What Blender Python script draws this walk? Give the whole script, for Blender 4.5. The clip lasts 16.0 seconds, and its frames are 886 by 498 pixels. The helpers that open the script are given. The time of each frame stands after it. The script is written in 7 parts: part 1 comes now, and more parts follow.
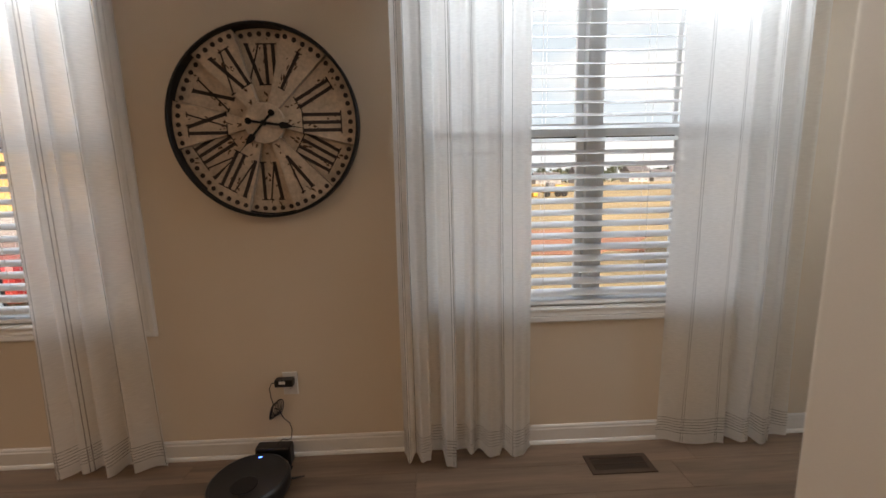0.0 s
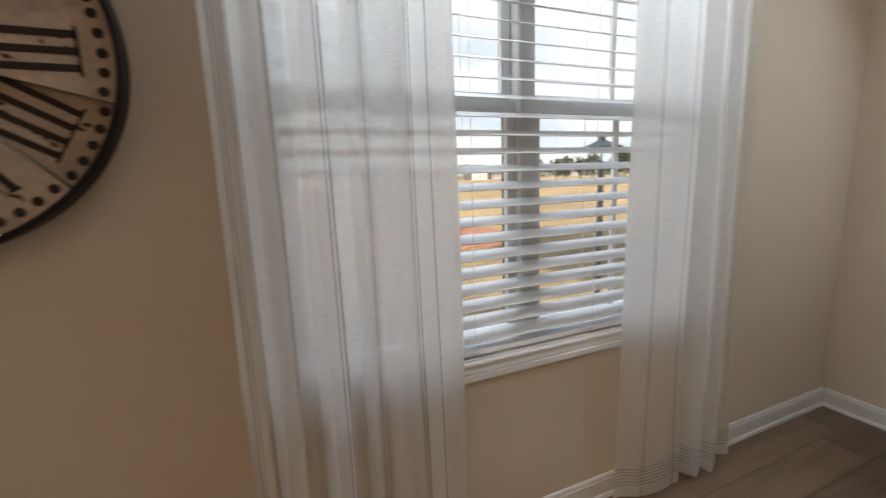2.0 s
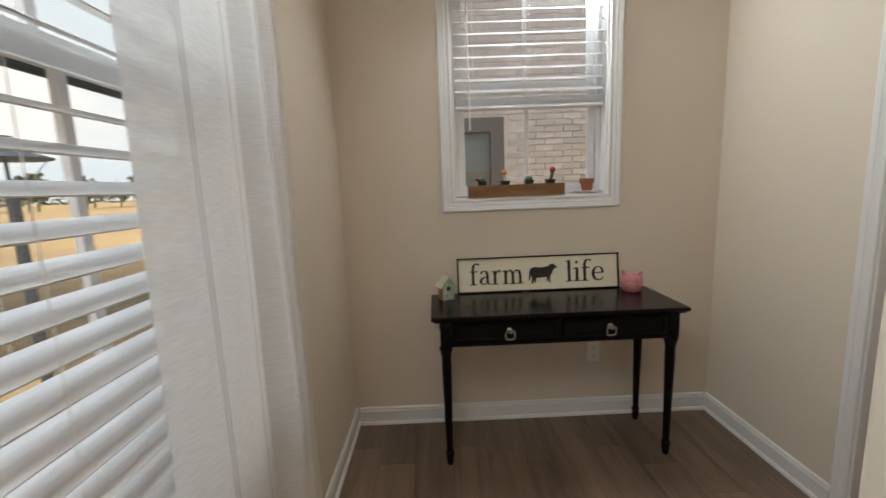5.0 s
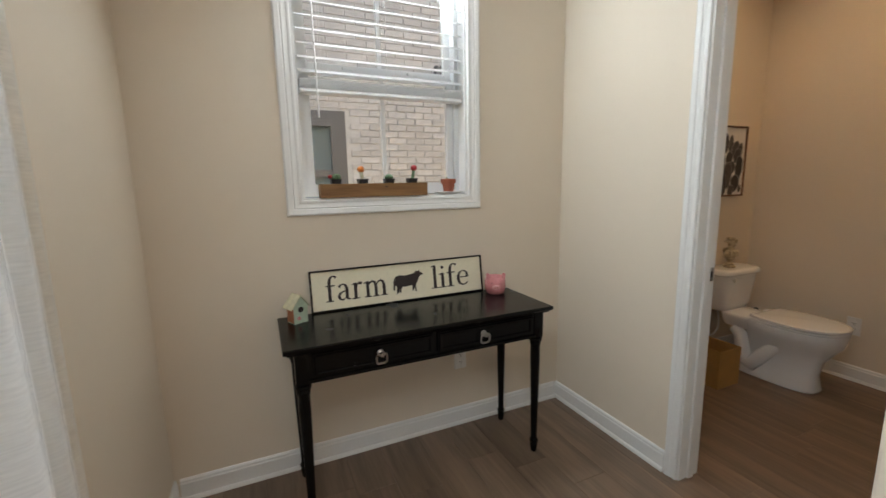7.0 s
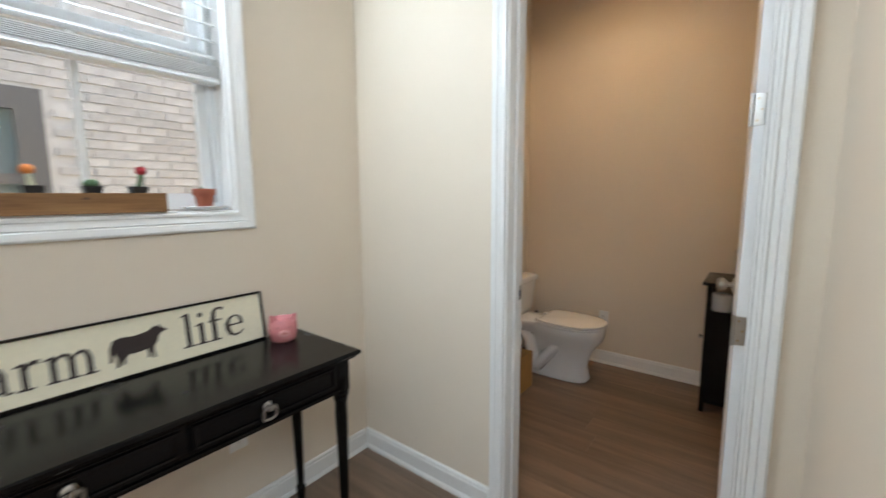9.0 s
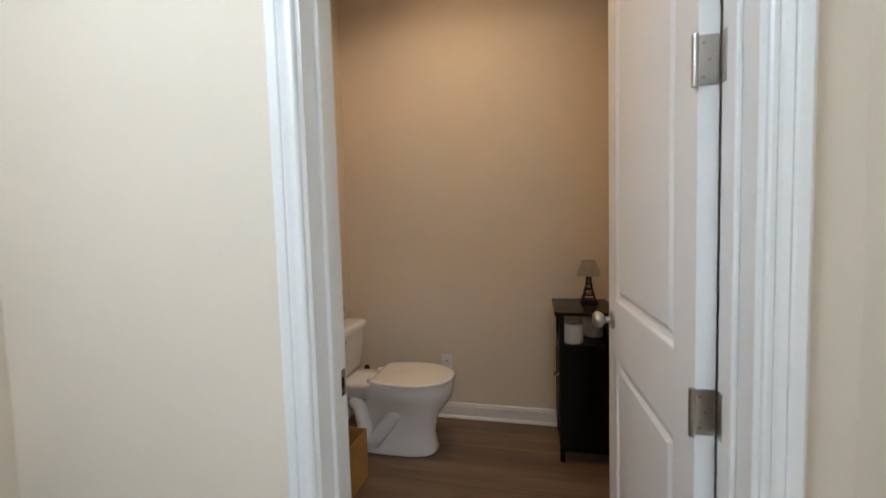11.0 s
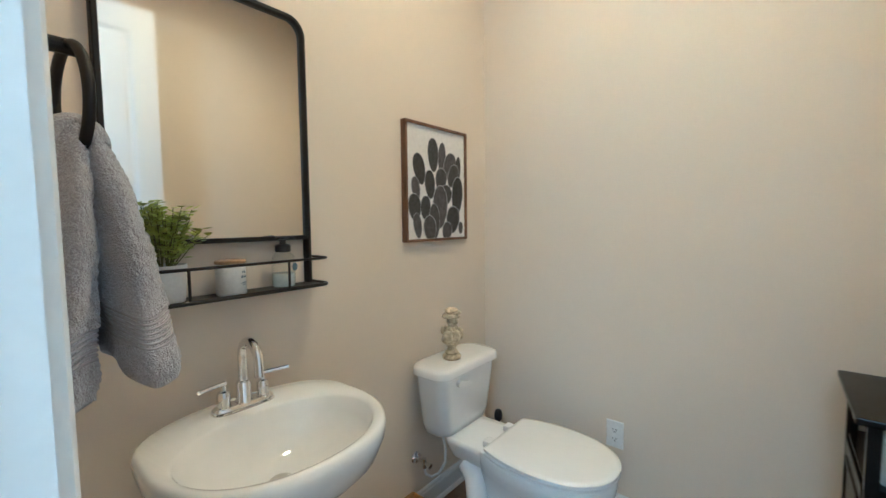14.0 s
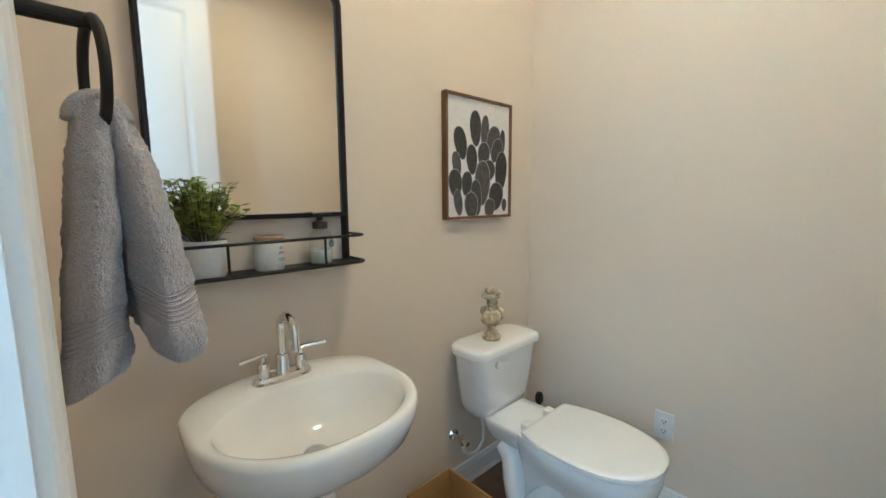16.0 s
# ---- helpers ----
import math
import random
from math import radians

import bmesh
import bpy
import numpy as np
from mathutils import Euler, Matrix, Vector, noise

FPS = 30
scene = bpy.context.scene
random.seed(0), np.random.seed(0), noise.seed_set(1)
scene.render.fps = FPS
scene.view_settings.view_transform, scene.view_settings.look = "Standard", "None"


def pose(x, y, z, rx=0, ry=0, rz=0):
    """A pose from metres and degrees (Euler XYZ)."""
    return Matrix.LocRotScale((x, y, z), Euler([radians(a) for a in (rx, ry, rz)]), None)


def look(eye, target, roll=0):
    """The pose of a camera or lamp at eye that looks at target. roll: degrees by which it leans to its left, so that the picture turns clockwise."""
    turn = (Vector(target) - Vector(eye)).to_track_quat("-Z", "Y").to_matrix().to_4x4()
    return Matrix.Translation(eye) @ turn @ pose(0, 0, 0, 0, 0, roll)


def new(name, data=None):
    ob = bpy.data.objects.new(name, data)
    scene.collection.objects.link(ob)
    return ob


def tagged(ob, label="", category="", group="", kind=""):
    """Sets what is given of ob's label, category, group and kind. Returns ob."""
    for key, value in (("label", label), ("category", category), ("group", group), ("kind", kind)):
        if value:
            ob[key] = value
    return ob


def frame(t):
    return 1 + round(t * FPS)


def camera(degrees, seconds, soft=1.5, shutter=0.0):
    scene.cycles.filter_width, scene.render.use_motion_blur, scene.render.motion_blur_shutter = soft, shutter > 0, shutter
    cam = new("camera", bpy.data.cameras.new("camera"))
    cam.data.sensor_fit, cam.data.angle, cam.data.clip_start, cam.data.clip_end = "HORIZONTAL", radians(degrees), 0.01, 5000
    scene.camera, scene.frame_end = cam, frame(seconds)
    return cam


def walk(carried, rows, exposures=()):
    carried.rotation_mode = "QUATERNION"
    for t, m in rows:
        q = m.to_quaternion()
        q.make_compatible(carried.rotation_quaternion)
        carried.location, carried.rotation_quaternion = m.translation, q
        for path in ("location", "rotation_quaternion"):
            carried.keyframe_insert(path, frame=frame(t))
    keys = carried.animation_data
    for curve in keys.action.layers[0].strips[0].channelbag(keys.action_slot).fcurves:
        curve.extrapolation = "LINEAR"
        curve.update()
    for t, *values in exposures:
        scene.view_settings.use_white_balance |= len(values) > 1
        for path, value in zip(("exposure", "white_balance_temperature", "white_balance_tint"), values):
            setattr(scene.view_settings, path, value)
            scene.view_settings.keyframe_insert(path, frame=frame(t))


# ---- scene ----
cam = camera(94.8, 16.0, shutter=0.5)
PATH = [
    (0, (0.879, 0.197, 1.338), (0.955, 2.17, 1.018), -1.3),
    (0.5, (0.857, 0.399, 1.33), (0.96, 2.368, 0.997), -1.7),
    (1, (0.879, 0.608, 1.3), (1.061, 2.576, 0.992), -1.8),
    (1.5, (0.862, 0.78, 1.319), (1.288, 2.704, 0.979), -1.7),
    (2, (0.853, 0.953, 1.329), (1.606, 2.774, 0.987), -2.1),
    (2.5, (0.87, 1.091, 1.312), (1.986, 2.723, 1.007), -2.8),
    (3, (0.991, 1.248, 1.321), (2.424, 2.61, 1.014), -2.9),
    (3.5, (1.091, 1.374, 1.329), (2.77, 2.414, 1.019), -2.6),
    (4, (1.189, 1.495, 1.338), (3.06, 2.136, 1.037), -2.7),
    (4.5, (1.299, 1.61, 1.355), (3.261, 1.837, 1.044), -2.4),
    (5, (1.412, 1.602, 1.335), (3.389, 1.572, 1.034), -2.2),
    (7.5, (1.741, 1.677, 1.325), (3.457, 0.701, 1.003), -0.7),
    (8, (1.79, 1.651, 1.321), (3.395, 0.501, 1.003), -0.5),
    (8.5, (1.903, 1.56, 1.31), (3.357, 0.218, 1.016), -0.8),
    (9, (2.025, 1.426, 1.318), (3.242, -0.14, 1.06), -0.4),
    (9.5, (2.155, 1.275, 1.292), (3.026, -0.512, 1.075), -1.3),
    (12, (2.359, 0.413, 1.273), (2.78, -1.54, 1.167), -1.6),
    (12.5, (2.328, 0.239, 1.278), (3.047, -1.625, 1.179), -0.9),
    (13, (2.312, 0.124, 1.283), (3.285, -1.62, 1.167), -0.7),
    (13.5, (2.376, 0.035, 1.279), (3.518, -1.602, 1.15), -0.7),
    (14, (2.416, -0.017, 1.28), (3.688, -1.554, 1.145), -0.6),
    (14.5, (2.421, -0.06, 1.28), (3.792, -1.51, 1.147), -0.6),
    (15, (2.426, -0.068, 1.283), (3.854, -1.461, 1.136), -0.5),
    (15.5, (2.421, -0.076, 1.286), (3.878, -1.433, 1.104), -0.4),
    (16, (2.42, -0.077, 1.282), (3.862, -1.44, 1.034), -0.4),
]
# exposures: the clip's camera opens up as it leaves the bright windows
EXPOSURES = [(0.0, 1.5, 6900, 17), (3.0, 1.45, 6600, 14), (4.5, 1.4, 7000, 15), (5.0, 1.45, 7100, 15), (7.5, 1.95, 6600, 11), (9.0, 2.25, 6200, 10), (9.5, 2.25, 6200, 10), (12.0, 2.2, 6000, 10), (12.6, 2.55, 6000, 8), (13.1, 2.9, 5700, 3), (13.5, 3.15, 4750, -3), (14.0, 3.25, 4500, -6), (16.0, 3.25, 4500, -6)]
walk(cam, [(t, look(eye, target, roll)) for t, eye, target, roll in PATH], EXPOSURES)

# ---------------------------------------------------------------- light
world = bpy.data.worlds.new("daylight")
scene.world = world
world.use_nodes = True
wn = world.node_tree.nodes
sky = wn.new("ShaderNodeTexSky")
sky.sky_type = 'NISHITA'
sky.sun_disc = False
sky.sun_elevation = radians(42)
sky.sun_rotation = radians(178)
sky.air_density, sky.dust_density, sky.ozone_density = 1.0, 6.0, 1.0
wn["Background"].inputs[1].default_value = 0.10
world.node_tree.links.new(sky.outputs[0], wn["Background"].inputs[0])

sun = new("sun", bpy.data.lights.new("sun", 'SUN'))
sun.data.energy, sun.data.angle, sun.data.color = 2.0, radians(0.5), (1.0, 0.95, 0.87)
sun.matrix_world = look((0.6, -17, 16), (0, 0, 0))


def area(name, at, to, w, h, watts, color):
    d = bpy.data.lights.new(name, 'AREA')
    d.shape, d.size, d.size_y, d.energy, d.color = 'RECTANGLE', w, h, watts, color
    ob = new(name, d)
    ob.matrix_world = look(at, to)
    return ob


CEIL = 3.05
DAY = (0.78, 0.91, 1.0)
WARM = (1.0, 0.67, 0.36)
# added area lamps: stand-ins for sky light at the windows, then a west-wall fill
# extra lamps outdoors, above view, adding to the sky on blinds and curtains
area("window_sky_fill", (1.68, 3.05, 3.05), (1.68, 1.2, 0.9), 1.9, 0.8, 17, DAY)
area("window_sky_fill", (-1.28, 3.05, 3.05), (-1.28, 1.2, 0.9), 1.7, 0.8, 17, DAY)
area("window_sky_fill", (4.15, 1.09, 2.95), (3.2, 1.09, 1.3), 1.0, 0.5, 3.0, DAY)
# added strips on the room side of the heads, brightening the facing walls
area("window_head_fill", (1.68, 2.05, 2.345), (2.2, 0.7, 0.5), 1.60, 0.15, 7.5, DAY)
area("window_head_fill", (-1.28, 2.05, 2.345), (-0.9, 1.0, 0.7), 1.50, 0.15, 6, DAY)
area("window_head_fill", (3.55, 1.09, 2.345), (2.3, 0.5, 0.9), 0.74, 0.15, 5.0, DAY)
# invented warm fill in front of the solid west wall, out of view
area("west_room_fill", (-3.36, 0.35, 1.25), (0, 0.45, 1.1), 2.9, 2.1, 5, (1.0, 0.74, 0.52))
# unseen warm ceiling spots: assumed in living room and nook, inferred in the bathroom
for lx, ly, lw in ((-0.9, -0.4, 13), (0.9, -0.8, 13), (2.6, 1.1, 1.2), (2.80, -1.00, 12)):
    lamp = new("unseen_ceiling_spot", bpy.data.lights.new("unseen_ceiling_spot", 'SPOT'))
    lamp.data.energy, lamp.data.spot_size, lamp.data.spot_blend, lamp.data.shadow_soft_size, lamp.data.color = lw, radians(150), 0.8, 0.09, WARM
    lamp.location = (lx, ly, CEIL - 0.02)


# ---------------------------------------------------------------- helpers
def part(name, bm, material, parent=None, label="", smooth=False):
    """Link a bmesh in world coordinates as one mesh object under a thing or a part."""
    me = bpy.data.meshes.new(name)
    bmesh.ops.recalc_face_normals(bm, faces=bm.faces)
    bm.to_mesh(me)
    bm.free()
    if smooth:
        for p in me.polygons:
            p.use_smooth = True
    me.materials.append(material)
    ob = new(name, me)
    if parent is not None:
        ob.parent = parent
        base = parent if parent.parent is None else parent.parent
        loc = base.location if base.type == 'EMPTY' else Vector((0, 0, 0))
        if parent.type == 'EMPTY':
            ob.matrix_parent_inverse = Matrix.Translation(-Vector(loc))
    if label:
        ob["label"] = label
    return ob


def thing(name, loc, label, category, group="", kind=""):
    ob = new(name)
    ob.location = loc
    ob.empty_display_size = 0.1
    return tagged(ob, label, category, group, kind)


def soften(ob, angle=35):
    """Smooth shading but for edges sharper than the angle."""
    me = ob.data
    for p in me.polygons:
        p.use_smooth = True
    me.set_sharp_from_angle(angle=radians(angle))
    return ob


def box(bm, x0, x1, y0, y1, z0, z1, bev=0.0, seg=2):
    r = bmesh.ops.create_cube(bm, size=1.0)
    vs = r["verts"]
    for v in vs:
        v.co = Vector(((x0 + x1) / 2 + v.co.x * (x1 - x0), (y0 + y1) / 2 + v.co.y * (y1 - y0), (z0 + z1) / 2 + v.co.z * (z1 - z0)))
    if bev > 0:
        es = list({e for v in vs for e in v.link_edges})
        bmesh.ops.bevel(bm, geom=es, offset=bev, segments=seg, profile=0.5, affect='EDGES')
    return bm


def boxes(*rows, bev=0.0):
    bm = bmesh.new()
    for r in rows:
        box(bm, *r, bev=bev)
    return bm


def lathe(bm, profile, centre, seg=32, axis='Z', squash=(1, 1)):
    """Turn (radius, height) pairs round an axis through centre."""
    rings = []
    c = Vector(centre)
    for r, h in profile:
        ring = []
        for i in range(seg):
            a = 2 * math.pi * i / seg
            p = Vector((r * math.cos(a) * squash[0], r * math.sin(a) * squash[1], h))
            if axis == 'X':
                p = Vector((p.z, p.x, p.y))
            elif axis == 'Y':
                p = Vector((p.x, p.z, p.y))
            ring.append(bm.verts.new(c + p))
        rings.append(ring)
    loft(bm, rings)
    return bm


def loft(bm, rings, caps=True, closed=True):
    for a, b in zip(rings, rings[1:]):
        n = len(a)
        for i in range(n if closed else n - 1):
            j = (i + 1) % n
            bm.faces.new((a[i], a[j], b[j], b[i]))
    if caps and closed:
        bm.faces.new(list(reversed(rings[0])))
        bm.faces.new(rings[-1])
    return bm


def tube(bm, pts, r, seg=10, closed=False):
    """A round bar along points."""
    pts = [Vector(p) for p in pts]
    n = len(pts)
    rings = []
    up = None
    for i, p in enumerate(pts):
        a = pts[(i - 1) % n] if (closed or i > 0) else p
        b = pts[(i + 1) % n] if (closed or i < n - 1) else p
        d = (b - a).normalized()
        if up is None:
            up = d.orthogonal().normalized()
        else:
            up = (up - d * up.dot(d)).normalized()
        side = d.cross(up)
        rr = r[i] if isinstance(r, (list, tuple)) else r
        rings.append([bm.verts.new(p + (up * math.cos(2 * math.pi * k / seg) + side * math.sin(2 * math.pi * k / seg)) * rr) for k in range(seg)])
    if closed:
        loft(bm, rings + [rings[0]], caps=False)
    else:
        loft(bm, rings)
    return bm


def arc(c, r, a0, a1, n, plane='XZ'):
    out = []
    for i in range(n + 1):
        a = radians(a0 + (a1 - a0) * i / n)
        u, v = r * math.cos(a), r * math.sin(a)
        if plane == 'XZ':
            out.append(Vector((c[0] + u, c[1], c[2] + v)))
        elif plane == 'YZ':
            out.append(Vector((c[0], c[1] + u, c[2] + v)))
        else:
            out.append(Vector((c[0] + u, c[1] + v, c[2])))
    return out


def prism(bm, poly, to3, h0, h1):
    """A flat outline, mapped by to3(u, v, h), given thickness from h0 to h1."""
    a = [bm.verts.new(to3(u, v, h0)) for u, v in poly]
    b = [bm.verts.new(to3(u, v, h1)) for u, v in poly]
    n = len(poly)
    bm.faces.new(a)
    bm.faces.new(list(reversed(b)))
    for i in range(n):
        j = (i + 1) % n
        bm.faces.new((a[i], b[i], b[j], a[j]))
    return bm


def moulding(bm, rect, profile, to3, bottom=True):
    """Mitred frame round rect (u0, u1, v0, v1); profile: (distance outward, height off the wall)."""
    u0, u1, v0, v1 = rect
    rings = []
    for d, h in profile:
        vb = v0 - d if bottom else v0
        rings.append([bm.verts.new(to3(u, v, h)) for u, v in ((u0 - d, vb), (u0 - d, v1 + d), (u1 + d, v1 + d), (u1 + d, vb))])
    for a, b in zip(rings, rings[1:]):
        for i in range(4 if bottom else 3):
            j = (i + 1) % 4
            bm.faces.new((a[i], a[j], b[j], b[i]))
    return bm


CASING = [(0.0, 0.0), (0.0, 0.011), (0.004, 0.014), (0.012, 0.014), (0.015, 0.011), (0.022, 0.012), (0.034, 0.016), (0.038, 0.013), (0.042, 0.017), (0.060, 0.019), (0.066, 0.016), (0.068, 0.012), (0.068, 0.0)]


# ---------------------------------------------------------------- materials
def nodes_of(name):
    m = bpy.data.materials.new(name)
    m.use_nodes = True
    nt = m.node_tree
    return m, nt, nt.nodes["Principled BSDF"]


def surface(name, color, rough=0.5, metal=0.0, var=0.08, scale=3.0, grain=60.0, gvar=0.05, bump=0.1, bdist=0.002, spec=0.5, sheen=0.0, coat=0.0, objvar=0.0):
    """Paint, plaster, stone, metal: a base colour with stains at one scale, grain and relief at a finer one."""
    m, nt, b = nodes_of(name)
    N, L = nt.nodes, nt.links
    tc = N.new("ShaderNodeTexCoord")
    n1 = N.new("ShaderNodeTexNoise")
    n1.inputs["Scale"].default_value, n1.inputs["Detail"].default_value = scale, 4.0
    n2 = N.new("ShaderNodeTexNoise")
    n2.inputs["Scale"].default_value, n2.inputs["Detail"].default_value = grain, 3.0
    L.new(tc.outputs["Object"], n1.inputs["Vector"])
    L.new(tc.outputs["Object"], n2.inputs["Vector"])
    r1 = N.new("ShaderNodeMapRange")
    r1.inputs[1].default_value, r1.inputs[2].default_value = 0.3, 0.7
    r1.inputs[3].default_value, r1.inputs[4].default_value = 1 - var, 1 + var
    L.new(n1.outputs["Fac"], r1.inputs[0])
    r2 = N.new("ShaderNodeMapRange")
    r2.inputs[1].default_value, r2.inputs[2].default_value = 0.3, 0.7
    r2.inputs[3].default_value, r2.inputs[4].default_value = 1 - gvar, 1 + gvar
    L.new(n2.outputs["Fac"], r2.inputs[0])
    mul = N.new("ShaderNodeMath")
    mul.operation = 'MULTIPLY'
    L.new(r1.outputs[0], mul.inputs[0])
    L.new(r2.outputs[0], mul.inputs[1])
    fac = mul.outputs[0]
    if objvar > 0:
        oi = N.new("ShaderNodeObjectInfo")
        r3 = N.new("ShaderNodeMapRange")
        r3.inputs[3].default_value, r3.inputs[4].default_value = 1 - objvar, 1 + objvar
        L.new(oi.outputs["Random"], r3.inputs[0])
        m2 = N.new("ShaderNodeMath")
        m2.operation = 'MULTIPLY'
        L.new(fac, m2.inputs[0])
        L.new(r3.outputs[0], m2.inputs[1])
        fac = m2.outputs[0]
    vm = N.new("ShaderNodeVectorMath")
    vm.operation = 'SCALE'
    vm.inputs[0].default_value = color
    L.new(fac, vm.inputs["Scale"])
    L.new(vm.outputs[0], b.inputs["Base Color"])
    rr = N.new("ShaderNodeMapRange")
    rr.inputs[1].default_value, rr.inputs[2].default_value = 0.3, 0.7
    rr.inputs[3].default_value, rr.inputs[4].default_value = max(0.02, rough - 0.06), min(1.0, rough + 0.06)
    L.new(n1.outputs["Fac"], rr.inputs[0])
    L.new(rr.outputs[0], b.inputs["Roughness"])
    b.inputs["Metallic"].default_value = metal
    b.inputs["Specular IOR Level"].default_value = spec
    b.inputs["Sheen Weight"].default_value = sheen
    b.inputs["Coat Weight"].default_value = coat
    if bump > 0:
        bp = N.new("ShaderNodeBump")
        bp.inputs["Strength"].default_value, bp.inputs["Distance"].default_value = bump, bdist
        L.new(n2.outputs["Fac"], bp.inputs["Height"])
        L.new(bp.outputs[0], b.inputs["Normal"])
    return m


def wood(name, dark, light, rough=0.5, along='X', stretch=14.0, scale=5.0, objvar=0.25, bump=0.15):
    """Long grain along one axis, with each piece its own tone."""
    m, nt, b = nodes_of(name)
    N, L = nt.nodes, nt.links
    tc = N.new("ShaderNodeTexCoord")
    oi = N.new("ShaderNodeObjectInfo")
    add = N.new("ShaderNodeVectorMath")
    add.operation = 'MULTIPLY_ADD'
    comb = N.new("ShaderNodeCombineXYZ")
    for i in range(3):
        L.new(oi.outputs["Random"], comb.inputs[i])
    L.new(comb.outputs[0], add.inputs[0])
    add.inputs[1].default_value = (37, 51, 23)
    L.new(tc.outputs["Object"], add.inputs[2])
    mp = N.new("ShaderNodeMapping")
    s = [scale * stretch] * 3
    s['XYZ'.index(along)] = scale
    mp.inputs["Scale"].default_value = s
    L.new(add.outputs[0], mp.inputs["Vector"])
    n1 = N.new("ShaderNodeTexNoise")
    n1.inputs["Scale"].default_value, n1.inputs["Detail"].default_value, n1.inputs["Distortion"].default_value = 0.35, 6.0, 0.6
    n2 = N.new("ShaderNodeTexNoise")
    n2.inputs["Scale"].default_value, n2.inputs["Detail"].default_value = 2.4, 4.0
    L.new(mp.outputs[0], n1.inputs["Vector"])
    L.new(mp.outputs[0], n2.inputs["Vector"])
    mx = N.new("ShaderNodeMath")
    mx.operation = 'MULTIPLY_ADD'
    L.new(n2.outputs["Fac"], mx.inputs[0])
    mx.inputs[1].default_value = 0.35
    L.new(n1.outputs["Fac"], mx.inputs[2])
    sub = N.new("ShaderNodeMapRange")
    sub.inputs[1].default_value, sub.inputs[2].default_value = 0.45, 0.95
    L.new(mx.outputs[0], sub.inputs[0])
    ramp = N.new("ShaderNodeMix")
    ramp.data_type = 'RGBA'
    ramp.inputs["A"].default_value, ramp.inputs["B"].default_value = (*dark, 1), (*light, 1)
    L.new(sub.outputs[0], ramp.inputs["Factor"])
    r3 = N.new("ShaderNodeMapRange")
    r3.inputs[3].default_value, r3.inputs[4].default_value = 1 - objvar, 1 + objvar
    L.new(oi.outputs["Random"], r3.inputs[0])
    vm = N.new("ShaderNodeVectorMath")
    vm.operation = 'SCALE'
    L.new(ramp.outputs["Result"], vm.inputs[0])
    L.new(r3.outputs[0], vm.inputs["Scale"])
    L.new(vm.outputs[0], b.inputs["Base Color"])
    b.inputs["Roughness"].default_value = rough
    bp = N.new("ShaderNodeBump")
    bp.inputs["Strength"].default_value, bp.inputs["Distance"].default_value = bump, 0.001
    L.new(n2.outputs["Fac"], bp.inputs["Height"])
    L.new(bp.outputs[0], b.inputs["Normal"])
    return m


def glass_mat(name, tint=(0.96, 0.98, 0.97), rough=0.0):
    m, nt, b = nodes_of(name)
    N, L = nt.nodes, nt.links
    tr = N.new("ShaderNodeBsdfTransparent")
    tr.inputs[0].default_value = (*tint, 1)
    gl = N.new("ShaderNodeBsdfGlossy")
    gl.inputs["Roughness"].default_value = rough
    fr = N.new("ShaderNodeLayerWeight")
    fr.inputs[0].default_value = 0.5
    pw = N.new("ShaderNodeMath")
    pw.operation = 'POWER'
    pw.inputs[1].default_value = 4.0
    L.new(fr.outputs["Facing"], pw.inputs[0])
    sc = N.new("ShaderNodeMath")
    sc.operation = 'MULTIPLY_ADD'
    sc.inputs[1].default_value, sc.inputs[2].default_value = 0.45, 0.02
    L.new(pw.outputs[0], sc.inputs[0])
    mx = N.new("ShaderNodeMixShader")
    L.new(sc.outputs[0], mx.inputs[0])
    L.new(tr.outputs[0], mx.inputs[1])
    L.new(gl.outputs[0], mx.inputs[2])
    L.new(mx.outputs[0], N["Material Output"].inputs[0])
    return m


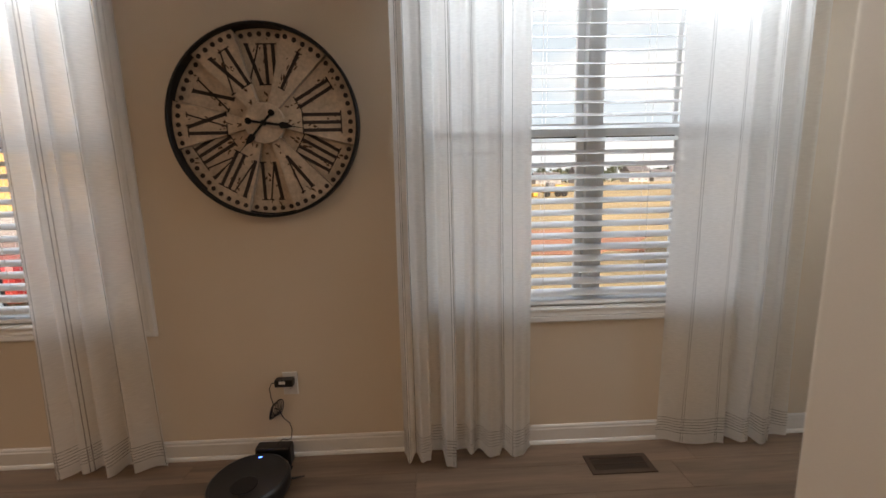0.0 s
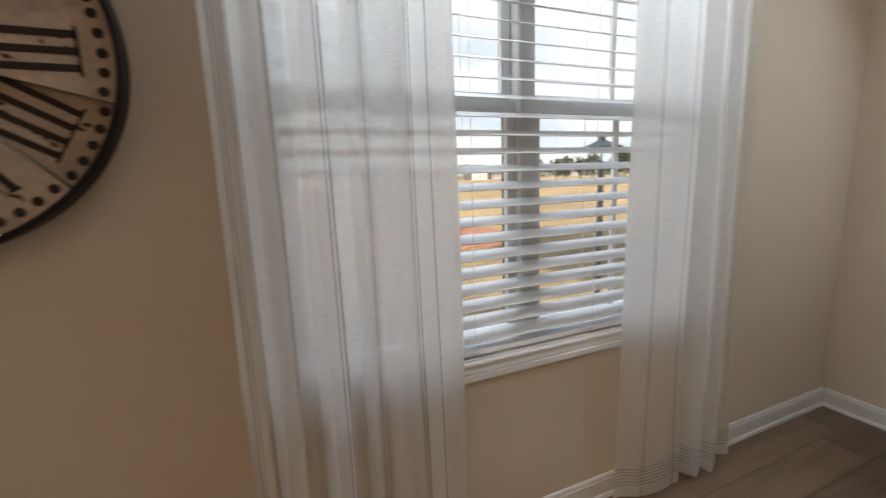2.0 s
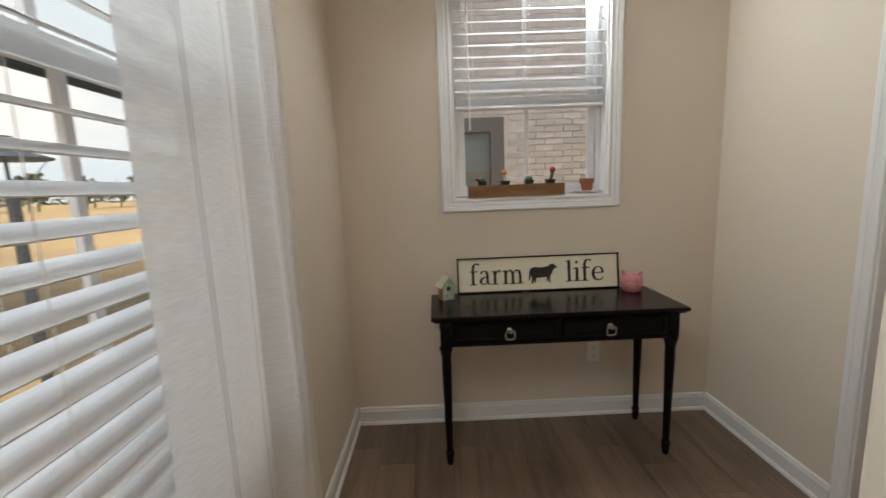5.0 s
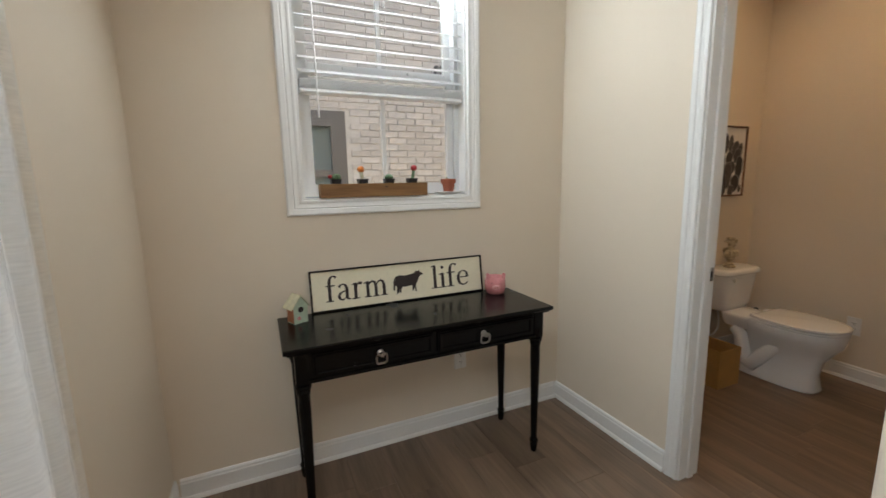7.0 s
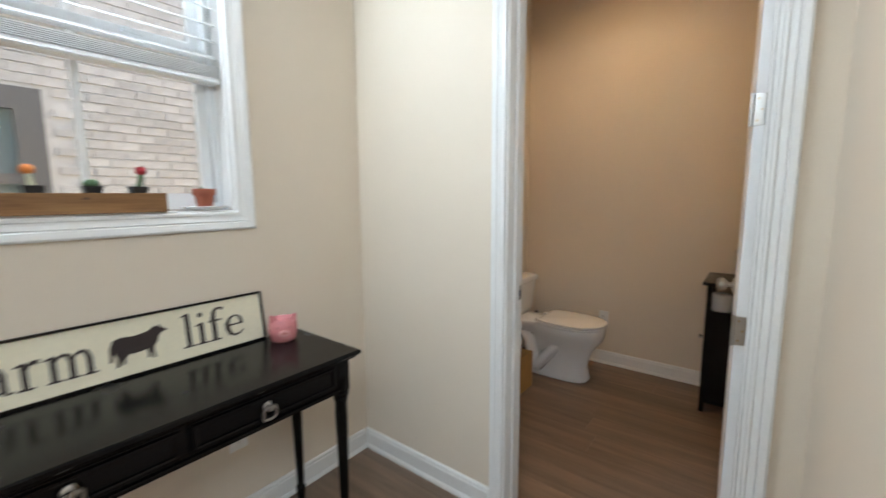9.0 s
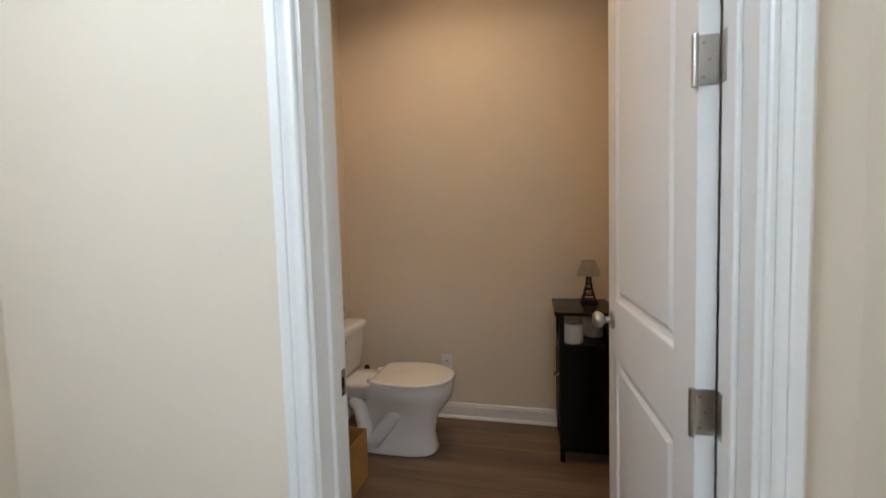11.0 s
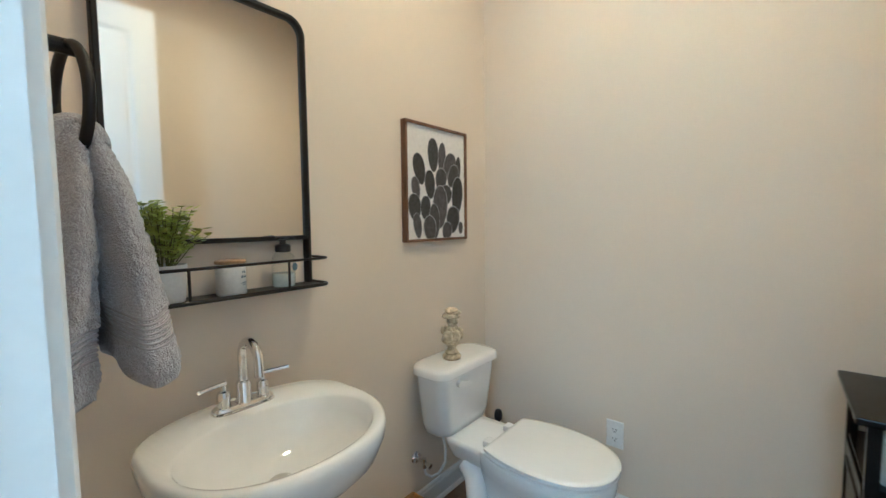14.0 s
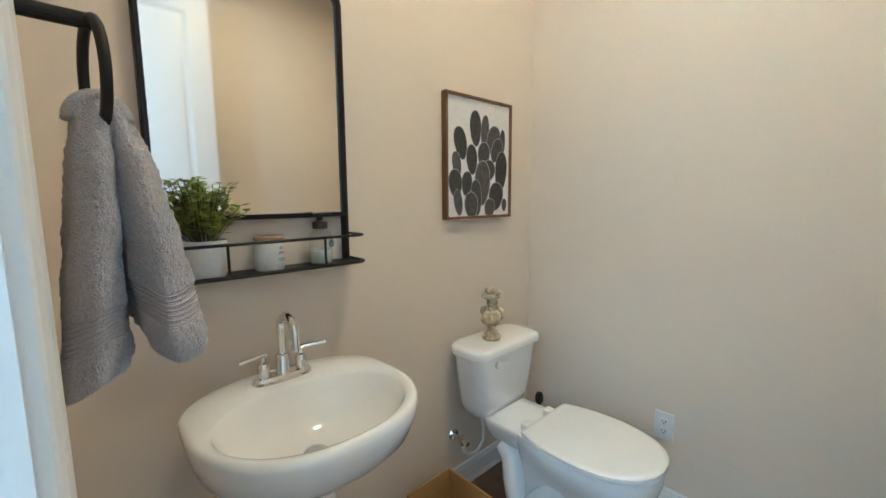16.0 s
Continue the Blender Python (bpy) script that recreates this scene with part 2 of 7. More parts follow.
def cloth(name, color, see=0.35):
    """Thin woven cotton that lets light through; woven dark stripes follow the cloth's own measure in metres."""
    m, nt, b = nodes_of(name)
    N, L = nt.nodes, nt.links
    uv = N.new("ShaderNodeUVMap")
    uv.uv_map = "cloth"
    sep = N.new("ShaderNodeSeparateXYZ")
    L.new(uv.outputs[0], sep.inputs[0])

    def math_node(op, a, bb):
        n = N.new("ShaderNodeMath")
        n.operation = op
        for i, v in enumerate((a, bb)):
            if isinstance(v, (int, float)):
                n.inputs[i].default_value = v
            else:
                L.new(v, n.inputs[i])
        return n.outputs[0]

    def line(coord, at, half):
        return math_node('LESS_THAN', math_node('ABSOLUTE', math_node('SUBTRACT', coord, at), 0.0), half)

    total = None
    # repeat of 0.36 m: a group of four fine lines, then a single one
    u = math_node('MODULO', math_node('ADD', sep.outputs[0], 0.0), 0.40)
    for at in (0.050, 0.062, 0.110, 0.262, 0.274):
        k = line(u, at, 0.0010)
        total = k if total is None else math_node('MAXIMUM', total, k)
    for at in (0.055, 0.070, 0.085, 0.100, 0.115, 0.130):
        total = math_node('MAXIMUM', total, line(sep.outputs[1], at, 0.0011))
    weave = N.new("ShaderNodeTexNoise")
    weave.inputs["Detail"].default_value = 3.0
    mp = N.new("ShaderNodeMapping")
    mp.inputs["Scale"].default_value = (30, 220, 1)
    L.new(uv.outputs[0], mp.inputs[0])
    L.new(mp.outputs[0], weave.inputs["Vector"])
    weave.inputs["Scale"].default_value = 1.0
    shade = N.new("ShaderNodeMapRange")
    shade.inputs[1].default_value, shade.inputs[2].default_value = 0.3, 0.7
    shade.inputs[3].default_value, shade.inputs[4].default_value = 0.93, 1.05
    L.new(weave.outputs["Fac"], shade.inputs[0])
    mix = N.new("ShaderNodeMix")
    mix.data_type = 'RGBA'
    mix.inputs["A"].default_value, mix.inputs["B"].default_value = (*color, 1), (0.19, 0.175, 0.175, 1)
    L.new(total, mix.inputs["Factor"])
    vm = N.new("ShaderNodeVectorMath")
    vm.operation = 'SCALE'
    L.new(mix.outputs["Result"], vm.inputs[0])
    L.new(shade.outputs[0], vm.inputs["Scale"])
    df = N.new("ShaderNodeBsdfDiffuse")
    tl = N.new("ShaderNodeBsdfTranslucent")
    L.new(vm.outputs[0], df.inputs[0])
    L.new(vm.outputs[0], tl.inputs[0])
    bp = N.new("ShaderNodeBump")
    bp.inputs["Strength"].default_value, bp.inputs["Distance"].default_value = 0.25, 0.001
    L.new(weave.outputs["Fac"], bp.inputs["Height"])
    L.new(bp.outputs[0], df.inputs["Normal"])
    mx = N.new("ShaderNodeMixShader")
    mx.inputs[0].default_value = see
    L.new(df.outputs[0], mx.inputs[1])
    L.new(tl.outputs[0], mx.inputs[2])
    clear = N.new("ShaderNodeBsdfTransparent")
    sheer = N.new("ShaderNodeMixShader")
    sheer.inputs[0].default_value = 0.10
    L.new(mx.outputs[0], sheer.inputs[1])
    L.new(clear.outputs[0], sheer.inputs[2])
    L.new(sheer.outputs[0], N["Material Output"].inputs[0])
    return m


def glow(name, color, strength):
    m, nt, b = nodes_of(name)
    b.inputs["Emission Color"].default_value = (*color, 1)
    b.inputs["Emission Strength"].default_value = strength
    b.inputs["Base Color"].default_value = (*color, 1)
    return m


M_WALL = surface("wall_paint", (0.715, 0.622, 0.508), 0.75, var=0.02, scale=1.5, grain=260, gvar=0.015, bump=0.12, bdist=0.0015, spec=0.3)
M_CEIL = surface("ceiling_paint", (0.80, 0.78, 0.75), 0.9, var=0.02, grain=180, gvar=0.02, bump=0.15)
M_TRIM = surface("trim_paint", (0.76, 0.75, 0.73), 0.35, var=0.02, scale=4, grain=90, gvar=0.015, bump=0.04)
M_DOOR = surface("door_paint", (0.80, 0.79, 0.78), 0.38, var=0.02, scale=3, grain=140, gvar=0.015, bump=0.06)
M_VINYL = surface("window_vinyl", (0.78, 0.79, 0.79), 0.35, var=0.02, grain=120, gvar=0.01, bump=0.03)
M_SCREEN = surface("dark_screen_frame", (0.03, 0.03, 0.032), 0.5)
M_BLIND = surface("blind_slat", (0.76, 0.77, 0.77), 0.42, var=0.02, grain=90, gvar=0.02, bump=0.04)
M_FLOOR = wood("vinyl_plank", (0.125, 0.083, 0.056), (0.25, 0.172, 0.118), 0.42, 'X', 14, 3.2, 0.16, 0.10)
M_SUB = surface("floor_joint", (0.05, 0.035, 0.025), 0.9)
M_GLASS = glass_mat("window_glass")
M_CORD = surface("blind_cord", (0.80, 0.80, 0.78), 0.8)
M_CLOTH = cloth("curtain_cotton", (0.93, 0.925, 0.915), 0.86)
M_NICKEL = surface("satin_nickel", (0.46, 0.44, 0.41), 0.3, metal=1.0, var=0.03, grain=200, bump=0.02)
M_CHROME = surface("chrome", (0.80, 0.80, 0.80), 0.06, metal=1.0, var=0.01, grain=50, gvar=0.01, bump=0.0)
M_BLACKWOOD = surface("black_lacquer", (0.004, 0.0036, 0.0036), 0.22, var=0.1, scale=6, grain=120, gvar=0.1, bump=0.02, spec=0.22)
M_BLACKMETAL = surface("black_metal", (0.009, 0.008, 0.008), 0.45, var=0.15, grain=200, gvar=0.1, bump=0.05, spec=0.3)
M_PORCELAIN = surface("porcelain", (0.80, 0.79, 0.775), 0.12, var=0.01, scale=2, grain=30, gvar=0.01, bump=0.0, coat=0.5)
M_PLASTIC = surface("white_plastic", (0.78, 0.77, 0.75), 0.35, var=0.02, bump=0.02)
M_BLACKPLASTIC = surface("black_plastic", (0.012, 0.012, 0.013), 0.35, var=0.1, bump=0.05)

# ---------------------------------------------------------------- the shell of the house
HEAD = 2.44          # top of the window openings


def structure(name, bm, material, label, category):
    ob = part(name, bm, material)
    return tagged(ob, label, category, kind="structure")


# window openings: clock wall (two) and end wall
W1 = (0.82, 2.55, 0.72, HEAD)
W0 = (-2.08, -0.478, 0.72, HEAD)
WE = (0.68, 1.497, 1.266, HEAD)
DOOR = (2.01, 2.781, 0.0, 2.445)


def wall_y(y0, y1, x0, x1, holes):
    """A wall along x with holes (u0, u1, v0, v1)."""
    bm = bmesh.new()
    xs = x0
    for u0, u1, v0, v1 in sorted(holes):
        box(bm, xs, u0, y0, y1, 0, CEIL)
        if v0 > 0:
            box(bm, u0, u1, y0, y1, 0, v0)
        box(bm, u0, u1, y0, y1, v1, CEIL)
        xs = u1
    box(bm, xs, x1, y0, y1, 0, CEIL)
    bmesh.ops.remove_doubles(bm, verts=bm.verts, dist=0.0001)
    return bm


def wall_x(x0, x1, y0, y1, holes):
    bm = wall_y(x0, x1, y0, y1, holes)
    for v in bm.verts:
        v.co = Vector((v.co.y, v.co.x, v.co.z))
    return bm


structure("wall_north", wall_y(2.10, 2.25, -3.4, 3.75, [W1, W0]), M_WALL, "greige painted drywall wall with two tall windows", "wall")
structure("wall_east", wall_x(3.60, 3.75, -1.90, 2.10, [WE]), M_WALL, "greige painted drywall end wall with a small window", "wall")
structure("wall_bathroom_front", wall_y(-0.05, 0.07, 1.885, 3.60, [DOOR]), M_WALL, "greige painted wall with the bathroom doorway", "wall")
bm = bmesh.new()
box(bm, 1.77, 1.885, -1.79, 1.065, 0, CEIL, bev=0.012, seg=3)
structure("wall_partition", bm, M_WALL, "greige painted partition wall with rounded corner bead", "wall")
structure("wall_bathroom_back", boxes((1.77, 3.60, -1.90, -1.79, 0, CEIL)), M_WALL, "greige painted bathroom back wall", "wall")
structure("wall_west", boxes((-3.5, -3.4, -3.2, 2.25, 0, CEIL)), M_WALL, "plain greige painted wall", "wall")
structure("wall_south", boxes((-3.4, 1.77, -3.2, -3.1, 0, CEIL)), M_WALL, "plain greige painted wall", "wall")
structure("wall_hall", boxes((1.77, 1.885, -3.2, -1.90, 0, CEIL)), M_WALL, "plain greige painted wall", "wall")
structure("ceiling", boxes((-3.5, 3.75, -3.2, 2.25, CEIL, CEIL + 0.2)), M_CEIL, "white painted ceiling", "ceiling")

# baseboards with a shoe moulding; profile (off the wall, height)
BASE = [(0.0, 0.0), (0.022, 0.0), (0.021, 0.008), (0.017, 0.016), (0.012, 0.018), (0.012, 0.078), (0.009, 0.084), (0.009, 0.092), (0.004, 0.100), (0.0, 0.100)]


def baseboard(name, a, b, normal):
    """From a to b (x, y) along a wall whose face looks along normal."""
    bm = bmesh.new()
    rows = []
    for p in (a, b):
        rows.append([bm.verts.new((p[0] + normal[0] * d, p[1] + normal[1] * d, h)) for d, h in BASE])
    loft(bm, rows)
    ob = part(name, bm, M_TRIM)
    return tagged(ob, "white painted baseboard with shoe moulding", "baseboard", kind="structure")


baseboard("baseboard", (-3.4, 2.10), (3.60, 2.10), (0, -1))
baseboard("baseboard", (3.60, 2.079), (3.60, 0.091), (-1, 0))
baseboard("baseboard", (3.60, 0.07), (2.841, 0.07), (0, 1))
baseboard("baseboard", (1.938, 0.07), (1.885, 0.07), (0, 1))
baseboard("baseboard", (1.885, 0.092), (1.885, 1.065), (1, 0))
baseboard("baseboard", (1.885, 1.065), (1.77, 1.065), (0, 1))
baseboard("baseboard", (1.77, 1.065), (1.77, -3.1), (-1, 0))
baseboard("baseboard", (3.60, -0.05), (3.60, -1.79), (-1, 0))
baseboard("baseboard", (3.579, -1.79), (1.906, -1.79), (0, 1))
baseboard("baseboard", (1.885, -1.768), (1.885, -0.073), (1, 0))
baseboard("baseboard", (2.841, -0.05), (3.579, -0.05), (0, -1))


# ---------------------------------------------------------------- windows
def on_north(u, v, h):
    return Vector((u, 2.10 - h, v))


def on_east(u, v, h):
    return Vector((3.60 - h, u, v))


def frame_ring(bm, rect, w, h0, h1, to3):
    """A flat rectangular frame of width w inside rect, from depth h0 to h1."""
    u0, u1, v0, v1 = rect
    for r in ((u0, u0 + w, v0, v1), (u1 - w, u1, v0, v1), (u0 + w, u1 - w, v0, v0 + w), (u0 + w, u1 - w, v1 - w, v1)):
        prism(bm, [(r[0], r[2]), (r[1], r[2]), (r[1], r[3]), (r[0], r[3])], to3, h0, h1)
    return bm


def bar(bm, u0, u1, v0, v1, h0, h1, to3):
    return prism(bm, [(u0, v0), (u1, v0), (u1, v1), (u0, v1)], to3, h0, h1)


def double_hung(win, rect, mid, to3):
    """One double-hung unit inside rect: frame, two sashes, each with a vertical bar, and panes."""
    u0, u1, v0, v1 = rect
    part("window_frame", frame_ring(bmesh.new(), rect, 0.022, -0.145, -0.075, to3), M_VINYL, win)
    c = (u0 + u1) / 2
    for name, a, b, d in (("upper_sash", mid - 0.006, v1 - 0.022, -0.135), ("lower_sash", v0 + 0.022, mid, -0.105)):
        bm = frame_ring(bmesh.new(), (u0 + 0.024, u1 - 0.024, a, b), 0.034, d - 0.012, d + 0.012, to3)
        bar(bm, c - 0.010, c + 0.010, a + 0.034, b - 0.034, d - 0.006, d + 0.008, to3)
        sash = part(name, bm, M_VINYL, win)
        for k, (p, q) in enumerate(((u0 + 0.058, c - 0.010), (c + 0.010, u1 - 0.058))):
            g = part("pane", bar(bmesh.new(), p - 0.004, q + 0.004, a + 0.030, b - 0.030, d - 0.002, d + 0.002, to3), M_GLASS, sash)
            g.visible_shadow = False
    if v0 < 1.0:
        part("screen_frame", frame_ring(bmesh.new(), (u0 + 0.016, u1 - 0.016, v0 + 0.016, mid - 0.01), 0.028, -0.152, -0.146, to3), M_SCREEN, win, "dark insect screen frame")
    for s in (0.3, 0.7):
        p = u0 + (u1 - u0) * s
        bm = bmesh.new()
        bar(bm, p - 0.025, p + 0.025, mid - 0.001, mid + 0.012, -0.115, -0.090, to3)
        part("sash_lock", bm, M_VINYL, win)


def window(name, rect, to3, units, label):
    win = thing(name, to3((rect[0] + rect[1]) / 2, rect[2], 0), label, "window", kind="structure")
    u0, u1, v0, v1 = rect
    part("window_trim", moulding(bmesh.new(), rect, CASING, to3), M_TRIM, win, "white moulded picture-frame casing")
    bm = bmesh.new()
    for r in ((u0, u0 + 0.012, v0, v1), (u1 - 0.012, u1, v0, v1), (u0 + 0.012, u1 - 0.012, v0, v0 + 0.006), (u0 + 0.012, u1 - 0.012, v1 - 0.012, v1)):
        bar(bm, *r, -0.145, 0.0, to3)
    part("jamb_liner", bm, M_TRIM, win)
    mid = 1.58 if v0 < 1 else (v0 + v1) / 2
    w = (u1 - u0 - 0.024) / units
    for k in range(units):
        a = u0 + 0.012 + k * w
        pad = 0.0 if units == 1 else 0.010
        double_hung(win, (a + (pad if k else 0), a + w - (0 if k == units - 1 else pad), v0 + 0.012, v1 - 0.012), mid, to3)
    if units == 2:
        c = (u0 + u1) / 2
        part("mullion", bar(bmesh.new(), c - 0.028, c + 0.028, v0 + 0.012, v1 - 0.012, -0.140, -0.070, to3), M_VINYL, win)
    return win


window("window_1", W1, on_north, 2, "white vinyl twin double-hung window with moulded casing")
window("window_2", W0, on_north, 2, "white vinyl twin double-hung window with moulded casing")
window("window_3", WE, on_east, 1, "white vinyl double-hung window with cacti on its sill")


def blind(rect, to3, bottom, pitch, tilt, label, stack=0):
    """Slatted blind inside a window opening; stack: slats gathered on the bottom rail."""
    u0, u1, v0, v1 = rect
    u0, u1 = u0 + 0.018, u1 - 0.018
    b = thing("window_blind", to3((u0 + u1) / 2, v1, -0.035), label, "blind", "window blinds")
    part("headrail", bar(bmesh.new(), u0, u1, v1 - 0.060, v1 - 0.014, -0.065, -0.006, to3), M_BLIND, b)

    def slat_bm(v, t=tilt):
        bm = bmesh.new()
        c, s = math.cos(radians(t)), math.sin(radians(t))
        n = 4
        top, low = [], []
        for i in range(n + 1):
            q = -1 + 2 * i / n
            crown = 0.0022 * (1 - q * q)
            d, z = q * 0.031, crown
            top.append((d * c - z * s, d * s + z * c))
            low.append((d * c - (z - 0.003) * s, d * s + (z - 0.003) * c))
        ring = top + low[::-1]
        rings = [[bm.verts.new(to3(u, v + z, -0.038 - d)) for d, z in ring] for u in (u0 + 0.004, u1 - 0.004)]
        loft(bm, rings)
        return bm

    z = bottom
    rail = bmesh.new()
    box_pts = [(-0.026, 0), (0.026, 0), (0.031, 0.006), (0.026, 0.020), (-0.026, 0.020), (-0.031, 0.006)]
    loft(rail, [[rail.verts.new(to3(u, z + h, -0.038 - d)) for d, h in box_pts] for u in (u0 + 0.004, u1 - 0.004)])
    part("bottom_rail", rail, M_BLIND, b)
    z += 0.024
    for k in range(stack):
        part("slat", slat_bm(z + 0.002, 2), M_BLIND, b)
        z += 0.0055
    z += pitch * 0.6
    while z < v1 - 0.08:
        part("slat", slat_bm(z), M_BLIND, b)
        z += pitch
    n = max(2, round((u1 - u0) / 0.55))
    for k in range(n + 1):
        u = u0 + 0.10 + (u1 - u0 - 0.20) * k / n
        for d in (-0.007, -0.069):
            part("ladder_cord", tube(bmesh.new(), [to3(u, bottom + 0.02, d), to3(u, v1 - 0.06, d)], 0.0009, 5), M_CORD, b)
        bm = bmesh.new()
        bar(bm, u - 0.010, u + 0.010, bottom + 0.004, bottom + 0.016, -0.008, -0.004, to3)
        part("rail_clip", bm, M_PLASTIC, b)
    return b


blind(W1, on_north, 0.732, 0.0565, 21, "white faux-wood slat blind lowered, its slats half open")
blind(W0, on_north, 0.732, 0.0565, 21, "white faux-wood slat blind lowered, its slats half open")
be = blind(WE, on_east, 1.725, 0.0565, 24, "white faux-wood slat blind raised over the small window", stack=7)
part("tilt_wand", tube(bmesh.new(), [on_east(1.41, 2.30, 0.004), on_east(1.405, 1.62, 0.006)], 0.0042, 8), M_BLIND, be)


# ---------------------------------------------------------------- curtains
def curtain(xs, lean, rod_y, label, seed, z0=0.02, z1=2.56, u_start=0.0):
    """Hanging cloth: xs are fold positions with their depth off the rod; it flares a little to the floor."""
    rnd = random.Random(seed)
    pts = []
    for (xa, ya), (xb, yb) in zip(xs, xs[1:]):
        for i in range(8):
            f = i / 8
            s = 0.5 - 0.5 * math.cos(math.pi * f)
            pts.append((xa + (xb - xa) * f, ya + (yb - ya) * s))
    pts.append(xs[-1])
    us = [u_start]
    for (xa, ya), (xb, yb) in zip(pts, pts[1:]):
        us.append(us[-1] + math.hypot(xb - xa, yb - ya) * 1.15)
    rows = 44
    bm = bmesh.new()
    layer = bm.loops.layers.uv.new("cloth")
    grid = []
    mid = (xs[0][0] + xs[-1][0]) / 2
    ph = [rnd.uniform(0, 6.28) for _ in range(6)]
    for r in range(rows + 1):
        f = r / rows
        z = z1 + (z0 - z1) * f
        line = []
        for k, (x, y) in enumerate(pts):
            g = k / (len(pts) - 1)
            flare = 1 + lean * f
            wob = 0.006 * f * math.sin(9 * g + 5.0 * f + ph[0]) + 0.004 * math.sin(17 * g + 9 * f + ph[1]) * f
            depth = max(-0.030, y * (1.35 + 0.75 * f) + wob)
            hem = 0.012 * math.sin(14 * g + ph[2]) + 0.008 * math.sin(31 * g + ph[3])
            zz = z + (hem if f > 0.9 else 0) * (f - 0.9) / 0.1
            line.append((bm.verts.new((mid + (x - mid) * flare + 0.5 * wob, rod_y - depth, max(0.006, zz))), us[k], z1 - z0 - f * (z1 - z0)))
        grid.append(line)
    for a, b in zip(grid, grid[1:]):
        for i in range(len(a) - 1):
            q = (a[i], a[i + 1], b[i + 1], b[i])
            fc = bm.faces.new([v[0] for v in q])
            for lp, v in zip(fc.loops, q):
                lp[layer].uv = (v[1], v[2])
    c = thing("curtain", (mid, rod_y, 0), label, "curtain", "window curtains")
    ob = part("curtain_panel", bm, M_CLOTH, c, smooth=True)
    return c


CURT = "sheer white cotton curtain with fine dark stripes, hung to the floor"
c1 = curtain([(0.745, -0.005), (0.772, 0.030), (0.798, -0.006), (0.835, 0.044), (0.868, 0.040), (0.878, -0.012), (0.922, -0.018), (0.945, 0.050), (0.990, 0.052), (1.000, -0.012), (1.042, -0.006), (1.066, 0.030), (1.108, 0.002), (1.150, 0.028), (1.190, 0.024), (1.222, -0.006), (1.268, 0.022), (1.310, 0.016), (1.350, 0.0)], 0.03, 2.035, CURT, 1)
c2 = curtain([(2.022, 0.0), (2.120, 0.018), (2.230, 0.020), (2.330, 0.010), (2.370, -0.022), (2.405, 0.026), (2.450, 0.020), (2.475, -0.022), (2.515, 0.022), (2.560, 0.016), (2.590, -0.020), (2.655, 0.004)], 0.05, 2.035, CURT, 2, u_start=0.14)
c0 = curtain([(-0.88, 0.0), (-0.83, 0.03), (-0.775, -0.02), (-0.74, 0.03), (-0.695, -0.02), (-0.65, 0.03), (-0.60, -0.015), (-0.545, 0.025), (-0.455, 0.0)], 0.22, 2.035, CURT, 3, u_start=0.2)


# ---------------------------------------------------------------- living room and nook: the things
M_CLOCKFACE = surface("distressed_cream", (0.53, 0.43, 0.33), 0.7, var=0.2, scale=14, grain=70, gvar=0.12, bump=0.2, objvar=0.10)
M_FLECK = surface("worn_wood_fleck", (0.10, 0.055, 0.03), 0.8)
M_INK = surface("dark_brown_ink", (0.022, 0.012, 0.010), 0.6, var=0.2, grain=90, gvar=0.2)
M_CREAM = surface("sign_cream", (0.76, 0.70, 0.53), 0.55, var=0.04, scale=5, grain=60, gvar=0.03, bump=0.05)
M_BRONZE = surface("bronze_register", (0.07, 0.045, 0.03), 0.5, metal=0.3, var=0.1)
# near-black for plates that paint the shade inside small openings
M_HOLESHADE = surface("painted_hole_shade", (0.006, 0.006, 0.006), 0.9)
M_CEDAR = wood("cedar_planter_wood", (0.16, 0.070, 0.020), (0.36, 0.19, 0.07), 0.6, 'Y', 12, 6, 0.05, 0.2)
M_TERRA = surface("terracotta", (0.33, 0.095, 0.05), 0.8, var=0.12, scale=30, grain=150, gvar=0.08, bump=0.15)
M_CACTUS = surface("cactus_green", (0.07, 0.13, 0.06), 0.7, var=0.25, scale=60, grain=250, gvar=0.2, bump=0.4)
M_RED = surface("red_cactus_graft", (0.36, 0.02, 0.03), 0.6, var=0.2, scale=80, grain=300, bump=0.4)
M_ORANGE = surface("orange_cactus_graft", (0.62, 0.20, 0.04), 0.6, var=0.2, scale=80, grain=300, bump=0.4)
M_PALESTEM = surface("pale_stem", (0.42, 0.42, 0.30), 0.7, var=0.2)
M_SOIL = surface("soil", (0.04, 0.028, 0.02), 0.95, var=0.3, scale=60, grain=200, gvar=0.3, bump=0.6)
M_PINK = surface("pink_glaze", (0.62, 0.23, 0.24), 0.25, var=0.08, scale=20, grain=80, bump=0.08, coat=0.3)
M_PINKLIGHT = surface("pale_pink_glaze", (0.72, 0.36, 0.35), 0.25, bump=0.05)
M_MINT = surface("mint_paint", (0.42, 0.52, 0.40), 0.6, var=0.12, scale=20, grain=100, gvar=0.08)
M_RUST = surface("orange_brown_paint", (0.42, 0.17, 0.08), 0.6, var=0.15, scale=25)
M_PALEYEL = surface("pale_roof_paint", (0.58, 0.55, 0.38), 0.6, var=0.18, scale=40)
M_BLUELED = glow("blue_led", (0.05, 0.15, 1.0), 3.0)


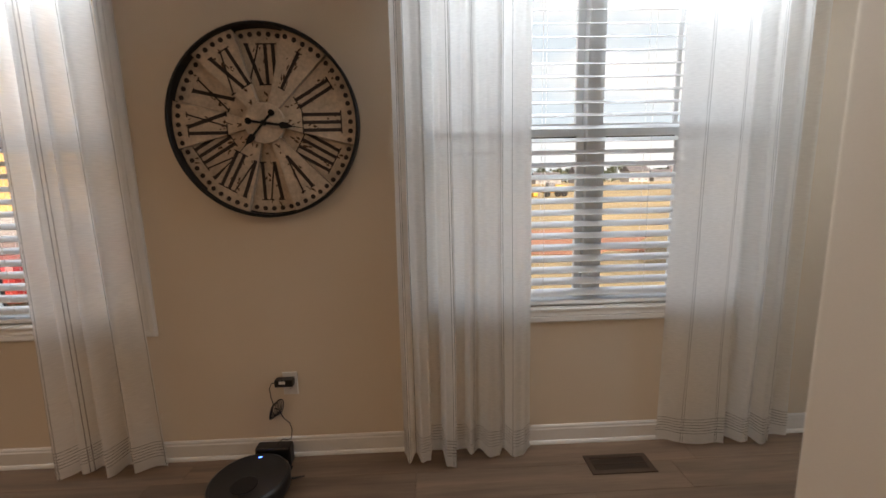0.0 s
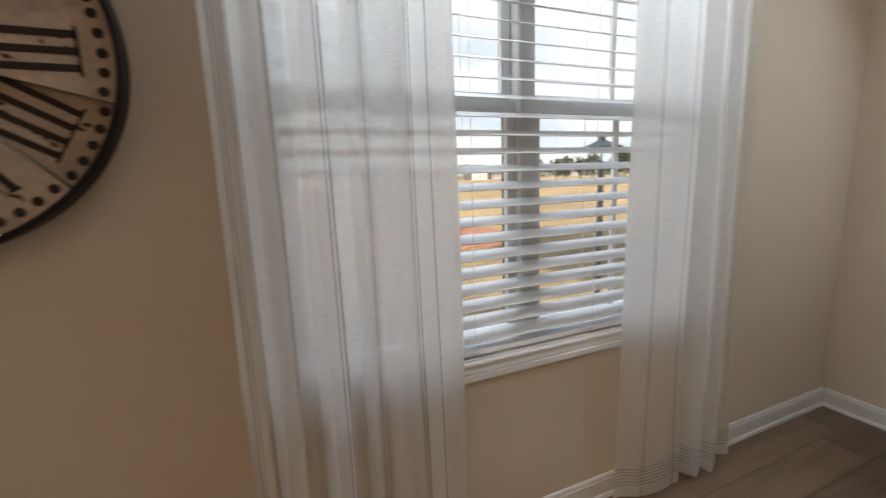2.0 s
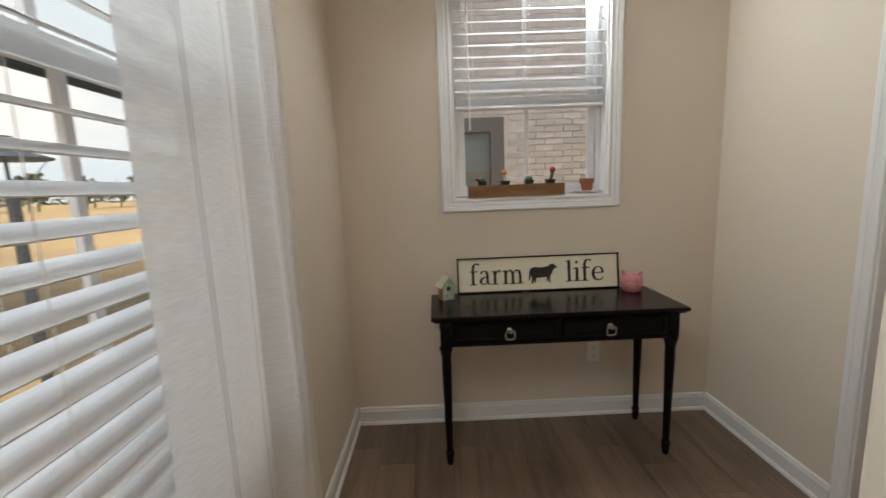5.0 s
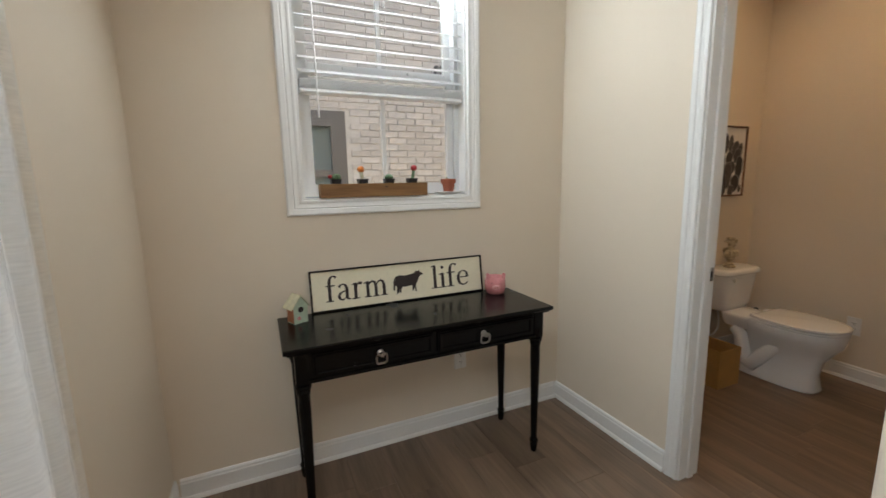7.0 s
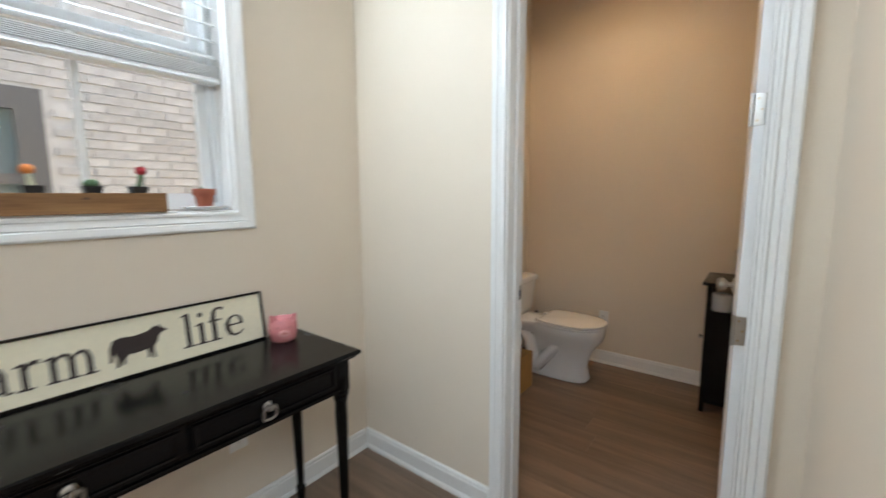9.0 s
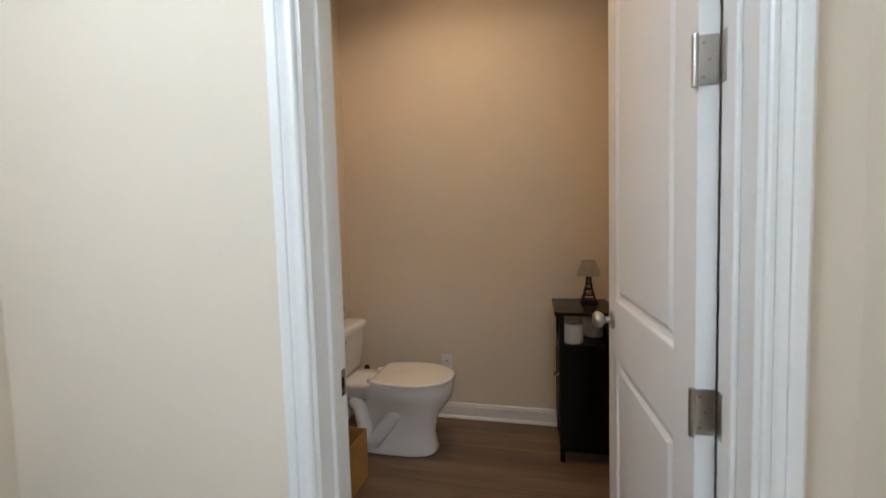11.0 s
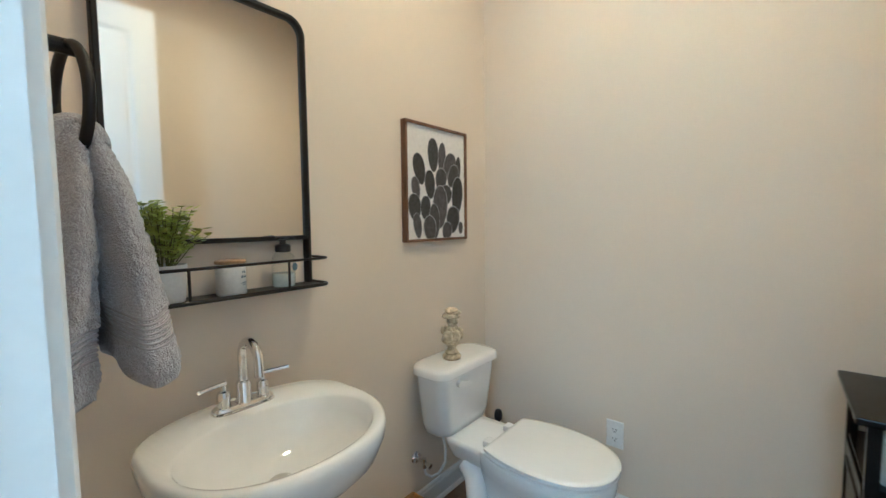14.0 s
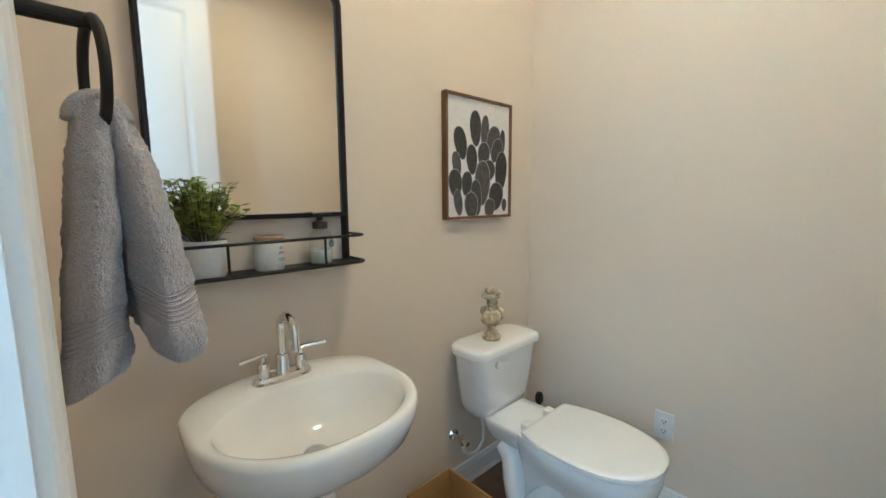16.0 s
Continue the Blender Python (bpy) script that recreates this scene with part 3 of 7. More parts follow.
def wall_clock(cx, cz, R):
    y0 = 2.10
    c = thing("wall_clock", (cx, y0, cz), "large round distressed cream wall clock with roman numerals", "clock")

    def on(u, v, h):
        return Vector((cx + u, y0 - h, cz + v))

    bm = bmesh.new()
    prof = [(R - 0.020, 0.006), (R, 0.006), (R + 0.001, 0.012), (R + 0.001, 0.056), (R - 0.003, 0.060), (R - 0.009, 0.060), (R - 0.012, 0.056), (R - 0.012, 0.012)]
    rings = [[bm.verts.new(on(r * math.cos(2 * math.pi * i / 96), r * math.sin(2 * math.pi * i / 96), h)) for i in range(96)] for r, h in prof]
    loft(bm, rings + [rings[0]], caps=False)
    soften(part("rim", bm, M_BLACKMETAL, c, "black metal rim"))
    heights = (0.014, 0.024, 0.017, 0.027, 0.016, 0.025, 0.013, 0.026, 0.015, 0.023, 0.016, 0.028)
    names = ("XII", "I", "II", "III", "IIII", "V", "VI", "VII", "VIII", "IX", "X", "XI")
    rnd = random.Random(5)
    for k in range(12):
        mid = math.pi / 2 - k * math.pi / 6
        h = 0.008 + (heights[k] - 0.013) * 2.0
        half = math.pi / 12 - 0.006
        poly = []
        r0, r1 = 0.070, R - 0.013
        for i in range(9):
            a = mid - half + 2 * half * i / 8
            poly.append((r1 * math.cos(a), r1 * math.sin(a)))
        for i in range(4):
            a = mid + half - 2 * half * i / 3
            poly.append((r0 * math.cos(a), r0 * math.sin(a)))
        wedge = part("wedge", prism(bmesh.new(), poly, on, 0.006, h), M_CLOCKFACE, c)
        er, et = (math.cos(mid), math.sin(mid)), (math.sin(mid), -math.cos(mid))

        def local(s, t, hh, er=er, et=et, h=h):
            return on(er[0] * t + et[0] * s, er[1] * t + et[1] * s, h + hh)

        bm = bmesh.new()

        def stroke(s0, t0, s1, t1, w):
            n = Vector((t1 - t0, -(s1 - s0))).normalized() * (w / 2)
            prism(bm, [(s0 + n.x, t0 + n.y), (s1 + n.x, t1 + n.y), (s1 - n.x, t1 - n.y), (s0 - n.x, t0 - n.y)], local, -0.001, 0.0014)

        t0, t1 = 0.163, 0.333
        glyph = {"I": 0.033, "V": 0.070, "X": 0.074}
        total = sum(glyph[g] for g in names[k])
        s = -total / 2
        for g in names[k]:
            w = glyph[g]
            if g == "I":
                stroke(s + w / 2, t0, s + w / 2, t1, 0.0145)
                stroke(s + w / 2 - 0.0155, t0 + 0.002, s + w / 2 + 0.0155, t0 + 0.002, 0.0055)
                stroke(s + w / 2 - 0.0155, t1 - 0.002, s + w / 2 + 0.0155, t1 - 0.002, 0.0055)
            elif g == "V":
                stroke(s + 0.010, t1, s + w / 2, t0, 0.0155)
                stroke(s + w - 0.010, t1, s + w / 2, t0, 0.0065)
                stroke(s, t1 - 0.002, s + 0.022, t1 - 0.002, 0.0055)
                stroke(s + w - 0.022, t1 - 0.002, s + w, t1 - 0.002, 0.0055)
            else:
                stroke(s + 0.010, t1, s + w - 0.010, t0, 0.0155)
                stroke(s + w - 0.010, t1, s + 0.010, t0, 0.0065)
                for a, b in ((s, s + 0.022), (s + w - 0.022, s + w)):
                    stroke(a, t1 - 0.002, b, t1 - 0.002, 0.0055)
                    stroke(a, t0 + 0.002, b, t0 + 0.002, 0.0055)
            s += w
        part("numeral", bm, M_INK, wedge, "dark painted roman numeral")
        for i in range(5):
            bm = bmesh.new()
            a = mid - half * 0.82 + 2 * half * 0.82 * i / 4
            rr = R - 0.037
            prism(bm, [(rr * math.cos(a) + 0.0105 * math.cos(q), rr * math.sin(a) + 0.0105 * math.sin(q)) for q in [math.pi * 2 * j / 14 for j in range(14)]], on, h - 0.001, h + 0.0014)
            part("minute_dot", bm, M_INK, wedge)
        for i in range(13):
            bm = bmesh.new()
            t, w = rnd.uniform(0.10, 0.36), rnd.uniform(-0.6, 0.6) * 0.15
            ss, ln, th, tilt = w * t * 1.3, rnd.uniform(0.008, 0.030), rnd.uniform(0.002, 0.007), rnd.uniform(-0.5, 0.5)
            poly = []
            for j in range(8):
                q = 2 * math.pi * j / 8
                e = rnd.uniform(0.55, 1.2)
                poly.append((ss + math.cos(q) * th * e + math.sin(q) * ln / 2 * math.sin(tilt), t + math.sin(q) * ln / 2 * e))
            prism(bm, poly, local, -0.001, 0.0006)
            part("worn_patch", bm, M_FLECK, wedge, "chipped patch showing brown wood")
    bm = bmesh.new()
    prof = [(0.0001, 0.043), (0.084, 0.043), (0.0865, 0.041), (0.0865, 0.008)]
    loft(bm, [[bm.verts.new(on(r * math.cos(2 * math.pi * i / 48), r * math.sin(2 * math.pi * i / 48), h)) for i in range(48)] for r, h in prof])
    part("centre_disc", bm, M_CLOCKFACE, c)

    def hand(angle, length, tail, h):
        bm = bmesh.new()
        er, et = (math.cos(angle), math.sin(angle)), (-math.sin(angle), math.cos(angle))

        def lay(s, t, hh):
            return on(er[0] * s + et[0] * t, er[1] * s + et[1] * t, hh)

        prism(bm, [(-tail, -0.005), (length * 0.40, -0.005), (length * 0.46, -0.014), (length * 0.58, -0.013), (length * 0.74, -0.0025), (length, -0.001), (length, 0.001), (length * 0.74, 0.0025), (length * 0.58, 0.013), (length * 0.46, 0.014), (length * 0.40, 0.005), (-tail, 0.005)], lay, h, h + 0.002)
        prism(bm, [(-tail + 0.014 * math.cos(q), 0.014 * math.sin(q)) for q in [2 * math.pi * j / 20 for j in range(20)]], lay, h, h + 0.002)
        part("hand", bm, M_BLACKMETAL, c, "black metal clock hand")

    hand(radians(-8), 0.165, 0.066, 0.047)
    hand(radians(-132), 0.165, 0.055, 0.051)
    bm = bmesh.new()
    lathe(bm, [(0.0001, -0.058), (0.010, -0.058), (0.012, -0.054), (0.012, -0.043)], (cx, y0, cz), 20, 'Y')
    part("hub", bm, M_BLACKMETAL, c)
    return c


wall_clock(0.187, 1.612, 0.408)


def outlet(to3, u, v, label="white duplex wall outlet"):
    """A cover plate with two sockets."""
    o = thing("wall_outlet", to3(u, v, 0), label, "outlet", "wall outlets")
    bm = bmesh.new()
    rect = [(u - 0.0355, v - 0.0585), (u + 0.0355, v - 0.0585), (u + 0.0355, v + 0.0585), (u - 0.0355, v + 0.0585)]
    inner = [(u + (a - u) * 0.94, v + (b - v) * 0.965) for a, b in rect]
    rings = [[bm.verts.new(to3(a, b, 0.0)) for a, b in rect], [bm.verts.new(to3(a, b, 0.003)) for a, b in rect], [bm.verts.new(to3(a, b, 0.0055)) for a, b in inner]]
    loft(bm, rings)
    part("cover_plate", bm, M_PLASTIC, o)
    for dv in (-0.0195, 0.0195):
        poly = [(u + 0.0168 * math.cos(q), v + dv + max(-0.0125, min(0.0125, 0.0168 * math.sin(q)))) for q in [2 * math.pi * j / 24 for j in range(24)]]
        rec = part("receptacle", prism(bmesh.new(), poly, to3, 0.005, 0.0072), M_PLASTIC, o)
        # raised black slivers paint the shade inside the plug slots
        bm = bmesh.new()
        for du, ln in ((-0.0064, 0.0085), (0.0064, 0.007)):
            prism(bm, [(u + du - 0.0012, v + dv - ln / 2 + 0.002), (u + du + 0.0012, v + dv - ln / 2 + 0.002), (u + du + 0.0012, v + dv + ln / 2 + 0.002), (u + du - 0.0012, v + dv + ln / 2 + 0.002)], to3, 0.0066, 0.0075)
        prism(bm, [(u + 0.0026 * math.cos(q), v + dv - 0.0075 + 0.0026 * math.sin(q)) for q in [2 * math.pi * j / 10 for j in range(10)]], to3, 0.0066, 0.0075)
        part("slots", bm, M_HOLESHADE, rec, "black slivers standing for shaded plug slots")
    bm = bmesh.new()
    prism(bm, [(u + 0.003 * math.cos(q), v + 0.003 * math.sin(q)) for q in [2 * math.pi * j / 12 for j in range(12)]], to3, 0.005, 0.0066)
    part("screw", bm, M_PLASTIC, o)
    return o


def on_back(u, v, h):
    return Vector((u, -1.79 + h, v))


outlet(on_north, 0.188, 0.385, "white wall outlet with a black charger plugged in")
outlet(on_east, 0.737, 0.380, "white duplex wall outlet under the console table")
outlet(on_back, 2.933, 0.360, "white duplex wall outlet beside the toilet")

# charger and its cable, bundled half way
ch = thing("power_adapter", (0.170, 2.07, 0.405), "black power adapter plugged into the wall outlet", "charger")
bm = bmesh.new()
box(bm, 0.128, 0.214, 2.048, 2.088, 0.388, 0.424, bev=0.004)
body = part("adapter_body", bm, M_BLACKPLASTIC, ch)
part("adapter_label", boxes((0.150, 0.180, 2.0470, 2.0482, 0.404, 0.419)), M_PLASTIC, body, "pale printed label")
part("plug_face", boxes((0.165, 0.205, 2.086, 2.0935, 0.395, 0.42)), M_BLACKPLASTIC, ch)
bm = bmesh.new()
tube(bm, [(0.130, 2.07, 0.405), (0.108, 2.065, 0.402), (0.097, 2.065, 0.375), (0.098, 2.07, 0.33), (0.104, 2.07, 0.30), (0.112, 2.07, 0.285)], 0.0022, 6)
part("cable", bm, M_BLACKPLASTIC, ch)
bm = bmesh.new()
rnd = random.Random(3)
for k in range(6):
    t = rnd.uniform(-0.5, 0.5)
    cx0, cz0 = 0.100 + 0.006 * k, 0.255 + 0.004 * k
    pts = [Vector((cx0 + (0.010 + 0.003 * k) * math.cos(a) + 0.030 * math.sin(a) * (0.5 + 0.1 * t), 2.066 + 0.004 * math.sin(2 * a + k), cz0 + 0.042 * math.sin(a))) for a in [2 * math.pi * i / 16 for i in range(16)]]
    tube(bm, pts, 0.0022, 5, closed=True)
part("cable_bundle", bm, M_BLACKPLASTIC, ch, "looped black cable bundle")
bm = bmesh.new()
tube(bm, [(0.108, 2.07, 0.270), (0.130, 2.072, 0.262), (0.150, 2.072, 0.215), (0.178, 2.07, 0.190), (0.186, 2.07, 0.150), (0.180, 2.06, 0.110), (0.165, 2.05, 0.115), (0.150, 2.045, 0.122), (0.130, 2.04, 0.110), (0.125, 2.03, 0.100)], 0.0022, 6)
part("cable", bm, M_BLACKPLASTIC, ch)

# robot vacuum on its dock
dk = thing("charging_dock", (0.105, 2.02, 0), "black plastic charging dock against the baseboard", "dock")
bm = bmesh.new()
box(bm, 0.022, 0.190, 2.005, 2.066, 0.0, 0.100, bev=0.008, seg=3)
part("dock_tower", bm, M_BLACKPLASTIC, dk)
part("dock_plate", boxes((0.01, 0.20, 1.90, 2.005, 0.0, 0.006), bev=0.002), M_BLACKPLASTIC, dk)
rv = thing("robot_vacuum", (0.072, 1.830, 0), "round black robot vacuum parked on its dock", "robot vacuum")
bm = bmesh.new()
lathe(bm, [(0.135, 0.012), (0.160, 0.018), (0.168, 0.030), (0.170, 0.055), (0.169, 0.078), (0.164, 0.086), (0.155, 0.090), (0.152, 0.088), (0.0001, 0.088)], (0.072, 1.830, 0), 64)
soften(part("shell", bm, M_BLACKPLASTIC, rv))
bm = bmesh.new()
lathe(bm, [(0.055, 0.087), (0.055, 0.0905), (0.050, 0.092), (0.0001, 0.092)], (0.072, 1.780, 0), 40)
part("top_disc", bm, M_BLACKMETAL, rv)
bm = bmesh.new()
box(bm, 0.062, 0.076, 1.957, 1.965, 0.0882, 0.0898)
part("status_light", bm, M_BLUELED, rv, "blue status light")
bm = bmesh.new()
for a in (20, 140, 260):
    d = Vector((math.cos(radians(a)), math.sin(radians(a)), 0))
    tube(bm, [Vector((0.205, 1.905, 0.014)), Vector((0.205, 1.905, 0.008)) + d * 0.03, Vector((0.205, 1.905, 0.004)) + d * 0.075], [0.006, 0.005, 0.003], 6)
part("side_brush", bm, M_BLACKPLASTIC, rv)
for s in (-0.1, 0.1):
    bm = bmesh.new()
    lathe(bm, [(0.0001, -0.012), (0.028, -0.012), (0.030, 0.0), (0.028, 0.012), (0.0001, 0.012)], (0.072 + s, 1.83, 0.030), 20, 'X')
    part("wheel", bm, M_BLACKPLASTIC, rv)

# floor register
vent = thing("floor_register", (1.76, 1.91, 0), "brown metal floor vent register in the plank floor", "floor vent")
bm = bmesh.new()
frame_ring(bm, (1.608, 1.912, 1.845, 1.975), 0.024, 0.0005, 0.005, lambda u, v, h: Vector((u, v, h)))
part("flange", bm, M_BRONZE, vent)
# flat black sheet paints the shade of the open duct
part("duct_shade", boxes((1.634, 1.886, 1.871, 1.949, 0.0004, 0.0010)), M_HOLESHADE, vent, "black sheet standing for the shade under the louvres")
for i in range(22):
    x = 1.638 + i * 0.0116
    bm = bmesh.new()
    prism(bm, [(x, 0.001), (x + 0.0035, 0.001), (x + 0.0055, 0.0042), (x + 0.002, 0.0042)], lambda u, v, h: Vector((u, h, v)), 1.869, 1.951)
    part("louvre", bm, M_BRONZE, vent)
part("centre_bar", boxes((1.634, 1.886, 1.908, 1.912, 0.001, 0.0047)), M_BRONZE, vent)


# ---------------------------------------------------------------- console table
def console_table():
    t = thing("console_table", (3.36, 1.06, 0), "black lacquered console table with two drawers and turned legs", "table")
    bm = bmesh.new()
    y0, y1, x0, x1 = 0.474, 1.642, 3.152, 3.562
    rings = []
    for d, z in ((0.022, 0.727), (0.014, 0.731), (0.012, 0.737), (0.004, 0.741), (0.0, 0.745), (0.0, 0.756), (0.004, 0.760)):
        rings.append([bm.verts.new(v) for v in ((x0 + d, y0 + d, z), (x1 - d, y0 + d, z), (x1 - d, y1 - d, z), (x0 + d, y1 - d, z))])
    loft(bm, rings)
    part("tabletop", bm, M_BLACKWOOD, t)
    fx = 3.200
    for a, b, c, d in ((fx, fx + 0.02, 0.535, 1.565), (3.520, 3.54, 0.535, 1.565)):
        bm = boxes((a, b, c, d, 0.615, 0.729))
        part("apron", bm, M_BLACKWOOD, t)
    for y in (0.512, 1.566):
        part("apron", boxes((fx + 0.025, 3.52, y, y + 0.02, 0.615, 0.729)), M_BLACKWOOD, t)
    part("bead_moulding", boxes((fx - 0.008, fx + 0.002, 0.54, 1.56, 0.604, 0.618), bev=0.003), M_BLACKWOOD, t)
    for ya, yb in ((0.560, 1.040), (1.060, 1.540)):
        bm = boxes((fx - 0.010, fx, ya, yb, 0.628, 0.716), bev=0.002)
        dr = part("drawer", bm, M_BLACKWOOD, t, "black drawer front with a raised border")
        bm = bmesh.new()
        prof = [(0.0, 0.0), (0.0, 0.005), (0.004, 0.007), (0.010, 0.007), (0.013, 0.0)]
        moulding(bm, (ya + 0.018, yb - 0.018, 0.645, 0.699), prof, lambda u, v, h: Vector((fx - 0.0095 - h, u, v)))
        part("drawer_border", bm, M_BLACKWOOD, dr)
        yc = 0.822 if ya < 1 else 1.285
        bm = bmesh.new()
        lathe(bm, [(0.0001, -0.030), (0.009, -0.029), (0.011, -0.024), (0.008, -0.018), (0.007, -0.008), (0.014, -0.004), (0.014, 0.0)], (fx - 0.009, yc, 0.676), 16, 'X')
        soften(part("pull_knob", bm, M_NICKEL, dr, "aged silver pull post"))
        bm = bmesh.new()
        pts = []
        for i in range(28):
            a = 2 * math.pi * i / 28
            r = 0.0205
            ky = max(-1, min(1, 1.18 * math.cos(a)))
            kz = max(-1, min(1, 1.18 * math.sin(a)))
            pts.append((fx - 0.030 + 0.006 * (1 - kz) / 2, yc + r * ky, 0.660 + r * kz - 0.002))
        tube(bm, pts, 0.0042, 8, closed=True)
        soften(part("pull_ring", bm, M_NICKEL, dr, "aged silver ring pull"), 60)
    for x, y in ((3.222, 0.520), (3.222, 1.578), (3.527, 0.520), (3.527, 1.578)):
        bm = bmesh.new()
        box(bm, x - 0.025, x + 0.025, y - 0.025, y + 0.025, 0.600, 0.728, bev=0.002)
        lathe(bm, [(0.024, 0.600), (0.030, 0.596), (0.032, 0.588), (0.030, 0.580), (0.022, 0.576), (0.026, 0.570), (0.026, 0.562), (0.0225, 0.556), (0.0235, 0.50), (0.0150, 0.085), (0.0150, 0.070), (0.0205, 0.064), (0.0205, 0.054), (0.0155, 0.049), (0.0185, 0.040), (0.0145, 0.004), (0.0130, 0.0)], (x, y, 0), 24)
        soften(part("leg", bm, M_BLACKWOOD, t, "turned tapering leg"))
    return t


console_table()


# ---------------------------------------------------------------- things on the table
def serif_word(word, width, x_height, to3):
    """Upright book letters with serifs, raised from a board; drawn in x-heights, then stretched to the width."""
    bm = bmesh.new()
    stem = 0.19
    strokes = []

    def pen(pts, widths):
        strokes.append((pts, widths))

    def foot(x, w=0.46):
        pen([(x - w / 2, 0.03), (x + w / 2, 0.03)], [0.07, 0.07])

    def flag(x, y):
        pen([(x - 0.24, y - 0.10), (x + 0.05, y - 0.02)], [0.05, 0.10])

    x = 0.0
    for ch in word:
        if ch == "f":
            pen([(x + .25, 0), (x + .25, 1.12), (x + .30, 1.36), (x + .42, 1.49), (x + .58, 1.49), (x + .68, 1.40)], [stem, stem, .16, .10, .09, .16])
            pen([(x + .04, .94), (x + .58, .94)], [.08, .08])
            foot(x + .25)
            x += .66
        elif ch == "a":
            pen([(x + .62, .14), (x + .62, .70), (x + .56, .89), (x + .42, .97), (x + .26, .94), (x + .15, .80)], [stem, stem, .15, .08, .09, .17])
            pen([(x + .60, .58), (x + .40, .53), (x + .20, .42), (x + .13, .25), (x + .21, .08), (x + .36, .03), (x + .60, .18)], [.06, .08, .14, .19, .13, .09, .06])
            pen([(x + .62, .22), (x + .67, .06), (x + .78, .04), (x + .86, .10)], [stem, .13, .06, .04])
            x += .90
        elif ch == "r":
            pen([(x + .25, 0), (x + .25, .96)], [stem, stem])
            foot(x + .25)
            flag(x + .25, .97)
            pen([(x + .28, .64), (x + .38, .86), (x + .50, .95), (x + .66, .90)], [.06, .10, .14, .20])
            x += .76
        elif ch == "m":
            for k in range(3):
                foot(x + .25 + .52 * k, .42)
            pen([(x + .25, 0), (x + .25, .96)], [stem, stem])
            flag(x + .25, .97)
            for k in range(2):
                q = x + .25 + .52 * k
                pen([(q + .02, .68), (q + .16, .89), (q + .32, .96), (q + .46, .87), (q + .52, .68), (q + .52, 0)], [.06, .09, .13, .17, stem, stem])
            x += 1.56
        elif ch in "li":
            top = 1.50 if ch == "l" else .96
            pen([(x + .25, 0), (x + .25, top)], [stem, stem])
            foot(x + .25)
            flag(x + .25, top + .01)
            if ch == "i":
                pen([(x + .16, 1.34), (x + .20, 1.34), (x + .25, 1.34), (x + .30, 1.34), (x + .34, 1.34)], [.10, .19, .23, .19, .10])
            x += .52
        elif ch == "e":
            pen([(x + .14, .55), (x + .84, .55)], [.07, .07])
            pen([(x + .78, .55), (x + .75, .80), (x + .62, .94), (x + .46, .97), (x + .27, .88), (x + .15, .64), (x + .15, .38), (x + .25, .14), (x + .44, .03), (x + .64, .06), (x + .82, .22)], [.17, .14, .09, .07, .12, .19, .20, .16, .10, .08, .05])
            x += .95
    k = width / (x - 0.06)
    for i, (pts, widths) in enumerate(strokes):
        ps = [Vector(p) for p in pts]
        left, right = [], []
        for j, p in enumerate(ps):
            d = (ps[min(j + 1, len(ps) - 1)] - ps[max(j - 1, 0)]).normalized()
            n = Vector((-d.y, d.x)) * widths[j] / 2
            left.append(p + n)
            right.append(p - n)
        prev = None
        lift = 0.0010 + 0.00004 * i
        for l, r in zip(left, right):
            row = [bm.verts.new(to3(q.x * k, q.y * x_height, h)) for q, h in ((l, 0.0), (r, 0.0), (r, lift), (l, lift))]
            if prev:
                for e in range(4):
                    bm.faces.new((prev[e], prev[(e + 1) % 4], row[(e + 1) % 4], row[e]))
            else:
                bm.faces.new(row)
            prev = row
        bm.faces.new(prev[::-1])
    return bm


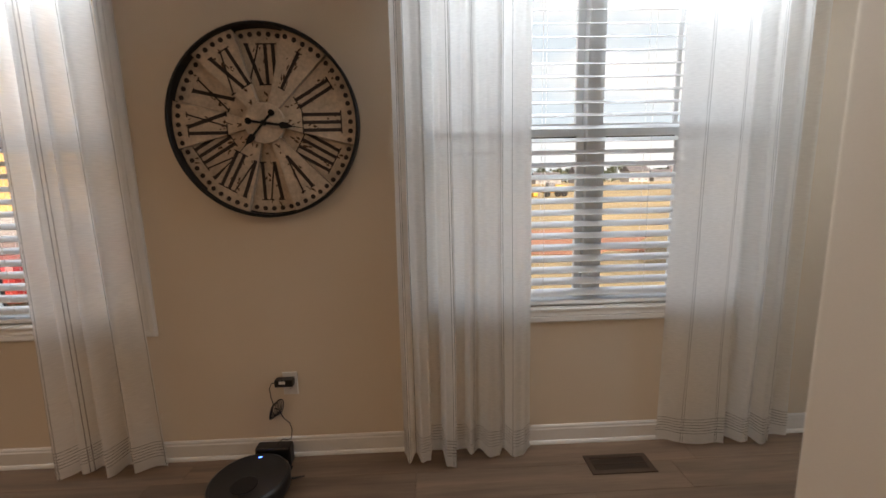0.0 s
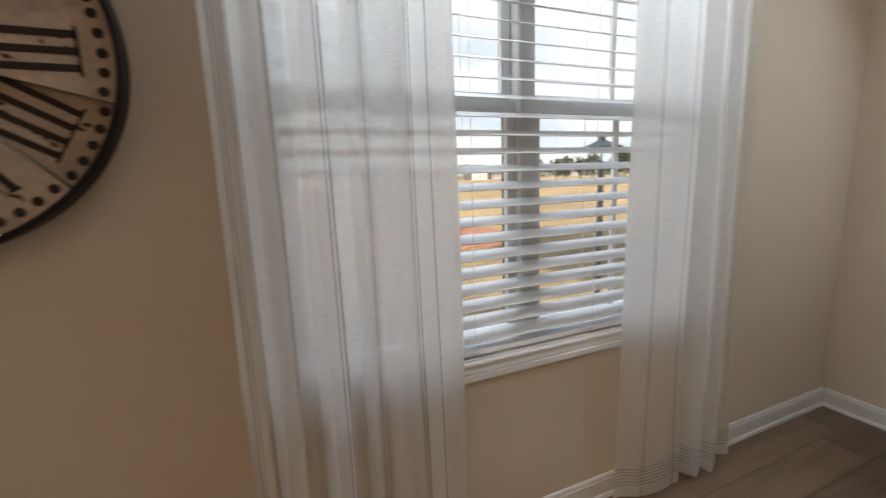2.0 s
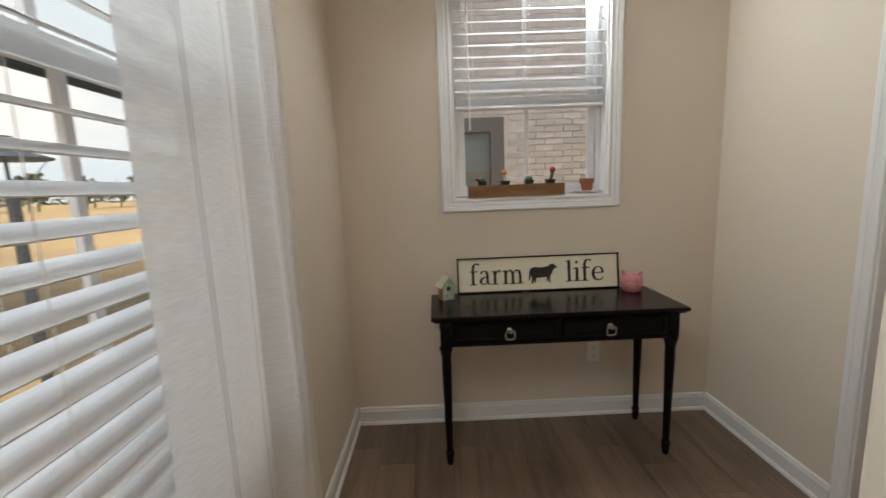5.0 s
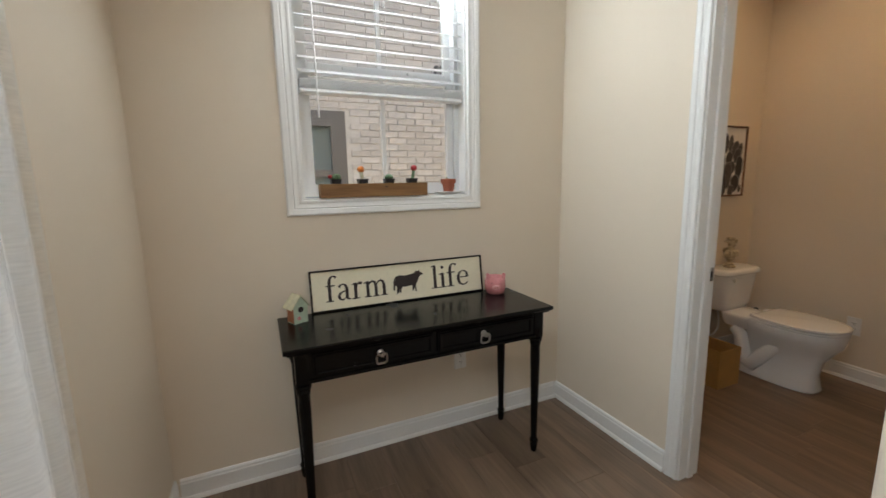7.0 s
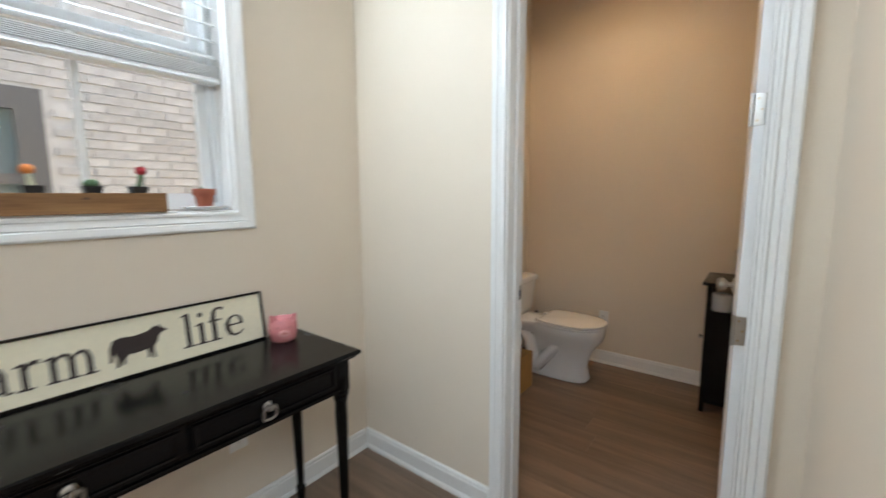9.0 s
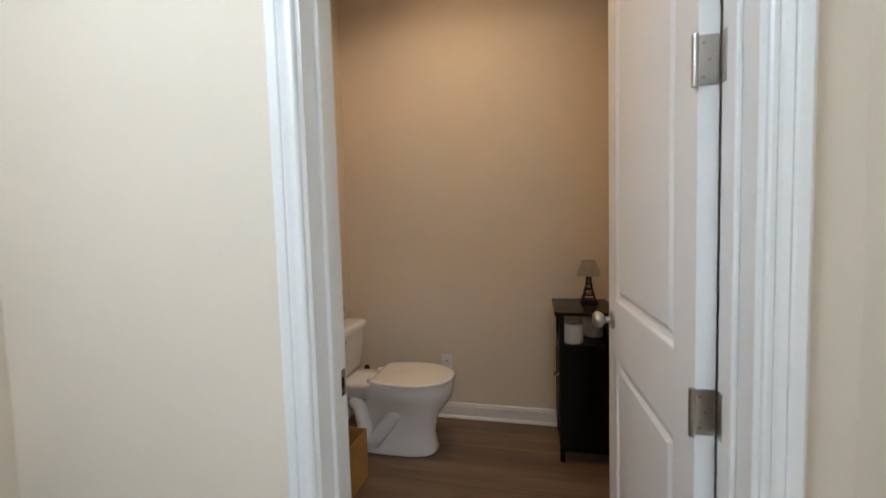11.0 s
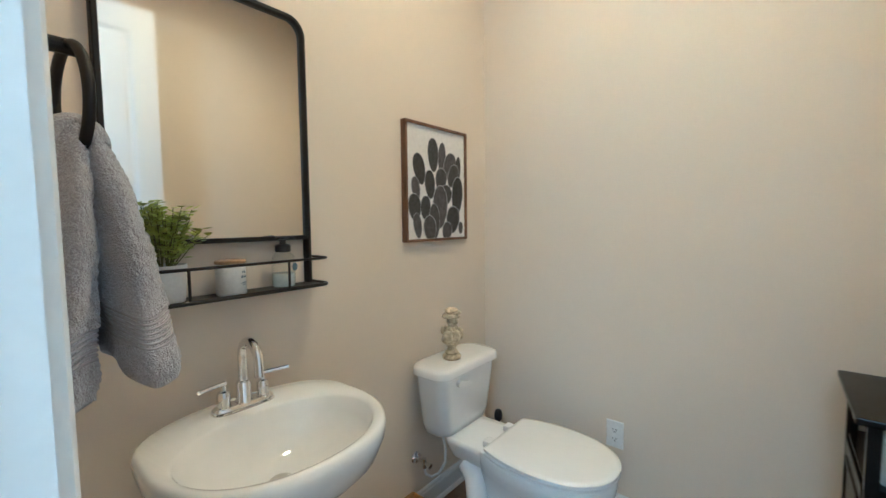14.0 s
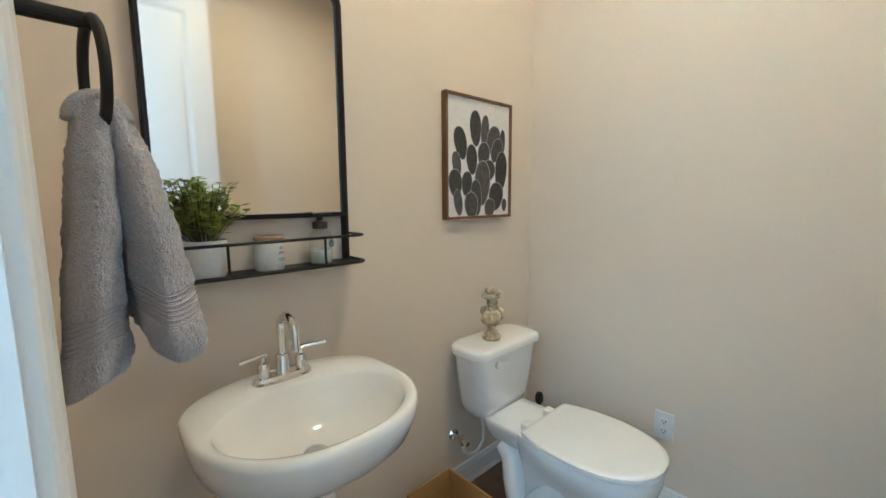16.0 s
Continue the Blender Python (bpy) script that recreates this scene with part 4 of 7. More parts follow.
def farm_sign():
    s = thing("wooden_sign", (3.55, 1.06, 0.76), "cream farm life sign in black frame leaning on the wall", "sign")
    y0, y1, H = 1.498, 0.622, 0.190
    lean = math.atan2(0.026, 0.186)

    def on(u, v, h):
        return Vector((3.549 + math.sin(lean) * v - math.cos(lean) * h, y0 - u, 0.7605 + math.cos(lean) * v + math.sin(lean) * h))

    W = y0 - y1
    part("board", bar(bmesh.new(), 0.006, W - 0.006, 0.006, H - 0.006, -0.010, 0.0, on), M_CREAM, s, "cream painted board")
    for r in ((0, W, 0, 0.0075), (0, W, H - 0.0075, H), (0, 0.0075, 0.0075, H - 0.0075), (W - 0.0075, W, 0.0075, H - 0.0075)):
        part("frame_strip", bar(bmesh.new(), *r, -0.012, 0.006, on), M_BLACKWOOD, s, "black frame strip")
    part("lettering", serif_word("farm", 0.290, 0.077, lambda u, v, h: on(u + 0.066, v + 0.043, h)), M_INK, s, "black serif letters reading farm")
    part("lettering", serif_word("life", 0.212, 0.077, lambda u, v, h: on(u + 0.586, v + 0.043, h)), M_INK, s, "black serif letters reading life")
    cow = [(0.00, 0.060), (0.010, 0.082), (0.030, 0.088), (0.060, 0.084), (0.090, 0.088), (0.105, 0.092), (0.112, 0.101), (0.122, 0.098), (0.130, 0.104), (0.134, 0.095), (0.148, 0.086), (0.150, 0.080), (0.136, 0.079), (0.128, 0.070), (0.120, 0.050), (0.112, 0.042), (0.110, 0.030), (0.113, 0.006), (0.106, 0.004), (0.102, 0.030), (0.098, 0.010), (0.092, 0.010), (0.092, 0.036), (0.060, 0.032), (0.045, 0.034), (0.036, 0.024), (0.034, 0.008), (0.027, 0.006), (0.028, 0.026), (0.020, 0.004), (0.012, 0.002), (0.016, 0.030), (0.010, 0.045), (0.004, 0.020), (-0.003, 0.022), (0.000, 0.045)]
    bm = bmesh.new()
    prism(bm, [(0.388 + u * 1.04, 0.036 + v * 1.06) for u, v in cow], on, 0.0, 0.0012)
    part("cow_shape", bm, M_INK, s, "black painted cow shape")


farm_sign()


def birdhouse():
    b = thing("birdhouse", (3.47, 1.562, 0.76), "small painted mint and orange birdhouse ornament on the table", "ornament")
    turn = Matrix.Translation((3.47, 1.562, 0.7605)) @ Matrix.Rotation(radians(24), 4, 'Z')

    def mk(bm):
        bm.transform(turn)
        return bm

    w, d, h = 0.062, 0.056, 0.075
    bm = bmesh.new()
    prism(bm, [(-w / 2, 0), (w / 2, 0), (w / 2, h), (0, h + 0.040), (-w / 2, h)], lambda u, v, k: Vector((k, u, v)), -d / 2, d / 2)
    part("house_body", mk(bm), M_MINT, b)
    part("side_panel", mk(boxes((-d / 2 + 0.002, d / 2 - 0.002, w / 2, w / 2 + 0.002, 0.004, h - 0.01))), M_RUST, b, "orange brown side panel")
    bm = bmesh.new()
    for sgn in (-1, 1):
        prism(bm, [(0, h + 0.042), (sgn * (w / 2 + 0.014), h - 0.012), (sgn * (w / 2 + 0.015), h - 0.009), (0, h + 0.046)], lambda u, v, k: Vector((k, u, v)), -d / 2 - 0.010, d / 2 + 0.010)
    part("roof", mk(bm), M_PALEYEL, b, "pale yellow painted roof")
    # raised ink disc paints the shade of the entry hole
    bm = bmesh.new()
    lathe(bm, [(0.0001, -0.0012), (0.012, -0.0012), (0.012, 0.001)], (-d / 2, 0.0, h * 0.78), 20, 'X')
    part("entry_hole_disc", mk(bm), M_INK, b, "round dark disc standing for the shaded entry hole")
    bm = bmesh.new()
    for k in range(5):
        a = 2 * math.pi * k / 5
        lathe(bm, [(0.0001, -0.0015), (0.004, -0.0015), (0.004, 0.0005)], (-d / 2, 0.010 + 0.005 * math.cos(a), h * 0.30 + 0.005 * math.sin(a)), 8, 'X')
    part("painted_flower", mk(bm), M_PINK, b, "small pink painted flower")


birdhouse()


def pig_cup():
    p = thing("pig_planter", (3.475, 0.590, 0.76), "small pink ceramic pig-face pot on the table", "pot")
    turn = Matrix.Translation((3.475, 0.590, 0.7605)) @ Matrix.Rotation(radians(-26), 4, 'Z')

    def mk(bm):
        bm.transform(turn)
        return bm

    bm = bmesh.new()
    lathe(bm, [(0.0001, 0.0), (0.040, 0.0), (0.047, 0.006), (0.054, 0.035), (0.053, 0.065), (0.048, 0.086), (0.045, 0.089), (0.042, 0.086), (0.040, 0.030), (0.0001, 0.028)], (0, 0, 0), 36)
    soften(part("pot_body", mk(bm), M_PINK, p), 50)
    for sgn in (-1, 1):
        bm = bmesh.new()
        prism(bm, [(sgn * 0.016, 0.080), (sgn * 0.046, 0.078), (sgn * 0.050, 0.104), (sgn * 0.044, 0.112), (sgn * 0.034, 0.108)], lambda u, v, k: Vector((k, u, v)), -0.034, -0.026)
        part("ear", mk(bm), M_PINK, p)
        bm = bmesh.new()
        lathe(bm, [(0.0001, -0.006), (0.006, -0.004), (0.0075, 0.002)], (-0.044, sgn * 0.017, 0.062), 14, 'X')
        part("eye", mk(bm), M_INK, p, "dark painted eye")
    bm = bmesh.new()
    lathe(bm, [(0.0001, -0.014), (0.014, -0.013), (0.017, -0.008), (0.018, 0.004)], (-0.044, 0, 0.040), 20, 'X', (1.2, 0.85))
    snout = part("snout", mk(bm), M_PINKLIGHT, p)
    for sgn in (-1, 1):
        bm = bmesh.new()
        lathe(bm, [(0.0001, -0.0155), (0.0032, -0.015), (0.0032, -0.010)], (-0.044, sgn * 0.0065, 0.041), 10, 'X', (0.7, 1.4))
        part("nostril", mk(bm), M_RED, snout)


pig_cup()


# ---------------------------------------------------------------- things on the window sill
def cactus(bm_parts, parent_name, y, kind):
    z0, x = 1.331, 3.620
    c = thing("cactus_pot", (x, y, z0), {"orange": "small grafted cactus with orange top in black pot", "red": "small grafted cactus with red top in black pot", "mound": "small round green cactus in black pot", "low": "small low cactus with red bud in black pot"}[kind], "cactus", "cacti in the wooden planter")
    bm = bmesh.new()
    rings = []
    for s, z in ((0.016, -0.020), (0.0225, 0.020), (0.0240, 0.020), (0.0240, 0.024), (0.0215, 0.024), (0.0200, 0.014)):
        rings.append([bm.verts.new((x + a * s, y + b * s, z0 + z)) for a, b in ((-1, -1), (1, -1), (1, 1), (-1, 1))])
    loft(bm, rings)
    part("pot", bm, M_BLACKPLASTIC, c, "black plastic pot")
    part("soil", boxes((x - 0.019, x + 0.019, y - 0.019, y + 0.019, z0 + 0.012, z0 + 0.019)), M_SOIL, c)

    def ball(cx, cy, cz, r, m, name, squash=1.0, ribs=9):
        bm = bmesh.new()
        seg = ribs * 4
        rings = []
        for i in range(9):
            t = math.pi * (0.02 + 0.96 * i / 8)
            rings.append([bm.verts.new((cx + r * math.sin(t) * (1 + 0.12 * math.cos(ribs * 2 * math.pi * k / seg)) * math.cos(2 * math.pi * k / seg), cy + r * math.sin(t) * (1 + 0.12 * math.cos(ribs * 2 * math.pi * k / seg)) * math.sin(2 * math.pi * k / seg), cz - r * squash * math.cos(t))) for k in range(seg)])
        loft(bm, rings)
        part(name, bm, m, c, smooth=True)

    if kind == "mound":
        ball(x, y, z0 + 0.030, 0.019, M_CACTUS, "cactus_body", 0.8)
    elif kind == "low":
        ball(x, y - 0.003, z0 + 0.032, 0.020, M_CACTUS, "cactus_body", 0.9)
        ball(x, y + 0.024, z0 + 0.036, 0.009, M_RED, "red_bud")
        ball(x + 0.008, y - 0.016, z0 + 0.028, 0.010, M_PALESTEM, "cactus_pup")
    else:
        tip = y + (0.006 if kind == "orange" else -0.012)
        top = z0 + (0.062 if kind == "orange" else 0.068)
        tube_bm = bmesh.new()
        tube(tube_bm, [(x, y, z0 + 0.012), (x, y + (tip - y) * 0.5, z0 + 0.035), (x, tip, top)], [0.009, 0.0085, 0.008], 8)
        part("cactus_stem", tube_bm, M_PALESTEM if kind == "orange" else M_CACTUS, c)
        ball(x, tip, top + 0.006, 0.0145, M_ORANGE if kind == "orange" else M_RED, "grafted_top")


def planter():
    p = thing("wooden_planter", (3.62, 1.16, 1.272), "narrow cedar planter box on the window sill", "planter")
    x0, x1, y0, y1, z0, z1 = 3.583, 3.657, 0.910, 1.420, 1.2725, 1.334
    part("front_board", boxes((x0, x0 + 0.010, y0, y1, z0, z1), bev=0.0015), M_CEDAR, p)
    part("back_board", boxes((x1 - 0.010, x1, y0, y1, z0, z1), bev=0.0015), M_CEDAR, p)
    for y in (y0, y1 - 0.010):
        part("end_board", boxes((x0 + 0.010, x1 - 0.010, y, y + 0.010, z0, z1 - 0.001)), M_CEDAR, p)
    part("bottom_board", boxes((x0 + 0.010, x1 - 0.010, y0 + 0.010, y1 - 0.010, z0, z0 + 0.038)), M_CEDAR, p)
    bm = bmesh.new()
    lathe(bm, [(0.0001, -0.0008), (0.0055, -0.0008), (0.0055, 0.001)], (x0, 1.118, 1.318), 12, 'X', (1.5, 0.8))
    part("knot", bm, M_FLECK, p, "dark wood knot")


planter()
for yy, kk in ((1.346, "low"), (1.222, "orange"), (1.094, "mound"), (0.978, "red")):
    cactus(None, None, yy, kk)

pt = thing("terracotta_pot", (3.625, 0.778, 1.28), "small terracotta pot on a white saucer", "pot")
bm = bmesh.new()
lathe(bm, [(0.0001, 0.0), (0.024, 0.0), (0.0315, 0.046), (0.0365, 0.046), (0.038, 0.050), (0.0385, 0.068), (0.036, 0.069), (0.033, 0.066), (0.031, 0.055), (0.0001, 0.054)], (3.625, 0.778, 1.281), 32)
soften(part("pot_body", bm, M_TERRA, pt))
bm = bmesh.new()
lathe(bm, [(0.030, 0.0545), (0.0001, 0.058)], (3.625, 0.778, 1.281), 20)
part("soil", bm, M_SOIL, pt)
bm = bmesh.new()
for a in (40, 170, 290):
    tube(bm, [(3.625, 0.778, 1.336), (3.625 + 0.004 * math.cos(a), 0.778 + 0.006 * math.sin(a), 1.350), (3.625 + 0.010 * math.cos(a), 0.782 + 0.012 * math.sin(a), 1.358)], [0.002, 0.003, 0.001], 6)
part("sprout", bm, M_CACTUS, pt)
sc = thing("saucer", (3.628, 0.775, 1.272), "white ceramic saucer under the terracotta pot", "saucer")
bm = bmesh.new()
lathe(bm, [(0.0001, 0.0), (0.040, 0.0), (0.058, 0.004), (0.078, 0.012), (0.080, 0.0135), (0.078, 0.0145), (0.056, 0.008), (0.0001, 0.0085)], (3.628, 0.775, 1.2725), 40, 'Z', (0.55, 1.0))
soften(part("dish", bm, M_PORCELAIN, sc))


# ---------------------------------------------------------------- bathroom doorway and door
M_ART = surface("art_paper", (0.72, 0.70, 0.67), 0.8, var=0.03)
M_ARTINK = surface("art_charcoal", (0.060, 0.055, 0.055), 0.8, var=0.35, scale=60, grain=300, gvar=0.5, objvar=0.4)
M_ARTRIM = surface("art_grey_edge", (0.34, 0.33, 0.325), 0.8, var=0.2, scale=80, grain=200, gvar=0.25)
M_WALNUT = wood("walnut_frame", (0.075, 0.030, 0.012), (0.20, 0.095, 0.045), 0.5, 'Z', 12, 6, 0.05, 0.15)
M_TOWEL = surface("grey_terry", (0.40, 0.37, 0.38), 0.95, var=0.10, scale=10, grain=420, gvar=0.30, bump=0.9, bdist=0.006, sheen=0.6)
M_TOWELBAND = surface("grey_towel_band", (0.41, 0.38, 0.39), 0.9, var=0.05, scale=10, grain=300, gvar=0.08, bump=0.2)
M_LEAF = surface("leaf_green", (0.42, 0.48, 0.08), 0.5, var=0.4, scale=25, grain=60, gvar=0.2, bump=0.1, objvar=0.2)
M_STEM = surface("stem_green", (0.10, 0.11, 0.04), 0.7)
M_WHITEPOT = surface("white_pot", (0.72, 0.71, 0.69), 0.6, var=0.03, grain=120, bump=0.08)
M_LIDWOOD = wood("lid_wood", (0.33, 0.20, 0.10), (0.50, 0.33, 0.19), 0.6, 'Y', 10, 8, 0.05, 0.1)
M_FROST = glass_mat("clear_bottle_plastic", (0.93, 0.95, 0.95), 0.12)
M_SOAP = surface("pale_soap", (0.62, 0.67, 0.66), 0.25, var=0.02, bump=0.0)
M_LABEL = surface("label_slate", (0.10, 0.16, 0.22), 0.6)
M_STONE = surface("weathered_plaster", (0.48, 0.40, 0.27), 0.85, var=0.45, scale=45, grain=140, gvar=0.2, bump=0.5, bdist=0.003)
M_BASKET = surface("tan_fibreboard", (0.40, 0.22, 0.065), 0.75, var=0.10, scale=9, grain=140, gvar=0.10, bump=0.15)
M_PAPER = surface("tissue_paper", (0.80, 0.79, 0.77), 0.95, var=0.03, grain=200, bump=0.2)
M_SHADE = surface("grey_pleated_shade", (0.38, 0.35, 0.31), 0.85, var=0.08, scale=20, grain=120, gvar=0.08)
M_MIRROR = surface("mirror_silver", (0.88, 0.89, 0.88), 0.015, metal=1.0, var=0.0, gvar=0.0, bump=0.0)
M_BRASSY = surface("aged_brass", (0.40, 0.30, 0.18), 0.35, metal=1.0)


def doorway():
    d = thing("door_frame", (2.39, 0.01, 0), "white painted door frame with fluted casing", "door frame", kind="structure")
    u0, u1, v0, v1 = DOOR
    part("casing_front", moulding(bmesh.new(), (u0 + 0.003, u1 - 0.003, 0.0, v1 - 0.003), [(d * 0.84, h) for d, h in CASING], lambda u, v, h: Vector((u, 0.07 + h, v)), bottom=False), M_TRIM, d)
    part("casing_back", moulding(bmesh.new(), (u0 + 0.003, u1 - 0.003, 0.0, v1 - 0.003), [(d * 0.84, h) for d, h in CASING], lambda u, v, h: Vector((u, -0.05 - h, v)), bottom=False), M_TRIM, d)
    t = 0.012
    bm = boxes((u0, u0 + t, -0.052, 0.072, 0, v1), (u1 - t, u1, -0.052, 0.072, 0, v1), (u0 + t, u1 - t, -0.052, 0.072, v1 - t, v1))
    part("jamb", bm, M_TRIM, d)
    bm = bmesh.new()
    for r in ((u0 + t, u0 + t + 0.010, 0.0), (u1 - t - 0.010, u1 - t, 0.0)):
        box(bm, r[0], r[1], -0.012, 0.024, 0, v1 - t, bev=0.003)
    box(bm, u0 + t + 0.010, u1 - t - 0.010, -0.012, 0.024, v1 - t - 0.010, v1 - t, bev=0.003)
    part("door_stop", bm, M_TRIM, d)
    bm = boxes((u1 - t - 0.0015, u1 - t + 0.001, -0.046, -0.018, 0.900, 0.958), bev=0.0005)
    st = part("strike_plate", bm, M_NICKEL, d, "satin nickel strike plate")
    # black plate on the strike paints the shade of the latch hole
    part("latch_hole_shade", boxes((u1 - t - 0.002, u1 - t - 0.001, -0.038, -0.026, 0.915, 0.942)), M_HOLESHADE, st)


doorway()


def door_leaf():
    hinge = Vector((2.024, -0.058, 0.008))
    m = Matrix.Translation(hinge) @ Matrix.Rotation(radians(-87.5), 4, 'Z')
    L, T, H = 0.735, 0.035, 2.420
    d = thing("door_1", hinge, "white moulded two-panel door standing open into the bathroom", "door", kind="structure")

    def on(u, v, h):
        """u from the hinge, v up, h out of the face that looks into the bathroom."""
        return m @ Vector((u, h + T, v))

    panels = ((0.105, L - 0.105, 0.215, 0.800), (0.105, L - 0.105, 0.982, H - 0.125))
    bm = bmesh.new()
    for r in ((0, 0.105, 0, H), (L - 0.105, L, 0, H), (0.105, L - 0.105, 0, 0.215), (0.105, L - 0.105, 0.800, 0.982), (0.105, L - 0.105, H - 0.125, H)):
        bar(bm, *r, -T, 0.0, on)
    bmesh.ops.remove_doubles(bm, verts=bm.verts, dist=0.0002)
    part("leaf", bm, M_DOOR, d)
    for p in panels:
        for side in (0, 1):
            bm = bmesh.new()
            prof = [(0.0, 0.0), (-0.006, -0.001), (-0.014, -0.008), (-0.022, -0.010), (-0.030, -0.010), (-0.042, -0.004), (-0.046, -0.003)]

            def face(u, v, h, side=side):
                return on(u, v, h if side == 0 else -T - h)

            moulding(bm, p, prof, face)
            q = (p[0] + 0.046, p[1] - 0.046, p[2] + 0.046, p[3] - 0.046)
            bm.faces.new([bm.verts.new(face(a, b, -0.003)) for a, b in ((q[0], q[2]), (q[1], q[2]), (q[1], q[3]), (q[0], q[3]))])
            bmesh.ops.remove_doubles(bm, verts=bm.verts, dist=0.0002)
            part("panel", bm, M_DOOR, d)
    for s in (1, -1):
        base = 0.0 if s == 1 else -T
        bm = bmesh.new()
        prof = [(0.0001, 0.000), (0.032, 0.000), (0.032, 0.005), (0.026, 0.009), (0.012, 0.011), (0.011, 0.026), (0.017, 0.031), (0.0265, 0.040), (0.0285, 0.050), (0.0265, 0.060), (0.018, 0.067), (0.0001, 0.069)]
        rings = [[bm.verts.new(on(L - 0.062 + r * math.cos(2 * math.pi * i / 28), 0.915 + r * math.sin(2 * math.pi * i / 28), base + s * h)) for i in range(28)] for r, h in prof]
        loft(bm, rings)
        soften(part("door_knob", bm, M_NICKEL, d, "satin nickel door knob"), 40)
    bm = bmesh.new()
    bar(bm, L - 0.0005, L + 0.001, 0.885, 0.945, -T + 0.005, -0.005, on)
    part("latch_plate", bm, M_NICKEL, d)
    for z in (0.255, 0.900, 1.545, 2.190):
        bm = bmesh.new()
        prism(bm, [(0.0, z - 0.044), (-0.0015, z - 0.044), (-0.0015, z + 0.044), (0.0, z + 0.044)], on, -T + 0.002, 0.003)
        tube(bm, [on(-0.002, z - 0.046, 0.006), on(-0.002, z + 0.046, 0.006)], 0.0058, 10)
        h = part("hinge", bm, M_NICKEL, d, "satin nickel hinge")
        bm = bmesh.new()
        for dz in (-0.03, 0.0, 0.03):
            tube(bm, [on(-0.001, z + dz, -0.014 + (0.006 if dz else -0.004)), on(-0.0022, z + dz, -0.014 + (0.006 if dz else -0.004))], 0.0035, 8)
        part("hinge_screws", bm, M_BRASSY, h)
        bm = boxes((2.0215, 2.0235, -0.050, -0.018, z - 0.036, z + 0.052))
        part("jamb_leaf", bm, M_NICKEL, h)


door_leaf()


# ---------------------------------------------------------------- toilet
def ellipse_ring(bm, cx, cy, z, back, front, half, n=40, power=2.2):
    """An egg outline: reaches back (+x) and front (-x) of cx by those lengths."""
    ring = []
    for i in range(n):
        a = 2 * math.pi * i / n
        ca, sa = math.cos(a), math.sin(a)
        ex = math.copysign(abs(ca) ** (2 / power), ca)
        ey = math.copysign(abs(sa) ** (2 / power), sa)
        ring.append(bm.verts.new((cx + (back if ex > 0 else front) * ex, cy + half * ey, z)))
    return ring


def rounded_rect(bm, x0, x1, y0, y1, z, r, n=5):
    ring = []
    for cx, cy, a0 in ((x1 - r, y1 - r, 0), (x0 + r, y1 - r, 90), (x0 + r, y0 + r, 180), (x1 - r, y0 + r, 270)):
        for i in range(n + 1):
            a = radians(a0 + 90 * i / n)
            ring.append(bm.verts.new((cx + r * math.cos(a), cy + r * math.sin(a), z)))
    return ring


